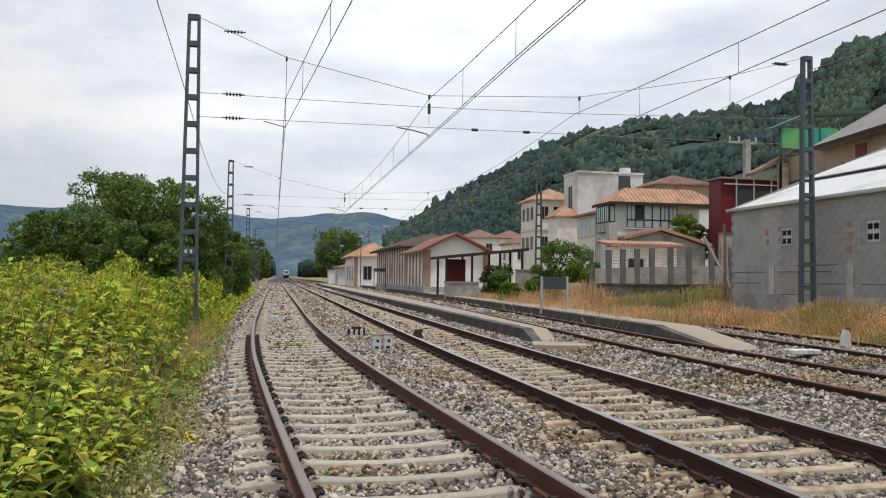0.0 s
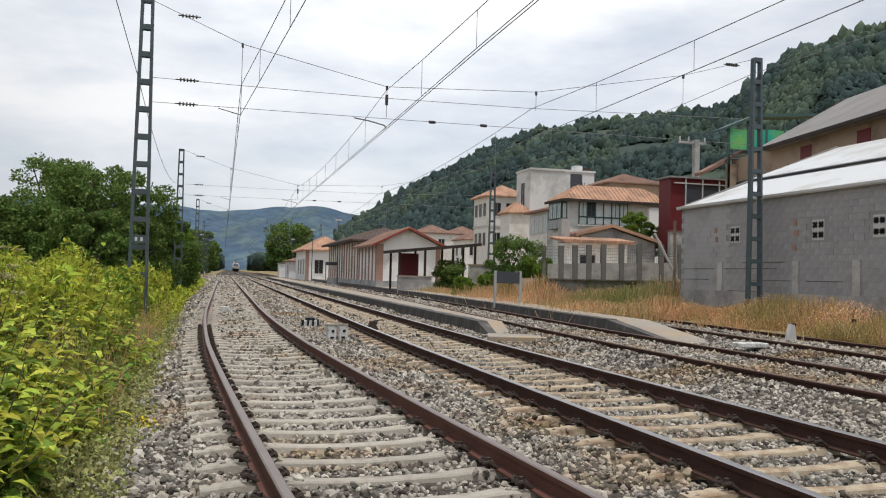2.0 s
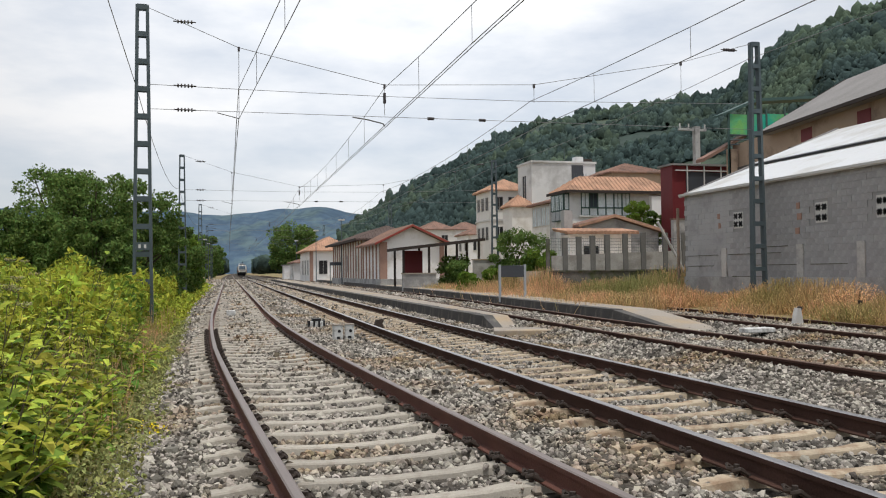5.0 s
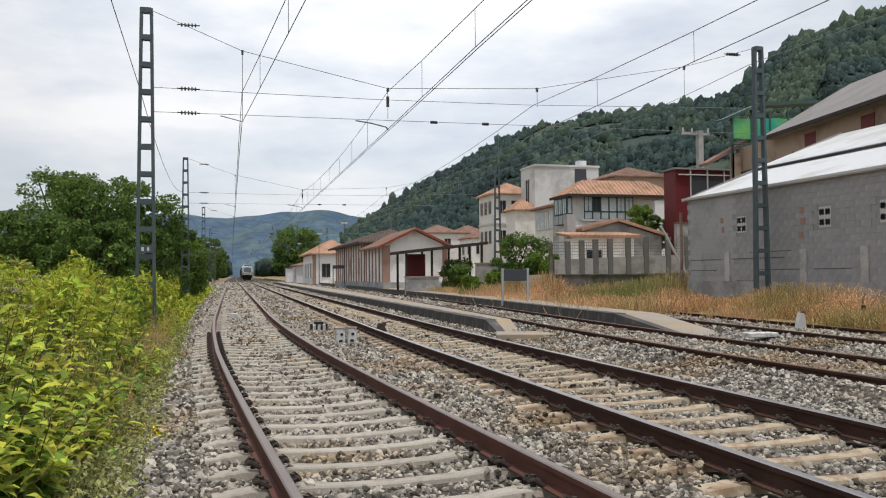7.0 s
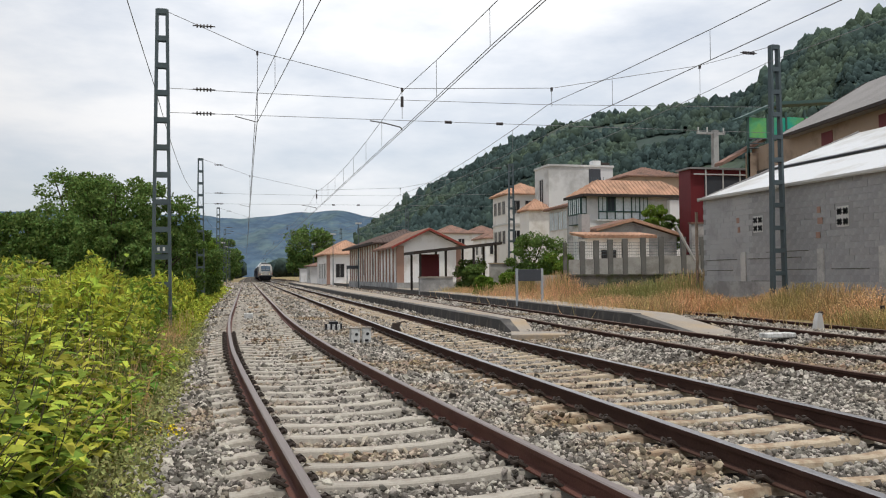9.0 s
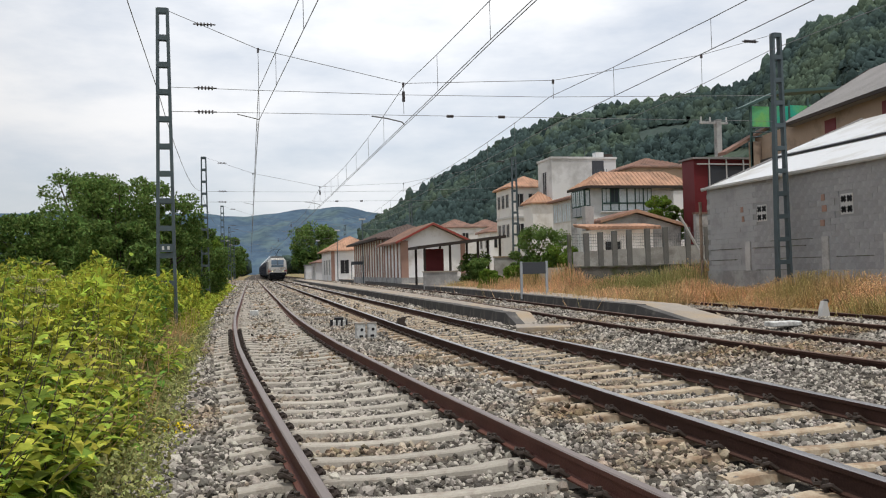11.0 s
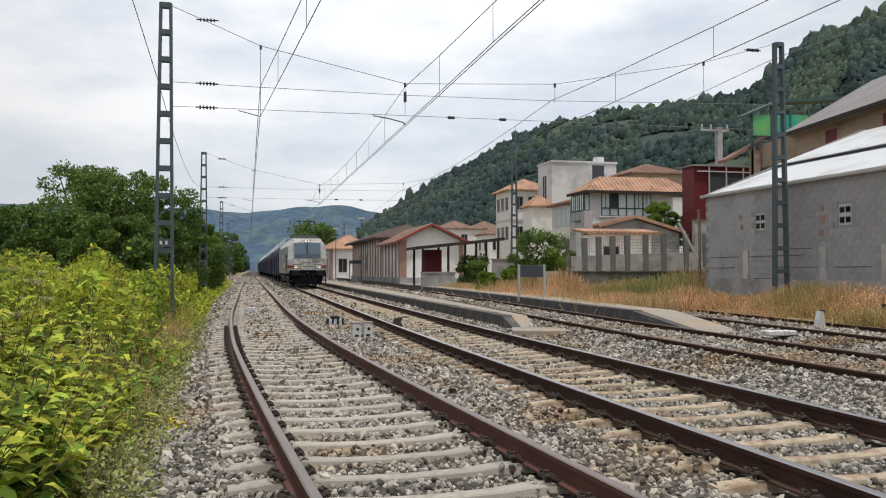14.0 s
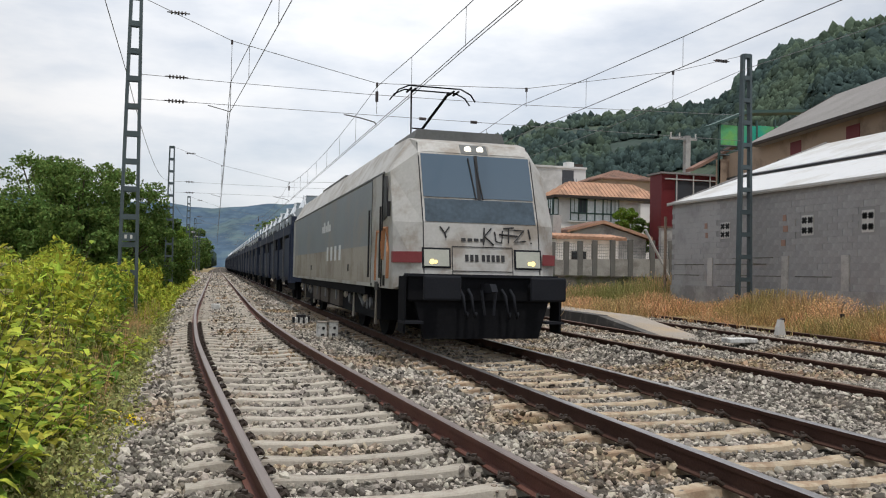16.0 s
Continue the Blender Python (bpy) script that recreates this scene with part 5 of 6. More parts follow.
def gable_block(parent, x0, xp, x1_, y0, y1, z0, ze0, zp, ze1, wallmat, roofmat, over=0.5, trim=None):
    """A building whose gable faces the near side: walls, roof slopes and verge boards."""
    part("wall", prism([(x0, z0), (x1_, z0), (x1_, ze1), (xp, zp), (x0, ze0)], 1, y0, y1), wallmat, parent)
    for (xa, za, xb, zb) in ((x0, ze0, xp, zp), (x1_, ze1, xp, zp)):
        s = (zb - za) / (xb - xa)
        o = -over if xa < xb else over
        a = (xa + o, za + s * o + 0.05)
        bm = prism([a, (xb, zb + 0.05), (xb, zb + 0.19), (a[0], a[1] + 0.14)], 1, y0 - over * 0.8, y1 + 0.2)
        roof = part("roof", bm, roofmat, parent, "tile roof slope")
        bm = bmesh.new()
        n = int((y1 - y0 + 0.8) / 0.3)
        for i in range(n + 1):
            y = y0 - over * 0.7 + i * 0.3
            rod((a[0], y, a[1] + 0.15), (xb, y, zb + 0.20), 0.06, bm, 5)
        tagged(part("tile_ribbing", bm, roofmat, roof), kind="stuff")
        part("verge_board", prism([a, (xb, zb + 0.05), (xb, zb + 0.22), (a[0], a[1] + 0.17)], 1, y0 - over * 0.8 - 0.06, y0 - over * 0.8), trim or roofmat, parent, "red painted verge board")


def goods_shed():
    t = thing("goods_shed", "white station goods shed with brick pilasters and red roof", "building")
    gable_block(t, 12.7, 15.25, 17.9, 66, 75, 0, 3.72, 4.95, 3.72, WHITEWALL, TILE_OLD, 0.6, REDTRIM)
    part("pilaster", box(12.62, 65.93, 0, 13.2, 66, 3.75), BRICK, t)
    part("pilaster", box(17.6, 65.93, 0, 18.0, 66, 3.75), BRICK, t)
    for i in range(6):
        part("pilaster", box(12.62, 66.1 + i * 1.6, 0, 12.7, 66.4 + i * 1.6, 3.6), BRICK, t)
    u = thing("goods_shed", "longer cream shed with dark eaves and brick pilasters", "building")
    part("wall", box(12.75, 75.2, 0, 18.2, 95, 4.35), CREAM, u)
    hip_roof(u, 12.75, 75.2, 18.2, 95, 4.4, 5.7, 0.7, ROOFDARK, 2.5)
    part("fascia", box(11.9, 74.4, 4.2, 12.0, 95.8, 4.42), DARKWOOD, u)
    for i in range(13):
        part("pilaster", box(12.66, 75.4 + i * 1.6, 0, 12.75, 75.68 + i * 1.6, 4.3), BRICK, u)
    for i in range(3):
        window(u, 12.74, 78.2 + i * 5.5, 1.4, 0.9, 1.6, "x")
    part("plinth", box(12.55, 65.5, 0, 18.3, 95, 0.75), PLINTH, u, "low concrete yard wall")


goods_shed()


def station():
    t = thing("station_building", "white single-storey station house with orange hipped roof", "building")
    part("wall", box(12.0, 113, 0, 18, 127, 4.35), WHITEWALL, t)
    hip_roof(t, 12.0, 113, 18, 127, 4.4, 6.4, 0.6, TILE)
    for y in (115, 118.5, 122):
        window(t, 11.98, y, 1.1, 1.2, 2.0, "x", DARK)
    for x in (13.2, 15.6):
        window(t, x, 112.98, 1.2, 1.1, 1.8, "y", DARK)
    part("corner_pilaster", box(11.92, 112.92, 0, 12.4, 113, 4.3), BRICK, t)
    a = thing("station_annex", "small pale lean-to annex beside the station", "building")
    part("wall", box(11.2, 129, 0, 15, 137, 3.0), WHITEWALL, a)
    hip_roof(a, 11.2, 129, 15, 137, 3.0, 3.7, 0.4, TILE_OLD)
    window(a, 11.18, 131, 0.9, 1.2, 1.5, "x", DARK)
    k = thing("kiosk", "small white hut at the end of the platform", "hut")
    part("wall", box(10.9, 146, 0, 12.6, 149, 2.7), WHITEWALL, k)
    part("roof", box(10.7, 145.8, 2.7, 12.8, 149.2, 2.85), GREYROOF, k)


station()


def shelter():
    t = thing("canopy", "dark timber lean-to canopy on slim posts", "canopy")
    part("roof", prism([(11.7, 2.75), (18.0, 3.42), (18.0, 3.62), (11.7, 2.95)], 1, 55, 58.5), DARKWOOD, t)
    for x in (12.2, 14.0, 16.0, 17.6):
        for y in (55.3, 58.2):
            part("post", box(x - 0.07, y - 0.07, 0, x + 0.07, y + 0.07, 2.85 + (x - 12) * 0.1), DARKWOOD, t)
    part("back_panel", box(12.6, 57.2, 0.3, 14.0, 57.3, 2.8), REDSHEET, t, "dark red back panel")
    w = thing("yard_wall", "low weathered concrete yard wall with weeds", "wall")
    part("wall", box(11.9, 54.2, 0, 14.2, 54.5, 1.15), PLINTH, w)
    part("coping", box(11.85, 54.15, 1.15, 14.25, 54.55, 1.23), PLATFORM, w)


shelter()


def white_house():
    t = thing("apartment_house", "tall plain grey-white rendered house with flat roof", "house")
    part("wall", box(33.25, 85, 0, 40.9, 89.3, 13.2), GREYWALL, t)
    part("parapet", box(33.15, 84.9, 13.2, 41.0, 89.4, 13.42), GREYWALL, t)
    part("chimney", box(39.0, 86, 13.45, 39.9, 87, 14.1), GREYWALL, t)
    part("roof_tank", box(40.0, 86, 12.9, 41.0, 87.2, 13.9), DARKWOOD, t, "dark roof hatch")
    window(t, 33.24, 86.6, 9.0, 1.1, 2.9, "x", DARK, GREYWALL)
    window(t, 33.24, 86.6, 5.0, 1.1, 3.2, "x", SIGNGREY, GREYWALL)
    # no real recess: its shade is painted as a thin dark plate
    part("balcony_recess_plate", box(38.0, 84.96, 11.3, 39.4, 85.02, 13.0), SIGNGREY, t, "dark plate painting the shaded roof balcony opening")
    part("balcony_slab", box(37.9, 84.3, 11.15, 39.6, 85.0, 11.3), GREYWALL, t)
    for k in range(6):
        part("balcony_bar", box(38.0 + k * 0.28, 84.32, 11.3, 38.05 + k * 0.28, 84.36, 12.0), GALV, t)
    part("tv_aerial", rod((37.6, 86, 13.4), (37.6, 86, 15.0), 0.03, None, 5), GALV, t)
    u = thing("house", "pale three-storey house with orange roof", "house")
    part("wall", box(30.8, 92, 0, 36, 97.6, 10.8), CREAM, u)
    hip_roof(u, 30.8, 92, 36, 97.6, 10.85, 12.4, 0.4, TILE)
    part("cornice", box(30.7, 91.9, 7.2, 36.1, 97.7, 7.4), VENT, u)
    for z in (8.5, 5.0):
        for x in (31.4, 33.0):
            window(u, x, 91.98, z, 0.9, 1.5, "y", DARK)
        for y in (92.8, 94.4, 96.0):
            window(u, 30.78, y, z, 0.9, 1.5, "x", DARK)
    v = thing("house", "small house with bright orange tile roof", "house")
    part("wall", box(30.9, 85, 0, 33.5, 88, 8.4), CREAM, v)
    hip_roof(v, 30.9, 85, 33.5, 88, 8.4, 9.7, 0.3, TILE)
    rng = random.Random(4)
    for x, y, w, d, h, col in ((29.0, 118, 5, 7, 7.6, CREAM), (35.0, 122, 5, 7, 7.8, WHITEWALL), (25.5, 130, 5, 7, 7.0, CREAM), (33, 108, 4.5, 6, 6.4, WHITEWALL), (56, 118, 9, 8, 16.0, BROWNWALL), (50, 100, 8, 8, 13.2, CREAM), (38.4, 76, 6.4, 7, 11.2, BROWNWALL)):
        o = thing("village_house", "village house of pale render with a tile roof", "house", group="village houses")
        part("wall", box(x, y, 0, x + w, y + d, h), col, o)
        hip_roof(o, x, y, x + w, y + d, h, h + 1.3, 0.3, TILE_OLD)
        for i in range(2):
            window(o, x + 0.6 + i * w * 0.45, y - 0.02, h - 2.2, 0.9, 1.3, "y", DARK)
            window(o, x - 0.02, y + 1 + i * 2.6, h - 2.2, 0.9, 1.3, "x", DARK)


white_house()


def gallery_house():
    t = thing("gallery_house", "house with glazed upper gallery and orange hipped roof", "house")
    part("wall", box(24.85, 56, 0, 33, 58.7, 7.02), GREYWALL, t)
    hip_roof(t, 24.85, 56, 33, 58.7, 7.12, 8.35, 0.45, TILE)
    part("fascia", box(24.38, 55.48, 6.93, 33.5, 55.55, 7.13), DARKWOOD, t)
    part("fascia", box(24.33, 55.55, 6.93, 24.40, 59.2, 7.13), DARKWOOD, t)
    # glazed gallery under the eaves of the near face
    for i in range(6):
        x = 25.78 + i * 0.66
        window(t, x, 55.98, 5.92, 0.57, 1.02, "y", GLASS if i == 1 else PALEGLASS, GREENPAINT, 0 if i in (2, 3) else 1)
        window(t, x, 55.98, 5.34, 0.57, 0.48, "y", PALEGLASS, GREENPAINT, 0)
    part("gallery_sill", box(25.55, 55.85, 5.2, 29.85, 56.0, 5.3), GREYWALL, t)
    # glazed bay on the side towards the tracks
    bay = part("bay", box(24.45, 56.15, 4.95, 24.85, 58.5, 6.95), GREENPAINT, t, "green-framed glazed bay")
    for i in range(3):
        window(bay, 24.44, 56.22 + i * 0.76, 5.75, 0.66, 1.1, "x", PALEGLASS, GREENPAINT, 1)
        part("bay_panel", box(24.42, 56.22 + i * 0.76, 5.0, 24.45, 56.88 + i * 0.76, 5.65), PALESTEEL, bay)
    window(bay, 24.5, 56.14, 5.75, 0.3, 1.1, "y", PALEGLASS, GREENPAINT, 0)
    part("bay_panel", box(24.48, 56.12, 5.0, 24.84, 56.15, 5.65), PALESTEEL, bay)
    part("floor_band", box(24.75, 55.92, 4.7, 33.1, 56, 4.88), CREAM, t)
    for x in (26.0, 28.6):
        window(t, x, 55.98, 2.6, 1.1, 1.7, "y", DARK, GREENPAINT)
    part("white_bay", box(31.3, 55.6, 0, 33.9, 56.2, 6.75), WHITEWALL, t, "white rendered end bay")
    window(t, 32.3, 55.58, 5.0, 0.8, 1.1, "y", GLASS, VENT)
    w = thing("side_house", "lower pale wing with a shallow tile roof", "house")
    part("wall", box(25.8, 61.6, 0, 31, 66.0, 6.7), CREAM, w)
    hip_roof(w, 25.8, 61.6, 31, 66.0, 6.8, 7.5, 0.4, TILE_OLD)
    part("corner_pier", box(25.6, 61.3, 0, 26.4, 61.6, 6.7), PLINTH, w)
    for i in range(4):
        window(w, 25.78, 62.0 + i * 0.95, 5.0, 0.8, 1.45, "x", PALEGLASS, VENT, 1)
    # low outbuildings in front
    o = thing("outbuilding", "low white outbuilding with a bright orange tile edge", "outbuilding")
    part("wall", box(18.6, 42, 0, 22.3, 43.4, 3.25), WHITEWALL, o)
    part("roof", prism([(41.6, 3.25), (43.6, 3.5), (43.6, 3.6), (41.6, 3.37)], 0, 18.3, 22.6), TILE, o, "orange tile lean-to roof")
    bm = bmesh.new()
    for i in range(16):
        rod((18.3 + i * 0.28, 41.55, 3.37), (18.3 + i * 0.28, 43.6, 3.62), 0.07, bm, 6)
    tagged(part("tile_ribbing", bm, TILE, o), kind="stuff")
    window(o, 19.4, 41.98, 1.5, 0.9, 1.1, "y", DARK)
    part("chimney", box(19.0, 43.6, 3.0, 19.5, 44.1, 4.7), PLINTH, o)
    g = thing("outbuilding", "grey gabled outbuilding with a clay tile roof", "outbuilding")
    gable_block(g, 21.4, 23.55, 26.6, 46.5, 48, 0, 3.9, 4.45, 3.6, PLINTH, TILE_OLD, 0.3, TILE)


gallery_house()


def yard_fence():
    w = thing("retaining_wall", "low dark mossy stone wall under the raised yard", "wall")
    part("wall", box(15.4, 37.5, -0.3, 25.4, 37.95, 1.22), OLDWALL, w)
    part("coping", box(15.4, 37.45, 1.22, 25.4, 38.0, 1.28), OLDWALL, w)
    y = thing("raised_yard", "pale sandy yard raised behind the stone wall", "yard", kind="structure")
    part("yard_surface", box(15.5, 37.95, -0.3, 27.0, 41.9, 1.25), SAND, y)
    t = thing("yard_fence", "concrete post fence with low panels and wire", "fence")
    posts = (15.6, 16.45, 17.2, 17.95, 18.75, 19.75, 20.75, 22.0, 23.1, 24.2)
    for i, x in enumerate(posts):
        part("post", box(x, 37.98, 1.2, x + (0.26 if i else 0.16), 38.14, 2.85 + 0.05 * min(i, 6)), FENCEPOST if i else OLDWALL, t)
        if i + 1 < len(posts):
            x2_ = posts[i + 1]
            part("panel", box(x + 0.26, 38.04, 1.25, x2_, 38.10, 2.0 + 0.03 * i), FENCEPANEL, t, "stained low concrete panel")
            for z in (2.25, 2.4, 2.55, 2.7, 2.85):
                part("fence_wire", rod((x + 0.2, 38.06, z), (x2_ + 0.1, 38.06, z), 0.006, None, 4), GALV, t)
            for k in range(int((x2_ - x) / 0.12)):
                part("fence_wire", rod((x + 0.28 + 0.12 * k, 38.07, 2.1), (x + 0.28 + 0.12 * k, 38.07, 2.85), 0.005, None, 4), GALV, t)
    v = thing("garden_wall", "grey concrete garden wall behind the shrubs", "wall")
    part("wall", box(14.8, 47.6, -0.2, 17.7, 47.8, 1.95), FENCEPANEL, v)
    part("coping", box(14.75, 47.55, 1.95, 17.75, 47.85, 2.02), PLATFORM, v)
    p = thing("utility_pole", "grey concrete power pole with crossarm and insulators", "pole")
    part("pole", prism([(-0.19, -0.19), (0.19, -0.19), (0.19, 0.19), (-0.19, 0.19)], 2, -1.3, 10.3), PLINTH, p)
    part("crossarm", box(-1.4, -0.07, 10.0, 0.8, 0.07, 10.16), PLINTH, p)
    p.matrix_basis = pose(32.9, 52, 1.1)
    for x in (-1.3, -0.6, 0.7):
        part("insulator", rod((x, 0, 10.16), (x, 0, 10.5), 0.05, None, 6), VENT, p)


yard_fence()


def brown_building():
    t = thing("brown_building", "long brown rendered building with grey sheet roof", "building")
    a, b = Vector((30.2, 43.8, 0)), Vector((24.97, 11.5, 0))
    L = (b - a).length
    t.matrix_basis = Matrix.Translation(a + Vector((0, 0, 0.6))) @ pose(0, 0, 0, 0, 0, math.degrees(math.atan2(b.y - a.y, b.x - a.x)))
    # local x runs along the wall towards the camera, y points into the building
    part("wall", box(0, 0, -1, L, 9, 8.15), BROWNWALL, t)
    part("roof", prism([(-0.7, 8.1), (4.5, 11.1), (9.7, 8.1), (9.7, 8.0), (-0.7, 8.0)], 0, 4.6, L), GREYROOF, t, "grey corrugated roof")
    bm = bmesh.new()
    for i in range(150):
        x = 4.7 + i * 0.18
        rod((x, -0.7, 8.12), (x, 4.5, 11.12), 0.045, bm, 5)
    tagged(part("corrugation", bm, GREYROOF, t), kind="stuff")
    part("fascia", box(4.5, -0.75, 7.95, L, -0.68, 8.12), DARKWOOD, t)
    part("verge", prism([(-0.7, 8.0), (4.5, 11.05), (4.5, 11.2), (-0.7, 8.15)], 0, 4.5, 4.6), DARKWOOD, t)
    part("ledge", box(0, -0.12, 6.55, L, 0, 6.7), KERB, t)
    for x in (2.2,):
        part("window", box(x, -0.05, 5.6, x + 0.6, 0.01, 6.8), VENT, t, "small white-framed window")
        part("window", box(x + 0.12, -0.07, 5.7, x + 0.48, -0.04, 6.7), DARK, t)
    for i in range(10):
        x = 7 + i * 2.4
        part("bracket", rod((x, -0.25, 6.9), (x, 0, 6.9), 0.09, None, 8), DARKWOOD, t)
        if i % 2 == 0:
            part("opening", box(x + 0.8, -0.03, 7.1, x + 1.8, 0.01, 7.75), REDSHEET, t, "dark red vent opening")
    # cable clipped along the wall
    tube("cable", [(0, -0.08, 6.2), (8, -0.08, 6.75), (16, -0.08, 7.05), (L, -0.08, 7.3)], 0.03, DARK, t)
    r = thing("red_building", "dark red sheet-clad building with a balcony", "building")
    part("wall", box(27.35, 46, 0, 32, 47.4, 7.75), REDSHEET, r)
    part("roof", box(27.2, 45.8, 7.75, 32.2, 47.6, 7.86), GREYROOF, r)
    # dark plate across the balcony opening
    part("balcony_dark_plate", box(28.3, 45.9, 6.1, 31.9, 46, 7.35), SIGNGREY, r, "dark plate at the balcony opening")
    for x in (28.3, 29.5, 30.7, 31.8):
        part("balcony_post", box(x, 45.84, 5.9, x + 0.07, 45.9, 7.75), VENT, r)
    part("balcony_rail", box(27.5, 45.82, 7.4, 31.9, 45.88, 7.47), VENT, r)
    k = thing("yard_wall", "grey rendered retaining wall below the red building", "wall")
    part("wall", box(26.9, 45.2, 0, 33, 45.5, 4.3), PLINTH, k)
    part("coping", box(26.85, 45.15, 4.3, 33, 45.55, 4.4), TILE_OLD, k)
    g = thing("terrace_shelter", "rooftop shelter with green netting and railings", "shelter")
    part("roof", prism([(28.95, 10.35), (31.36, 11.3), (37.5, 11.85), (37.5, 12.0), (31.36, 11.5), (28.95, 10.47)], 1, 42.9, 44.0), GREENPAINT, g)
    part("lean_to_roof", prism([(27.9, 7.65), (31.6, 9.6), (31.6, 9.8), (27.9, 7.85)], 1, 43.35, 44.2), TILE_OLD, g, "old tile lean-to roof")
    for i in range(6):
        x = 29.45 + i * 1.3
        part("post", box(x - 0.06, 43.0, 0, x + 0.06, 43.12, 10.6 + 0.16 * i), GREENPAINT, g)
        if i < 4:
            part("netting", box(x + 0.06, 43.03, 9.3 if i < 2 else 9.9, x + 1.24, 43.05, 10.5 + 0.06 * i), GREENMESH, g, "bright green netting panel")
    for z in (8.65, 8.92, 9.2):
        part("rail", rod((29.4, 42.9, z), (37, 42.9, z + 0.25), 0.035, None, 6), GALV, g)
    part("parapet", box(29.4, 43, 0, 40, 43.3, 8.4), BROWNWALL, g)


brown_building()


# ---- lineside things ----
def lineside():
    s = thing("platform_sign", "blank dark grey sign board on two posts", "sign", pose(11.75, 32.4, 0.2))
    part("panel", box(-0.52, -0.03, 0.82, 0.52, 0.02, 1.3), SIGNGREY, s, bevel=0.01)
    for x in (-0.55, 0.55):
        part("post", box(x - 0.045, -0.04, -0.2, x + 0.045, 0.04, 1.34), PALESTEEL, s)
    s2 = thing("station_sign", "dark station name board on posts", "sign", pose(12.3, 88, 0.5))
    part("panel", box(-0.9, -0.04, 1.6, 0.9, 0.04, 1.95), SIGNGREY, s2)
    for x in (-0.85, 0.85):
        part("post", rod((x, 0, -0.5), (x, 0, 1.6), 0.05, None, 6), GALV, s2)
    # twin pale cable boxes between the tracks
    for i, x in enumerate((2.56, 2.84)):
        b = thing("cable_box", "pale weathered concrete cable marker box", "box", pose(x, 18.5 + i * 0.1, -0.24, 0, 0, 4 - 9 * i), group="cable boxes")
        part("body", box(-0.10, -0.10, -0.1, 0.10, 0.10, 0.355), BOXWHITE, b, bevel=0.02)
        part("cap", box(-0.107, -0.107, 0.345, 0.107, 0.107, 0.37), PLATFORM, b)
        part("port", rod((0.02, -0.108, 0.22), (0.02, -0.095, 0.22), 0.035, None, 10), DARK, b)
        part("port", box(-0.04, -0.106, 0.05, 0.04, -0.096, 0.10), DARK, b)
    f = thing("junction_frame", "dark steel frame with pale box between tracks", "box", pose(2.62, 23.2, -0.24) @ Matrix.Diagonal((0.62, 0.7, 0.72, 1)))
    part("body", box(-0.32, -0.15, 0, 0.32, 0.15, 0.26), BOXWHITE, f, bevel=0.015)
    for x in (-0.33, -0.11, 0.11, 0.33):
        part("strap", box(x - 0.045, -0.17, 0, x + 0.045, 0.17, 0.28), DARK, f)
    part("lid", box(-0.2, -0.14, 0.26, 0.2, 0.14, 0.36), DARK, f)
    c = thing("ground_signal", "dark hooded ground signal beside the main track", "signal", pose(4.05, 21.4, -0.22) @ Matrix.Diagonal((0.72, 0.72, 0.72, 1)))
    part("hood", prism([(-0.2, 0), (0.22, 0), (0.1, 0.22), (0.16, 0.36), (-0.12, 0.36)], 1, -0.12, 0.12), CLIP, c, bevel=0.015)
    part("bracket", rod((0, 0, 0.36), (0.35, 0, 0.42), 0.02, None, 6), CLIP, c)
    part("plate", box(-0.3, -0.2, -0.03, 0.6, 0.2, 0.0), BRICK, c)
    p = thing("point_lever", "white painted point lever stand beside the siding", "lever", pose(13.62, 17.3, -0.15) @ Matrix.Diagonal((0.7, 0.7, 0.85, 1)))
    part("base", box(-0.22, -0.18, 0, 0.22, 0.18, 0.07), CLIP, p)
    part("body", prism([(-0.17, 0.07), (0.17, 0.07), (0.12, 0.3), (0.08, 0.5), (-0.04, 0.52), (-0.12, 0.3)], 1, -0.1, 0.1), VENT, p, bevel=0.02)
    part("weight", rod((0.1, -0.08, 0.5), (0.1, 0.08, 0.5), 0.06, None, 8), CLIP, p)
    k = thing("track_box", "grey metal track-circuit box between the rails", "box", pose(0.42, 29.8, -0.2))
    part("body", box(-0.15, -0.12, 0, 0.15, 0.12, 0.22), BOXWHITE, k, bevel=0.02)
    m = thing("point_machine", "flat rusted point machine cover on the siding", "box", pose(11.25, 15.6, -0.12))
    part("cover", box(-0.35, -0.16, 0, 0.35, 0.16, 0.1), BOXWHITE, m, bevel=0.02)
    q = thing("short_post", "short rusty post in dry grass", "post", pose(15.2, 17.0, -0.1))
    part("post", box(-0.04, -0.04, -0.1, 0.04, 0.04, 0.55), CLIP, q)
    # mast plates: unreadable marks stay plain bars
    n = thing("mast_plate", "small pale number plate fixed on the mast", "plate", pose(-1.95, 23.57, 2.05))
    part("panel", box(-0.17, -0.01, -0.11, 0.17, 0.0, 0.11), GALV, n)
    for x in (-0.08, 0.06):
        part("mark", box(x - 0.03, -0.016, -0.05, x + 0.03, -0.01, 0.05), VENT, n)
    for x, y, h in ((12.4, 86, 6.6), (11.9, 105, 6.4), (-2.2, 150, 7), (-1.9, 172, 7), (12.6, 140, 6.4), (-1.6, 205, 7)):
        l = thing("street_lamp", "slim platform lamp post with twin white heads", "lamp", pose(x, y, grade(y)), group="platform lamps")
        part("pole", rod((0, 0, -0.2), (0, 0, h), 0.07, None, 6, 0.04), GALV, l)
        for sx in (-1, 1):
            part("lamp_head", box(min(0, sx * 0.32), -0.1, h - 0.05, max(0, sx * 0.32), 0.1, h + 0.1), VENT, l)


lineside()

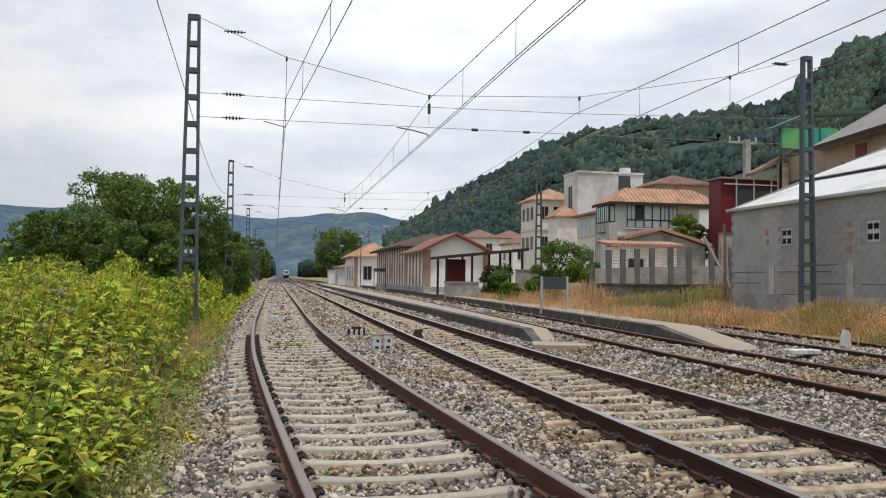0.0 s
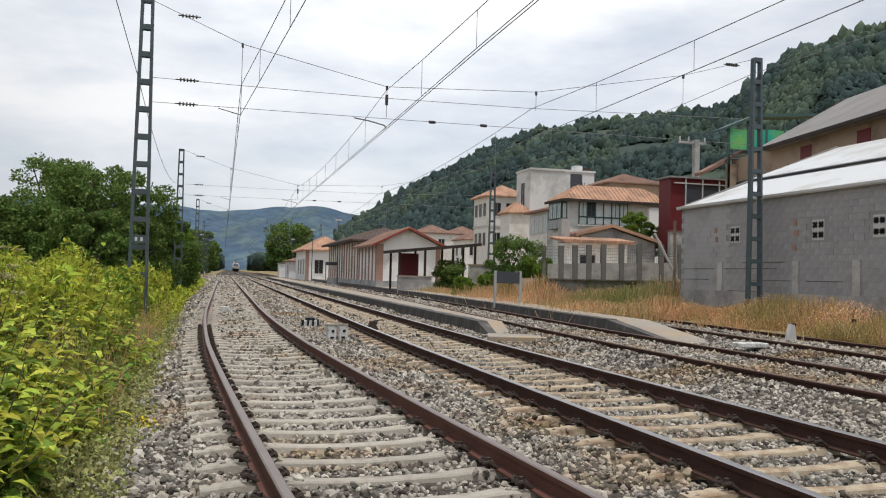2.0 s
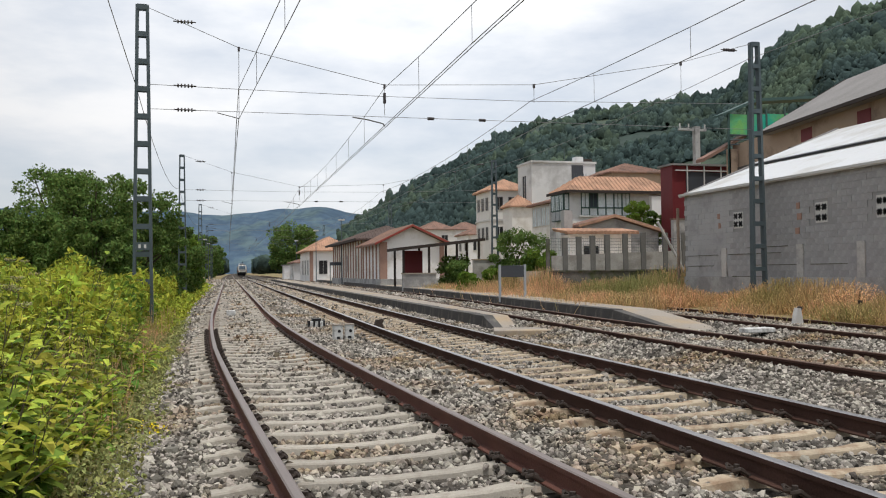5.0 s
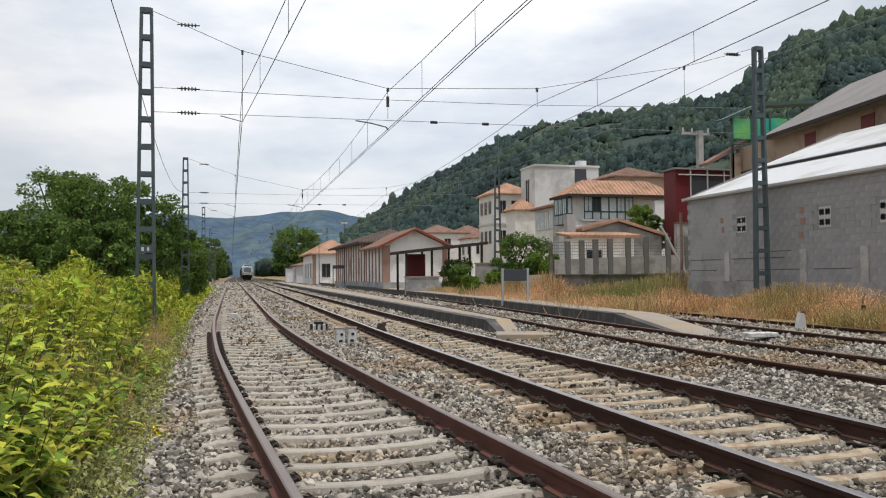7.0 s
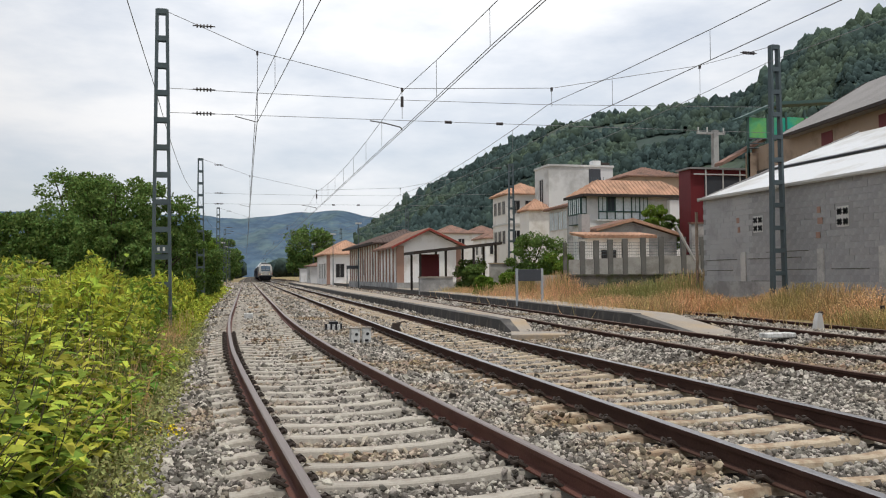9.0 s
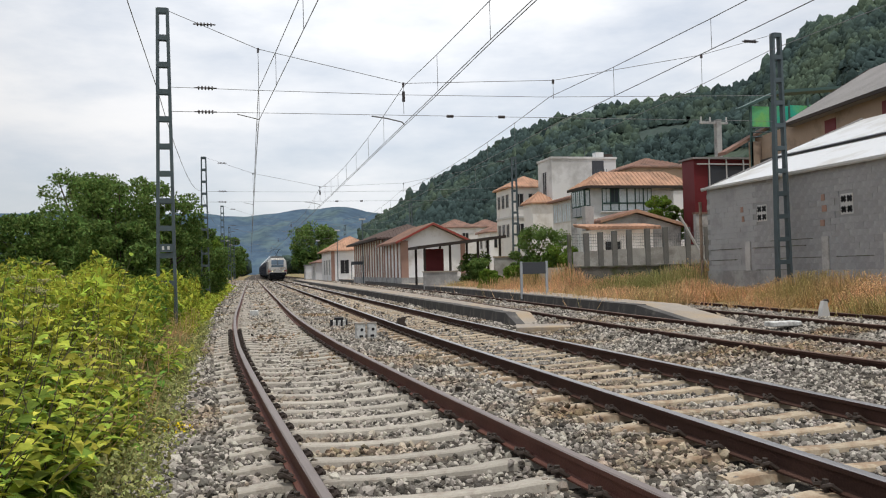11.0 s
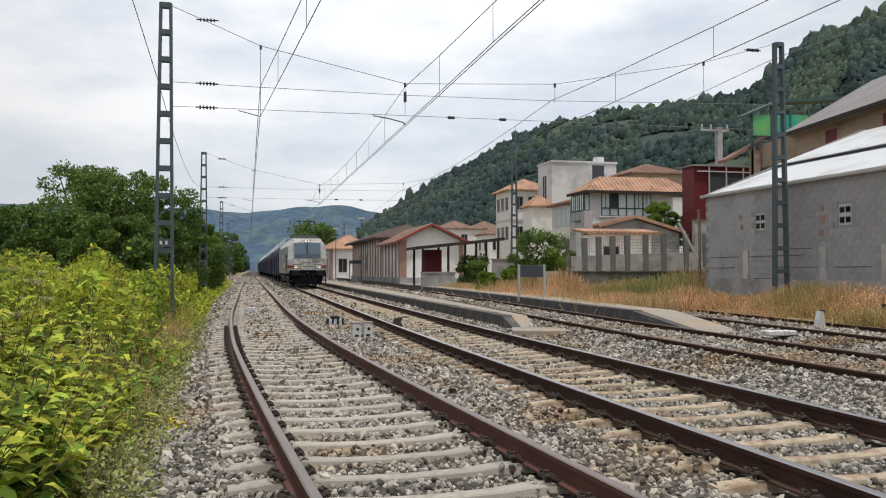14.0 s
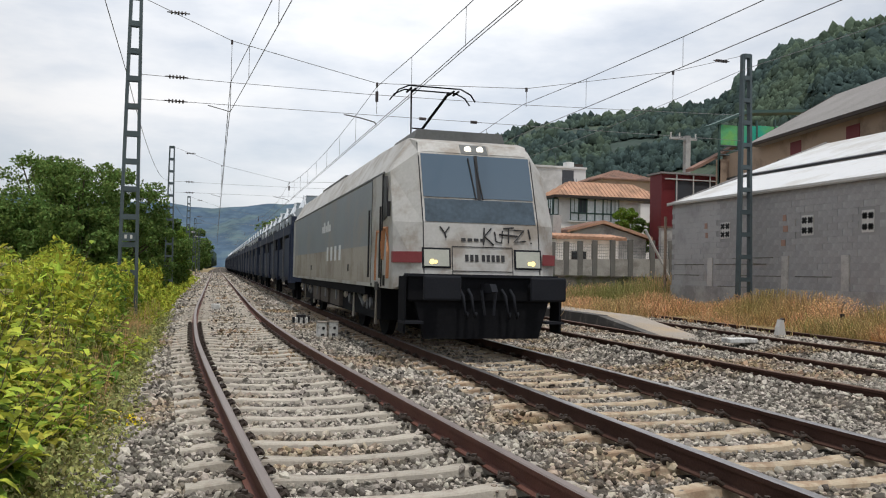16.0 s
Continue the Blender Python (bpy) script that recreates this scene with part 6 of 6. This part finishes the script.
# ---- the train ----
FRONT = [(1.05, 0.0, 1.22), (1.0, 0.14, 2.08), (1.0, 0.595, 3.29), (0.98, 0.78, 3.5)]
SHOULDER = [(1.42, 0.42, 0.98), (1.42, 0.52, 2.1), (1.40, 0.92, 2.98), (1.02, 1.25, 3.62)]
LONG = [(1.42, 0.98), (1.42, 2.1), (1.42, 3.0), (1.04, 3.66)]
LOCO_L = 18.6


def front_y(z):
    return float(np.interp(z, [p[2] for p in FRONT], [p[1] for p in FRONT]))


def on_front(pts, off, thick=0.02):
    """A plate that follows the sloping front: outline in x and z."""
    bm = bmesh.new()
    a = [bm.verts.new((x, front_y(z) - off, z)) for x, z in pts]
    b = [bm.verts.new((x, front_y(z) - off + thick + 0.03, z)) for x, z in pts]
    bm.faces.new(a), bm.faces.new(b[::-1])
    for i in range(len(pts)):
        j = (i + 1) % len(pts)
        bm.faces.new((a[i], b[i], b[j], a[j]))
    return bm


# the front's own small lines
def stroke(bm, pts, off, r=0.012):
    q = [(x, front_y(z) - off, z) for x, z in pts]
    for a, b in zip(q, q[1:]):
        rod(a, b, r, bm, 4)
    return bm


def locomotive():
    t = thing("locomotive", "dirty silver-grey electric locomotive with graffiti on the front", "locomotive")
    bm = bmesh.new()
    rings = []
    for sta in (FRONT, SHOULDER, [(w, 3.4, z) for w, z in LONG], [(w, LOCO_L - 0.6, z) for w, z in LONG], [(w * 0.85, LOCO_L, z * 0.98) for w, z in LONG]):
        rings.append([bm.verts.new((-w, y, z)) for w, y, z in sta] + [bm.verts.new((w, y, z)) for w, y, z in reversed(sta)])
    for a, b in zip(rings, rings[1:]):
        for i in range(7):
            bm.faces.new((a[i], b[i], b[i + 1], a[i + 1]))
    for i in range(3):
        bm.faces.new((rings[0][i], rings[0][i + 1], rings[0][6 - i], rings[0][7 - i]))
        bm.faces.new((rings[-1][i], rings[-1][7 - i], rings[-1][6 - i], rings[-1][i + 1]))
    for a, b in zip(rings, rings[1:]):
        bm.faces.new((a[0], a[7], b[7], b[0]))
    part("body", bm, SILVER, t, bevel=0.03)
    for s in (-1, 1):
        sx = s * 1.424
        part("side_panel", box(sx - 0.006, 2.42, 1.75, sx + 0.006, 17.2, 2.95), LOCOGREY, t, "faded blue-grey side band")
        part("side_panel", box(sx - 0.006, 2.42, 1.05, sx + 0.006, 17.2, 1.75), DIRTY, t, "dirty beige lower side")
        part("cant_rail", box(sx - 0.012, 1.3, 2.97, sx + 0.012, 17.6, 3.01), LOCOROOF, t)
        # unreadable lettering stays as plain bars
        for i in range(5):
            part("letter_bar", box(sx - 0.012, 8.0 + i * 0.34, 2.25, sx + 0.012, 8.26 + i * 0.34, 2.42 + (0.1 if i % 2 else 0)), LETTER, t)
        for i in range(4):
            part("letter_bar", box(sx - 0.012, 6.2 + i * 0.7, 1.5, sx + 0.012, 6.5 + i * 0.7, 1.85), LETTER, t)
        d = part("cab_door", box(sx - 0.014, 1.4, 1.05, sx + 0.014, 2.3, 2.97), SILVER, t, "cab door with dark seams")
        for y in (1.37, 2.3):
            part("door_seam", box(sx - 0.016, y, 1.0, sx + 0.016, y + 0.03, 2.98), DARK, d)
        part("door_step", box(sx - 0.02, 1.6, 0.93, sx + 0.02, 1.9, 1.08), DARK, d)
        part("cab_window", prism([(0.98, 2.2), (1.24, 2.15), (1.27, 2.9), (1.10, 2.92), (1.0, 2.7)], 0, sx - 0.016, sx + 0.016), DARK, t, "dark cab side window", bevel=0.006)
        part("handrail", rod((sx + s * 0.05, 2.40, 1.15), (sx + s * 0.05, 2.40, 2.4), 0.018, None, 6), DARK, t)
        part("handrail", rod((sx + s * 0.05, 1.33, 1.15), (sx + s * 0.05, 1.33, 2.4), 0.018, None, 6), DARK, t)
        for y, z0, z1 in ((5.0, 1.25, 1.4), (12.0, 1.25, 1.4), (1.1, 1.02, 1.2)):
            part("socket", box(sx - 0.02, y, z0, sx + 0.02, y + 0.1, z1), DARK, t)
        # graffiti loop by the door
        loop = [(0.82, 1.15), (0.80, 1.6), (0.92, 2.0), (1.15, 2.02), (1.25, 1.5), (1.35, 1.95), (1.75, 1.98), (1.85, 1.4), (1.82, 1.1)]
        bm = sweep([(sx + s * 0.0, a, b) for a, b in loop], 0.045)
        part("graffiti", bm, ORANGE, t, "orange sprayed graffiti loop")
        # roof edge boxes
        part("roof_fairing", prism([(s * 1.36, 3.02), (s * 1.04, 3.62), (s * 0.9, 3.7), (s * 0.9, 3.0)], 1, 3.8, 6.2), LOCOROOF, t, "dark roof grille")
        part("roof_fairing", prism([(s * 1.36, 3.02), (s * 1.04, 3.62), (s * 0.9, 3.72), (s * 0.9, 3.0)], 1, 8.0, 9.0), LOCOROOF, t, "dark roof grille")
        # underframe
        part("sill", box(sx - s * 0.12 - 0.06, 3.3, 0.80, sx - s * 0.12 + 0.06, 15.5, 1.0), LOCODARK, t)
        for y0 in (3.0, 13.0):
            b = part("bogie_frame", prism([(y0, 0.45), (y0 + 3.4, 0.45), (y0 + 3.1, 0.85), (y0 + 2.2, 0.65), (y0 + 1.2, 0.65), (y0 + 0.3, 0.85)], 0, s * 1.05 - 0.06, s * 1.05 + 0.06), BOGIE, t)
            for y in (y0 + 0.4, y0 + 3.0):
                w = part("wheel", rod((s * 0.8, y, 0.625), (s * 0.94, y, 0.625), 0.62, None, 28), LOCODARK, b)
                part("axle_box", box(s * 1.1 - 0.1, y - 0.18, 0.5, s * 1.1 + 0.1, y + 0.18, 0.8), BOGIE, b)
                part("axle_cap", rod((s * 1.2, y, 0.64), (s * 1.24, y, 0.64), 0.11, None, 12), WAGONPOST, b)
                part("sand_pipe", rod((s * 1.22, y - 0.55, 0.25), (s * 1.2, y - 0.5, 0.95), 0.03, None, 6), DIRTY, b)
                part("brake_cylinder", rod((s * 1.15, y + 0.45, 0.75), (s * 1.15, y + 0.8, 0.7), 0.1, None, 10), DIRTY, b)
            part("damper", rod((s * 1.2, y0 + 1.2, 0.55), (s * 1.2, y0 + 2.2, 0.9), 0.05, None, 8), WAGONPOST, b)
            part("spring", rod((s * 1.12, y0 + 0.9, 0.5), (s * 1.12, y0 + 0.9, 0.98), 0.11, None, 10), WAGONPOST, b)
        for y in (7.2, 9.2, 11.0):
            part("equipment_box", box(s * 0.9, y, 0.4, s * 1.3, y + 1.5, 0.98), BOGIE, t, bevel=0.02)
            part("box_latch", box(s * 1.3 - 0.02, y + 0.3, 0.55, s * 1.3 + 0.02, y + 0.5, 0.85), WAGONPOST, t)
        # front lamps and buffers
        x0, x1_ = (s * 0.58, s * 1.0) if s > 0 else (s * 1.0, s * 0.58)
        part("lamp_housing", on_front([(x0 - 0.03, 1.34), (x1_ + 0.03, 1.34), (x1_ + 0.03, 1.67), (x0 - 0.03, 1.67)], 0.012), BUFFER, t)
        h = part("headlight", on_front([(x0, 1.37), (x1_, 1.37), (x1_, 1.64), (x0, 1.64)], 0.03), LENS, t, "clouded headlight cluster")
        for dx, rr in ((0.0, 0.042), (-s * 0.06, 0.03)):
            part("headlight_lens", rod((s * 0.87 + dx, front_y(1.5) - 0.05, 1.5 - (0.06 if rr < 0.05 else 0)), (s * 0.87 + dx, front_y(1.5) - 0.02, 1.5 - (0.06 if rr < 0.05 else 0)), rr, None, 14), LAMPWARM, h, "lit headlight")
        part("roof_light", rod((s * 0.11, front_y(3.39) - 0.04, 3.39), (s * 0.11, front_y(3.39) + 0.03, 3.39), 0.058, None, 18), LAMPON, t, "lit roof headlight")
        part("roof_panel", on_front([(s * 0.26, 3.31), (s * 0.92, 3.31), (s * 0.92, 3.47), (s * 0.26, 3.47)], 0.012), SILVER, t)
        part("windscreen", on_front([(s * 0.03, 2.52), (s * 0.965, 2.52), (s * 0.965, 3.27), (s * 0.03, 3.27)], 0.014), SCREEN, t, "dark tinted windscreen")
        part("wiper", rod((s * 0.06, front_y(2.5) - 0.03, 2.5), (s * 0.06 - 0.08, front_y(3.22) - 0.03, 3.22), 0.012, None, 5), DARK, t)
        part("corner_red", prism([(s * 1.04, -0.0, ), (s * 1.43, 0.40), (s * 1.43, 0.55), (s * 1.05, 0.03)], 2, 1.42, 1.60), REDPAINT, t, "faded red corner stripe")
        bf = part("buffer", rod((s * 0.875, -0.62, 1.03), (s * 0.875, 0.3, 1.03), 0.12, None, 14), LOCODARK, t)
        part("buffer_head", box(s * 0.875 - 0.30, -0.70, 0.84, s * 0.875 + 0.30, -0.62, 1.22), BUFFER, bf, bevel=0.03)
        part("step", box(s * 1.2 - 0.16, -0.2, 0.45, s * 1.2 + 0.16, 0.2, 0.49), BUFFER, t)
        part("step_bracket", box(s * 1.33 - 0.02, -0.1, 0.3, s * 1.33 + 0.02, 0.3, 1.2), LOCODARK, t)
        part("mirror", box(s * 1.45 - 0.03, 0.75, 2.2, s * 1.45 + 0.03, 0.85, 2.45), DARK, t)
    part("screen_panel", on_front([(-0.96, 2.1), (0.96, 2.1), (0.955, 2.49), (-0.955, 2.49)], 0.013), SCREENLOW, t, "dark panel under the windscreen")
    part("screen_pillar", on_front([(-0.03, 2.49), (0.03, 2.49), (0.03, 3.28), (-0.03, 3.28)], 0.022), DARK, t)
    part("roof_light_panel", on_front([(-0.24, 3.30), (0.24, 3.30), (0.24, 3.48), (-0.24, 3.48)], 0.010), LOCOROOF, t, "dark roof light panel")
    bm = bmesh.new()
    for z in (1.30, 1.70):
        stroke(bm, [(-0.52, z), (0.52, z)], 0.008, 0.006)
    for x in (-0.52, 0.52):
        stroke(bm, [(x, 1.24), (x, 1.70)], 0.008, 0.006)
    for x in (-1.0, 1.0):
        stroke(bm, [(x, 1.26), (x, 2.08), (x, 3.2), (x * 0.985, 3.48)], 0.004, 0.009)
    part("panel_seam", bm, DARK, t)
    # running number and marks: plain bars; graffiti as loose strokes
    for i in range(8):
        x = -0.30 + i * 0.085 + (0.03 if i > 2 else 0)
        part("number_bar", on_front([(x, 1.46), (x + 0.055, 1.46), (x + 0.055, 1.57), (x, 1.57)], 0.012, 0.0), INK, t)
    for i in range(4):
        x = -0.36 + i * 0.11
        part("mark_bar", on_front([(x, 1.79), (x + 0.075, 1.79), (x + 0.075, 1.84), (x, 1.84)], 0.012, 0.0), INK, t)
    for pts in ([(0.02, 1.74), (0.04, 2.02)], [(0.16, 2.02), (0.04, 1.88), (0.2, 1.74)], [(0.22, 1.96), (0.24, 1.8), (0.34, 1.78), (0.36, 1.98)], [(0.38, 2.02), (0.56, 2.04)], [(0.47, 2.04), (0.46, 1.78)], [(0.56, 2.0), (0.74, 2.0), (0.56, 1.8), (0.76, 1.82)], [(0.82, 2.02), (0.85, 1.86)], [(0.86, 1.8), (0.865, 1.78)], [(-0.72, 2.02), (-0.64, 1.92), (-0.56, 2.02)], [(-0.64, 1.92), (-0.62, 1.84)], [(0.3, 1.92), (0.62, 1.9)]):
        q = [(x, front_y(z) - 0.014, z) for x, z in pts]
        part("graffiti_stroke", sweep(q, 0.013), INK, t, "black sprayed stroke")
    # nose, plough and coupling
    part("buffer_beam", box(-1.28, -0.06, 0.80, 1.28, 0.45, 1.24), LOCODARK, t, bevel=0.03)
    part("front_ledge", box(-1.27, -0.12, 1.2, 1.27, 0.3, 1.245), BUFFER, t)
    part("plough", prism([(-1.15, 0.8), (1.15, 0.8), (0.98, 0.2), (-0.98, 0.2)], 1, -0.02, 0.1), LOCODARK, t, bevel=0.02)
    part("coupler_hook", prism([(-0.62, 0.98), (-0.5, 1.1), (0.1, 1.1), (0.1, 0.95), (-0.4, 0.95)], 0, -0.05, 0.05, None), BUFFER, t)
    for x in (-0.42, -0.28, 0.3, 0.44):
        tube("brake_hose", [(x, -0.08, 1.0), (x + 0.02, -0.22, 0.9), (x + 0.04, -0.26, 0.66), (x + 0.09, -0.2, 0.56), (x + 0.14, -0.1, 0.62)], 0.026, BUFFER, t)
    for x in (-0.12, 0.12):
        part("coupling_link", rod((x, -0.3, 1.0), (x * 0.6, -0.34, 0.6), 0.025, None, 6), BUFFER, t)
    part("belly", box(-1.2, 2.5, 0.35, 1.2, 15.8, 0.98), LOCODARK, t)
    # roof gear
    part("roof_deck", box(-0.8, 1.6, 3.6, 0.8, 17.8, 3.74), LOCOROOF, t)
    part("roof_cover", prism([(-0.9, 3.55), (0.9, 3.55), (0.8, 3.84), (-0.8, 3.84)], 1, 1.5, 3.4), LOCOROOF, t, "dark grey roof cover")
    part("roof_cover", box(-0.7, 10.5, 3.7, 0.7, 15.5, 3.98), LOCOROOF, t)
    p = part("pantograph", box(-0.65, 3.3, 3.86, 0.65, 5.4, 3.92), LOCOROOF, t, "raised single-arm pantograph with a wide collector head")
    for x in (-0.5, 0.5):
        for y in (3.4, 5.2):
            part("stand_insulator", rod((x, y, 3.7), (x, y, 3.9), 0.06, None, 8), BRICK, p)
    part("lower_arm", rod((0.0, 3.7, 3.95), (0.0, 5.15, 4.32), 0.045, None, 8), LOCODARK, p)
    part("upper_arm", rod((-0.07, 5.15, 4.32), (-0.44, 3.6, 5.0), 0.020, None, 6), LOCODARK, p)
    part("upper_arm", rod((0.07, 5.15, 4.32), (0.36, 3.6, 5.0), 0.030, None, 6), LOCODARK, p)
    part("arm_brace", rod((-0.12, 4.9, 4.45), (0.12, 4.9, 4.45), 0.016, None, 6), LOCODARK, p)
    for y in (3.35, 3.75):
        tube("collector_head", [(-0.86, y, 4.80), (-0.76, y, 4.94), (-0.55, y, 5.04), (0.55, y, 5.04), (0.76, y, 4.94), (0.86, y, 4.80)], 0.016, LOCODARK, p)
    for x in (-0.5, -0.4, 0.4, 0.5):
        part("head_link", rod((x, 3.35, 4.99), (x, 3.75, 4.99), 0.022, None, 6), LOCODARK, p)
    return t


def wagon():
    t = thing("car_wagon", "two-deck navy blue car-carrying rail wagon", "rail wagon", group="car wagons")
    L = 25.6
    part("underframe", box(-1.25, 0.4, 0.75, 1.25, L - 0.4, 1.0), WAGON, t)
    part("upper_deck", box(-1.38, 0.2, 2.72, 1.38, L - 0.2, 2.86), WAGON, t)
    for s in (-1, 1):
        part("deck_edge", box(s * 1.40 - 0.03, 0.2, 2.62, s * 1.40 + 0.03, L - 0.2, 2.98), WAGON, t)
        for i in range(9):
            y = 0.5 + i * (L - 1.0) / 8
            part("post", box(s * 1.38 - 0.06, y - 0.11, 0.7, s * 1.38 + 0.06, y + 0.11, 2.95), WAGONPOST if i % 2 else WAGON, t, "grey steel post" if i % 2 else "navy steel post")
            if i < 8:
                y2 = y + (L - 1.0) / 8
                part("side_panel", box(s * 1.36 - 0.015, y + 0.12, 0.9, s * 1.36 + 0.015, y2 - 0.12, 2.1 + 0.4 * (i % 3 == 0)), WAGON, t, "perforated navy side panel")
                part("top_rail", rod((s * 1.38, y, 3.35), (s * 1.38, y2, 3.35), 0.02, None, 5), WAGONPOST, t)
                part("rail_post", rod((s * 1.38, y, 2.95), (s * 1.38, y, 3.35), 0.02, None, 5), WAGONPOST, t)
        for y in (2.0, 3.8, L / 2 - 0.9, L / 2 + 0.9, L - 3.8, L - 2.0):
            part("wheel", rod((s * 0.8, y, 0.42), (s * 0.94, y, 0.42), 0.42, None, 20), LOCODARK, t)
        for y in (2.9, L / 2, L - 2.9):
            part("bogie_frame", box(s * 1.05 - 0.05, y - 1.5, 0.4, s * 1.05 + 0.05, y + 1.5, 0.7), LOCODARK, t)
    for y in (0.2, L - 0.3):
        part("end_frame", box(-1.38, y, 0.7, -1.2, y + 0.1, 3.3), WAGON, t)
        part("end_frame", box(1.2, y, 0.7, 1.38, y + 0.1, 3.3), WAGON, t)
        part("end_brace", box(-1.3, y, 1.9, 1.3, y + 0.08, 2.0), WAGON, t)
    return t, L


def car():
    """A small hatchback, nose towards -y, standing on its wheels at z = 0."""
    t = thing("car", "new white hatchback car loaded on the wagon", "car", group="loaded cars")
    w = 0.86
    side = [(0.0, 0.35), (0.05, 0.62), (0.25, 0.74), (1.15, 0.92), (3.75, 0.98), (4.0, 0.85), (4.05, 0.4), (3.9, 0.24), (0.15, 0.22)]
    part("body", prism(side, 0, -w, w), CARPAINT, t, bevel=0.06, smooth=False)
    cabin = bmesh.new()
    lo = [(-0.80, 1.05, 0.92), (0.80, 1.05, 0.92), (0.80, 3.85, 0.97), (-0.80, 3.85, 0.97)]
    hi = [(-0.62, 1.85, 1.44), (0.62, 1.85, 1.44), (0.60, 3.4, 1.44), (-0.60, 3.4, 1.44)]
    a, b = [cabin.verts.new(p) for p in lo], [cabin.verts.new(p) for p in hi]
    for i in range(4):
        cabin.faces.new((a[i], a[(i + 1) % 4], b[(i + 1) % 4], b[i]))
    cabin.faces.new(b)
    part("windows", cabin, GLASS, t, "dark car glass")
    part("roof", box(-0.63, 1.82, 1.425, 0.63, 3.45, 1.475), CARPAINT, t, bevel=0.02)
    for s in (-1, 1):
        for y in (0.8, 3.25):
            part("wheel", rod((s * 0.70, y, 0.31), (s * 0.89, y, 0.31), 0.31, None, 18), TYRE, t)
        part("headlight", box(s * 0.6 - 0.15, 0.02, 0.58, s * 0.6 + 0.15, 0.2, 0.70), LENS, t)
        part("pillar", prism([(1.0, 0.93), (1.1, 0.93), (1.92, 1.46), (1.82, 1.46)], 0, s * 0.72 - 0.03, s * 0.72 + 0.03), CARPAINT, t)
    return t


loco = locomotive()
MOVERS = [(loco, 0.0, 0.0, 0.0)]
w0, WL = wagon()
c0 = car()
for k in range(9):
    d = LOCO_L + 0.9 + k * (WL + 0.4)
    w = w0 if k == 0 else copy_thing(w0, pose(0, 0, 0))
    MOVERS.append((w, d, 0.0, 0.0))
    for j in range(6):
        if k == 0 and j == 0:
            c = c0
        else:
            c = copy_thing(c0, pose(0, 0, 0))
        MOVERS.append((c, d + 0.5 + j * 4.18, 2.862, 0.0))


def motions():
    """The train rolls in along the main track at a steady pace."""
    for ob, back, up, side in MOVERS:
        rows = []
        for i in range(17):
            y = 12.9 + 24.3 * (16 - i) + back
            s = math.degrees(math.atan((x2(y + 9) - x2(y)) / 9))
            rows.append((float(i), pose(x2(y) + side, y, grade(y) + up, math.degrees(math.atan(grade(y + 9) - grade(y)) / 9), 0, -s)))
        walk(ob, rows)


motions()
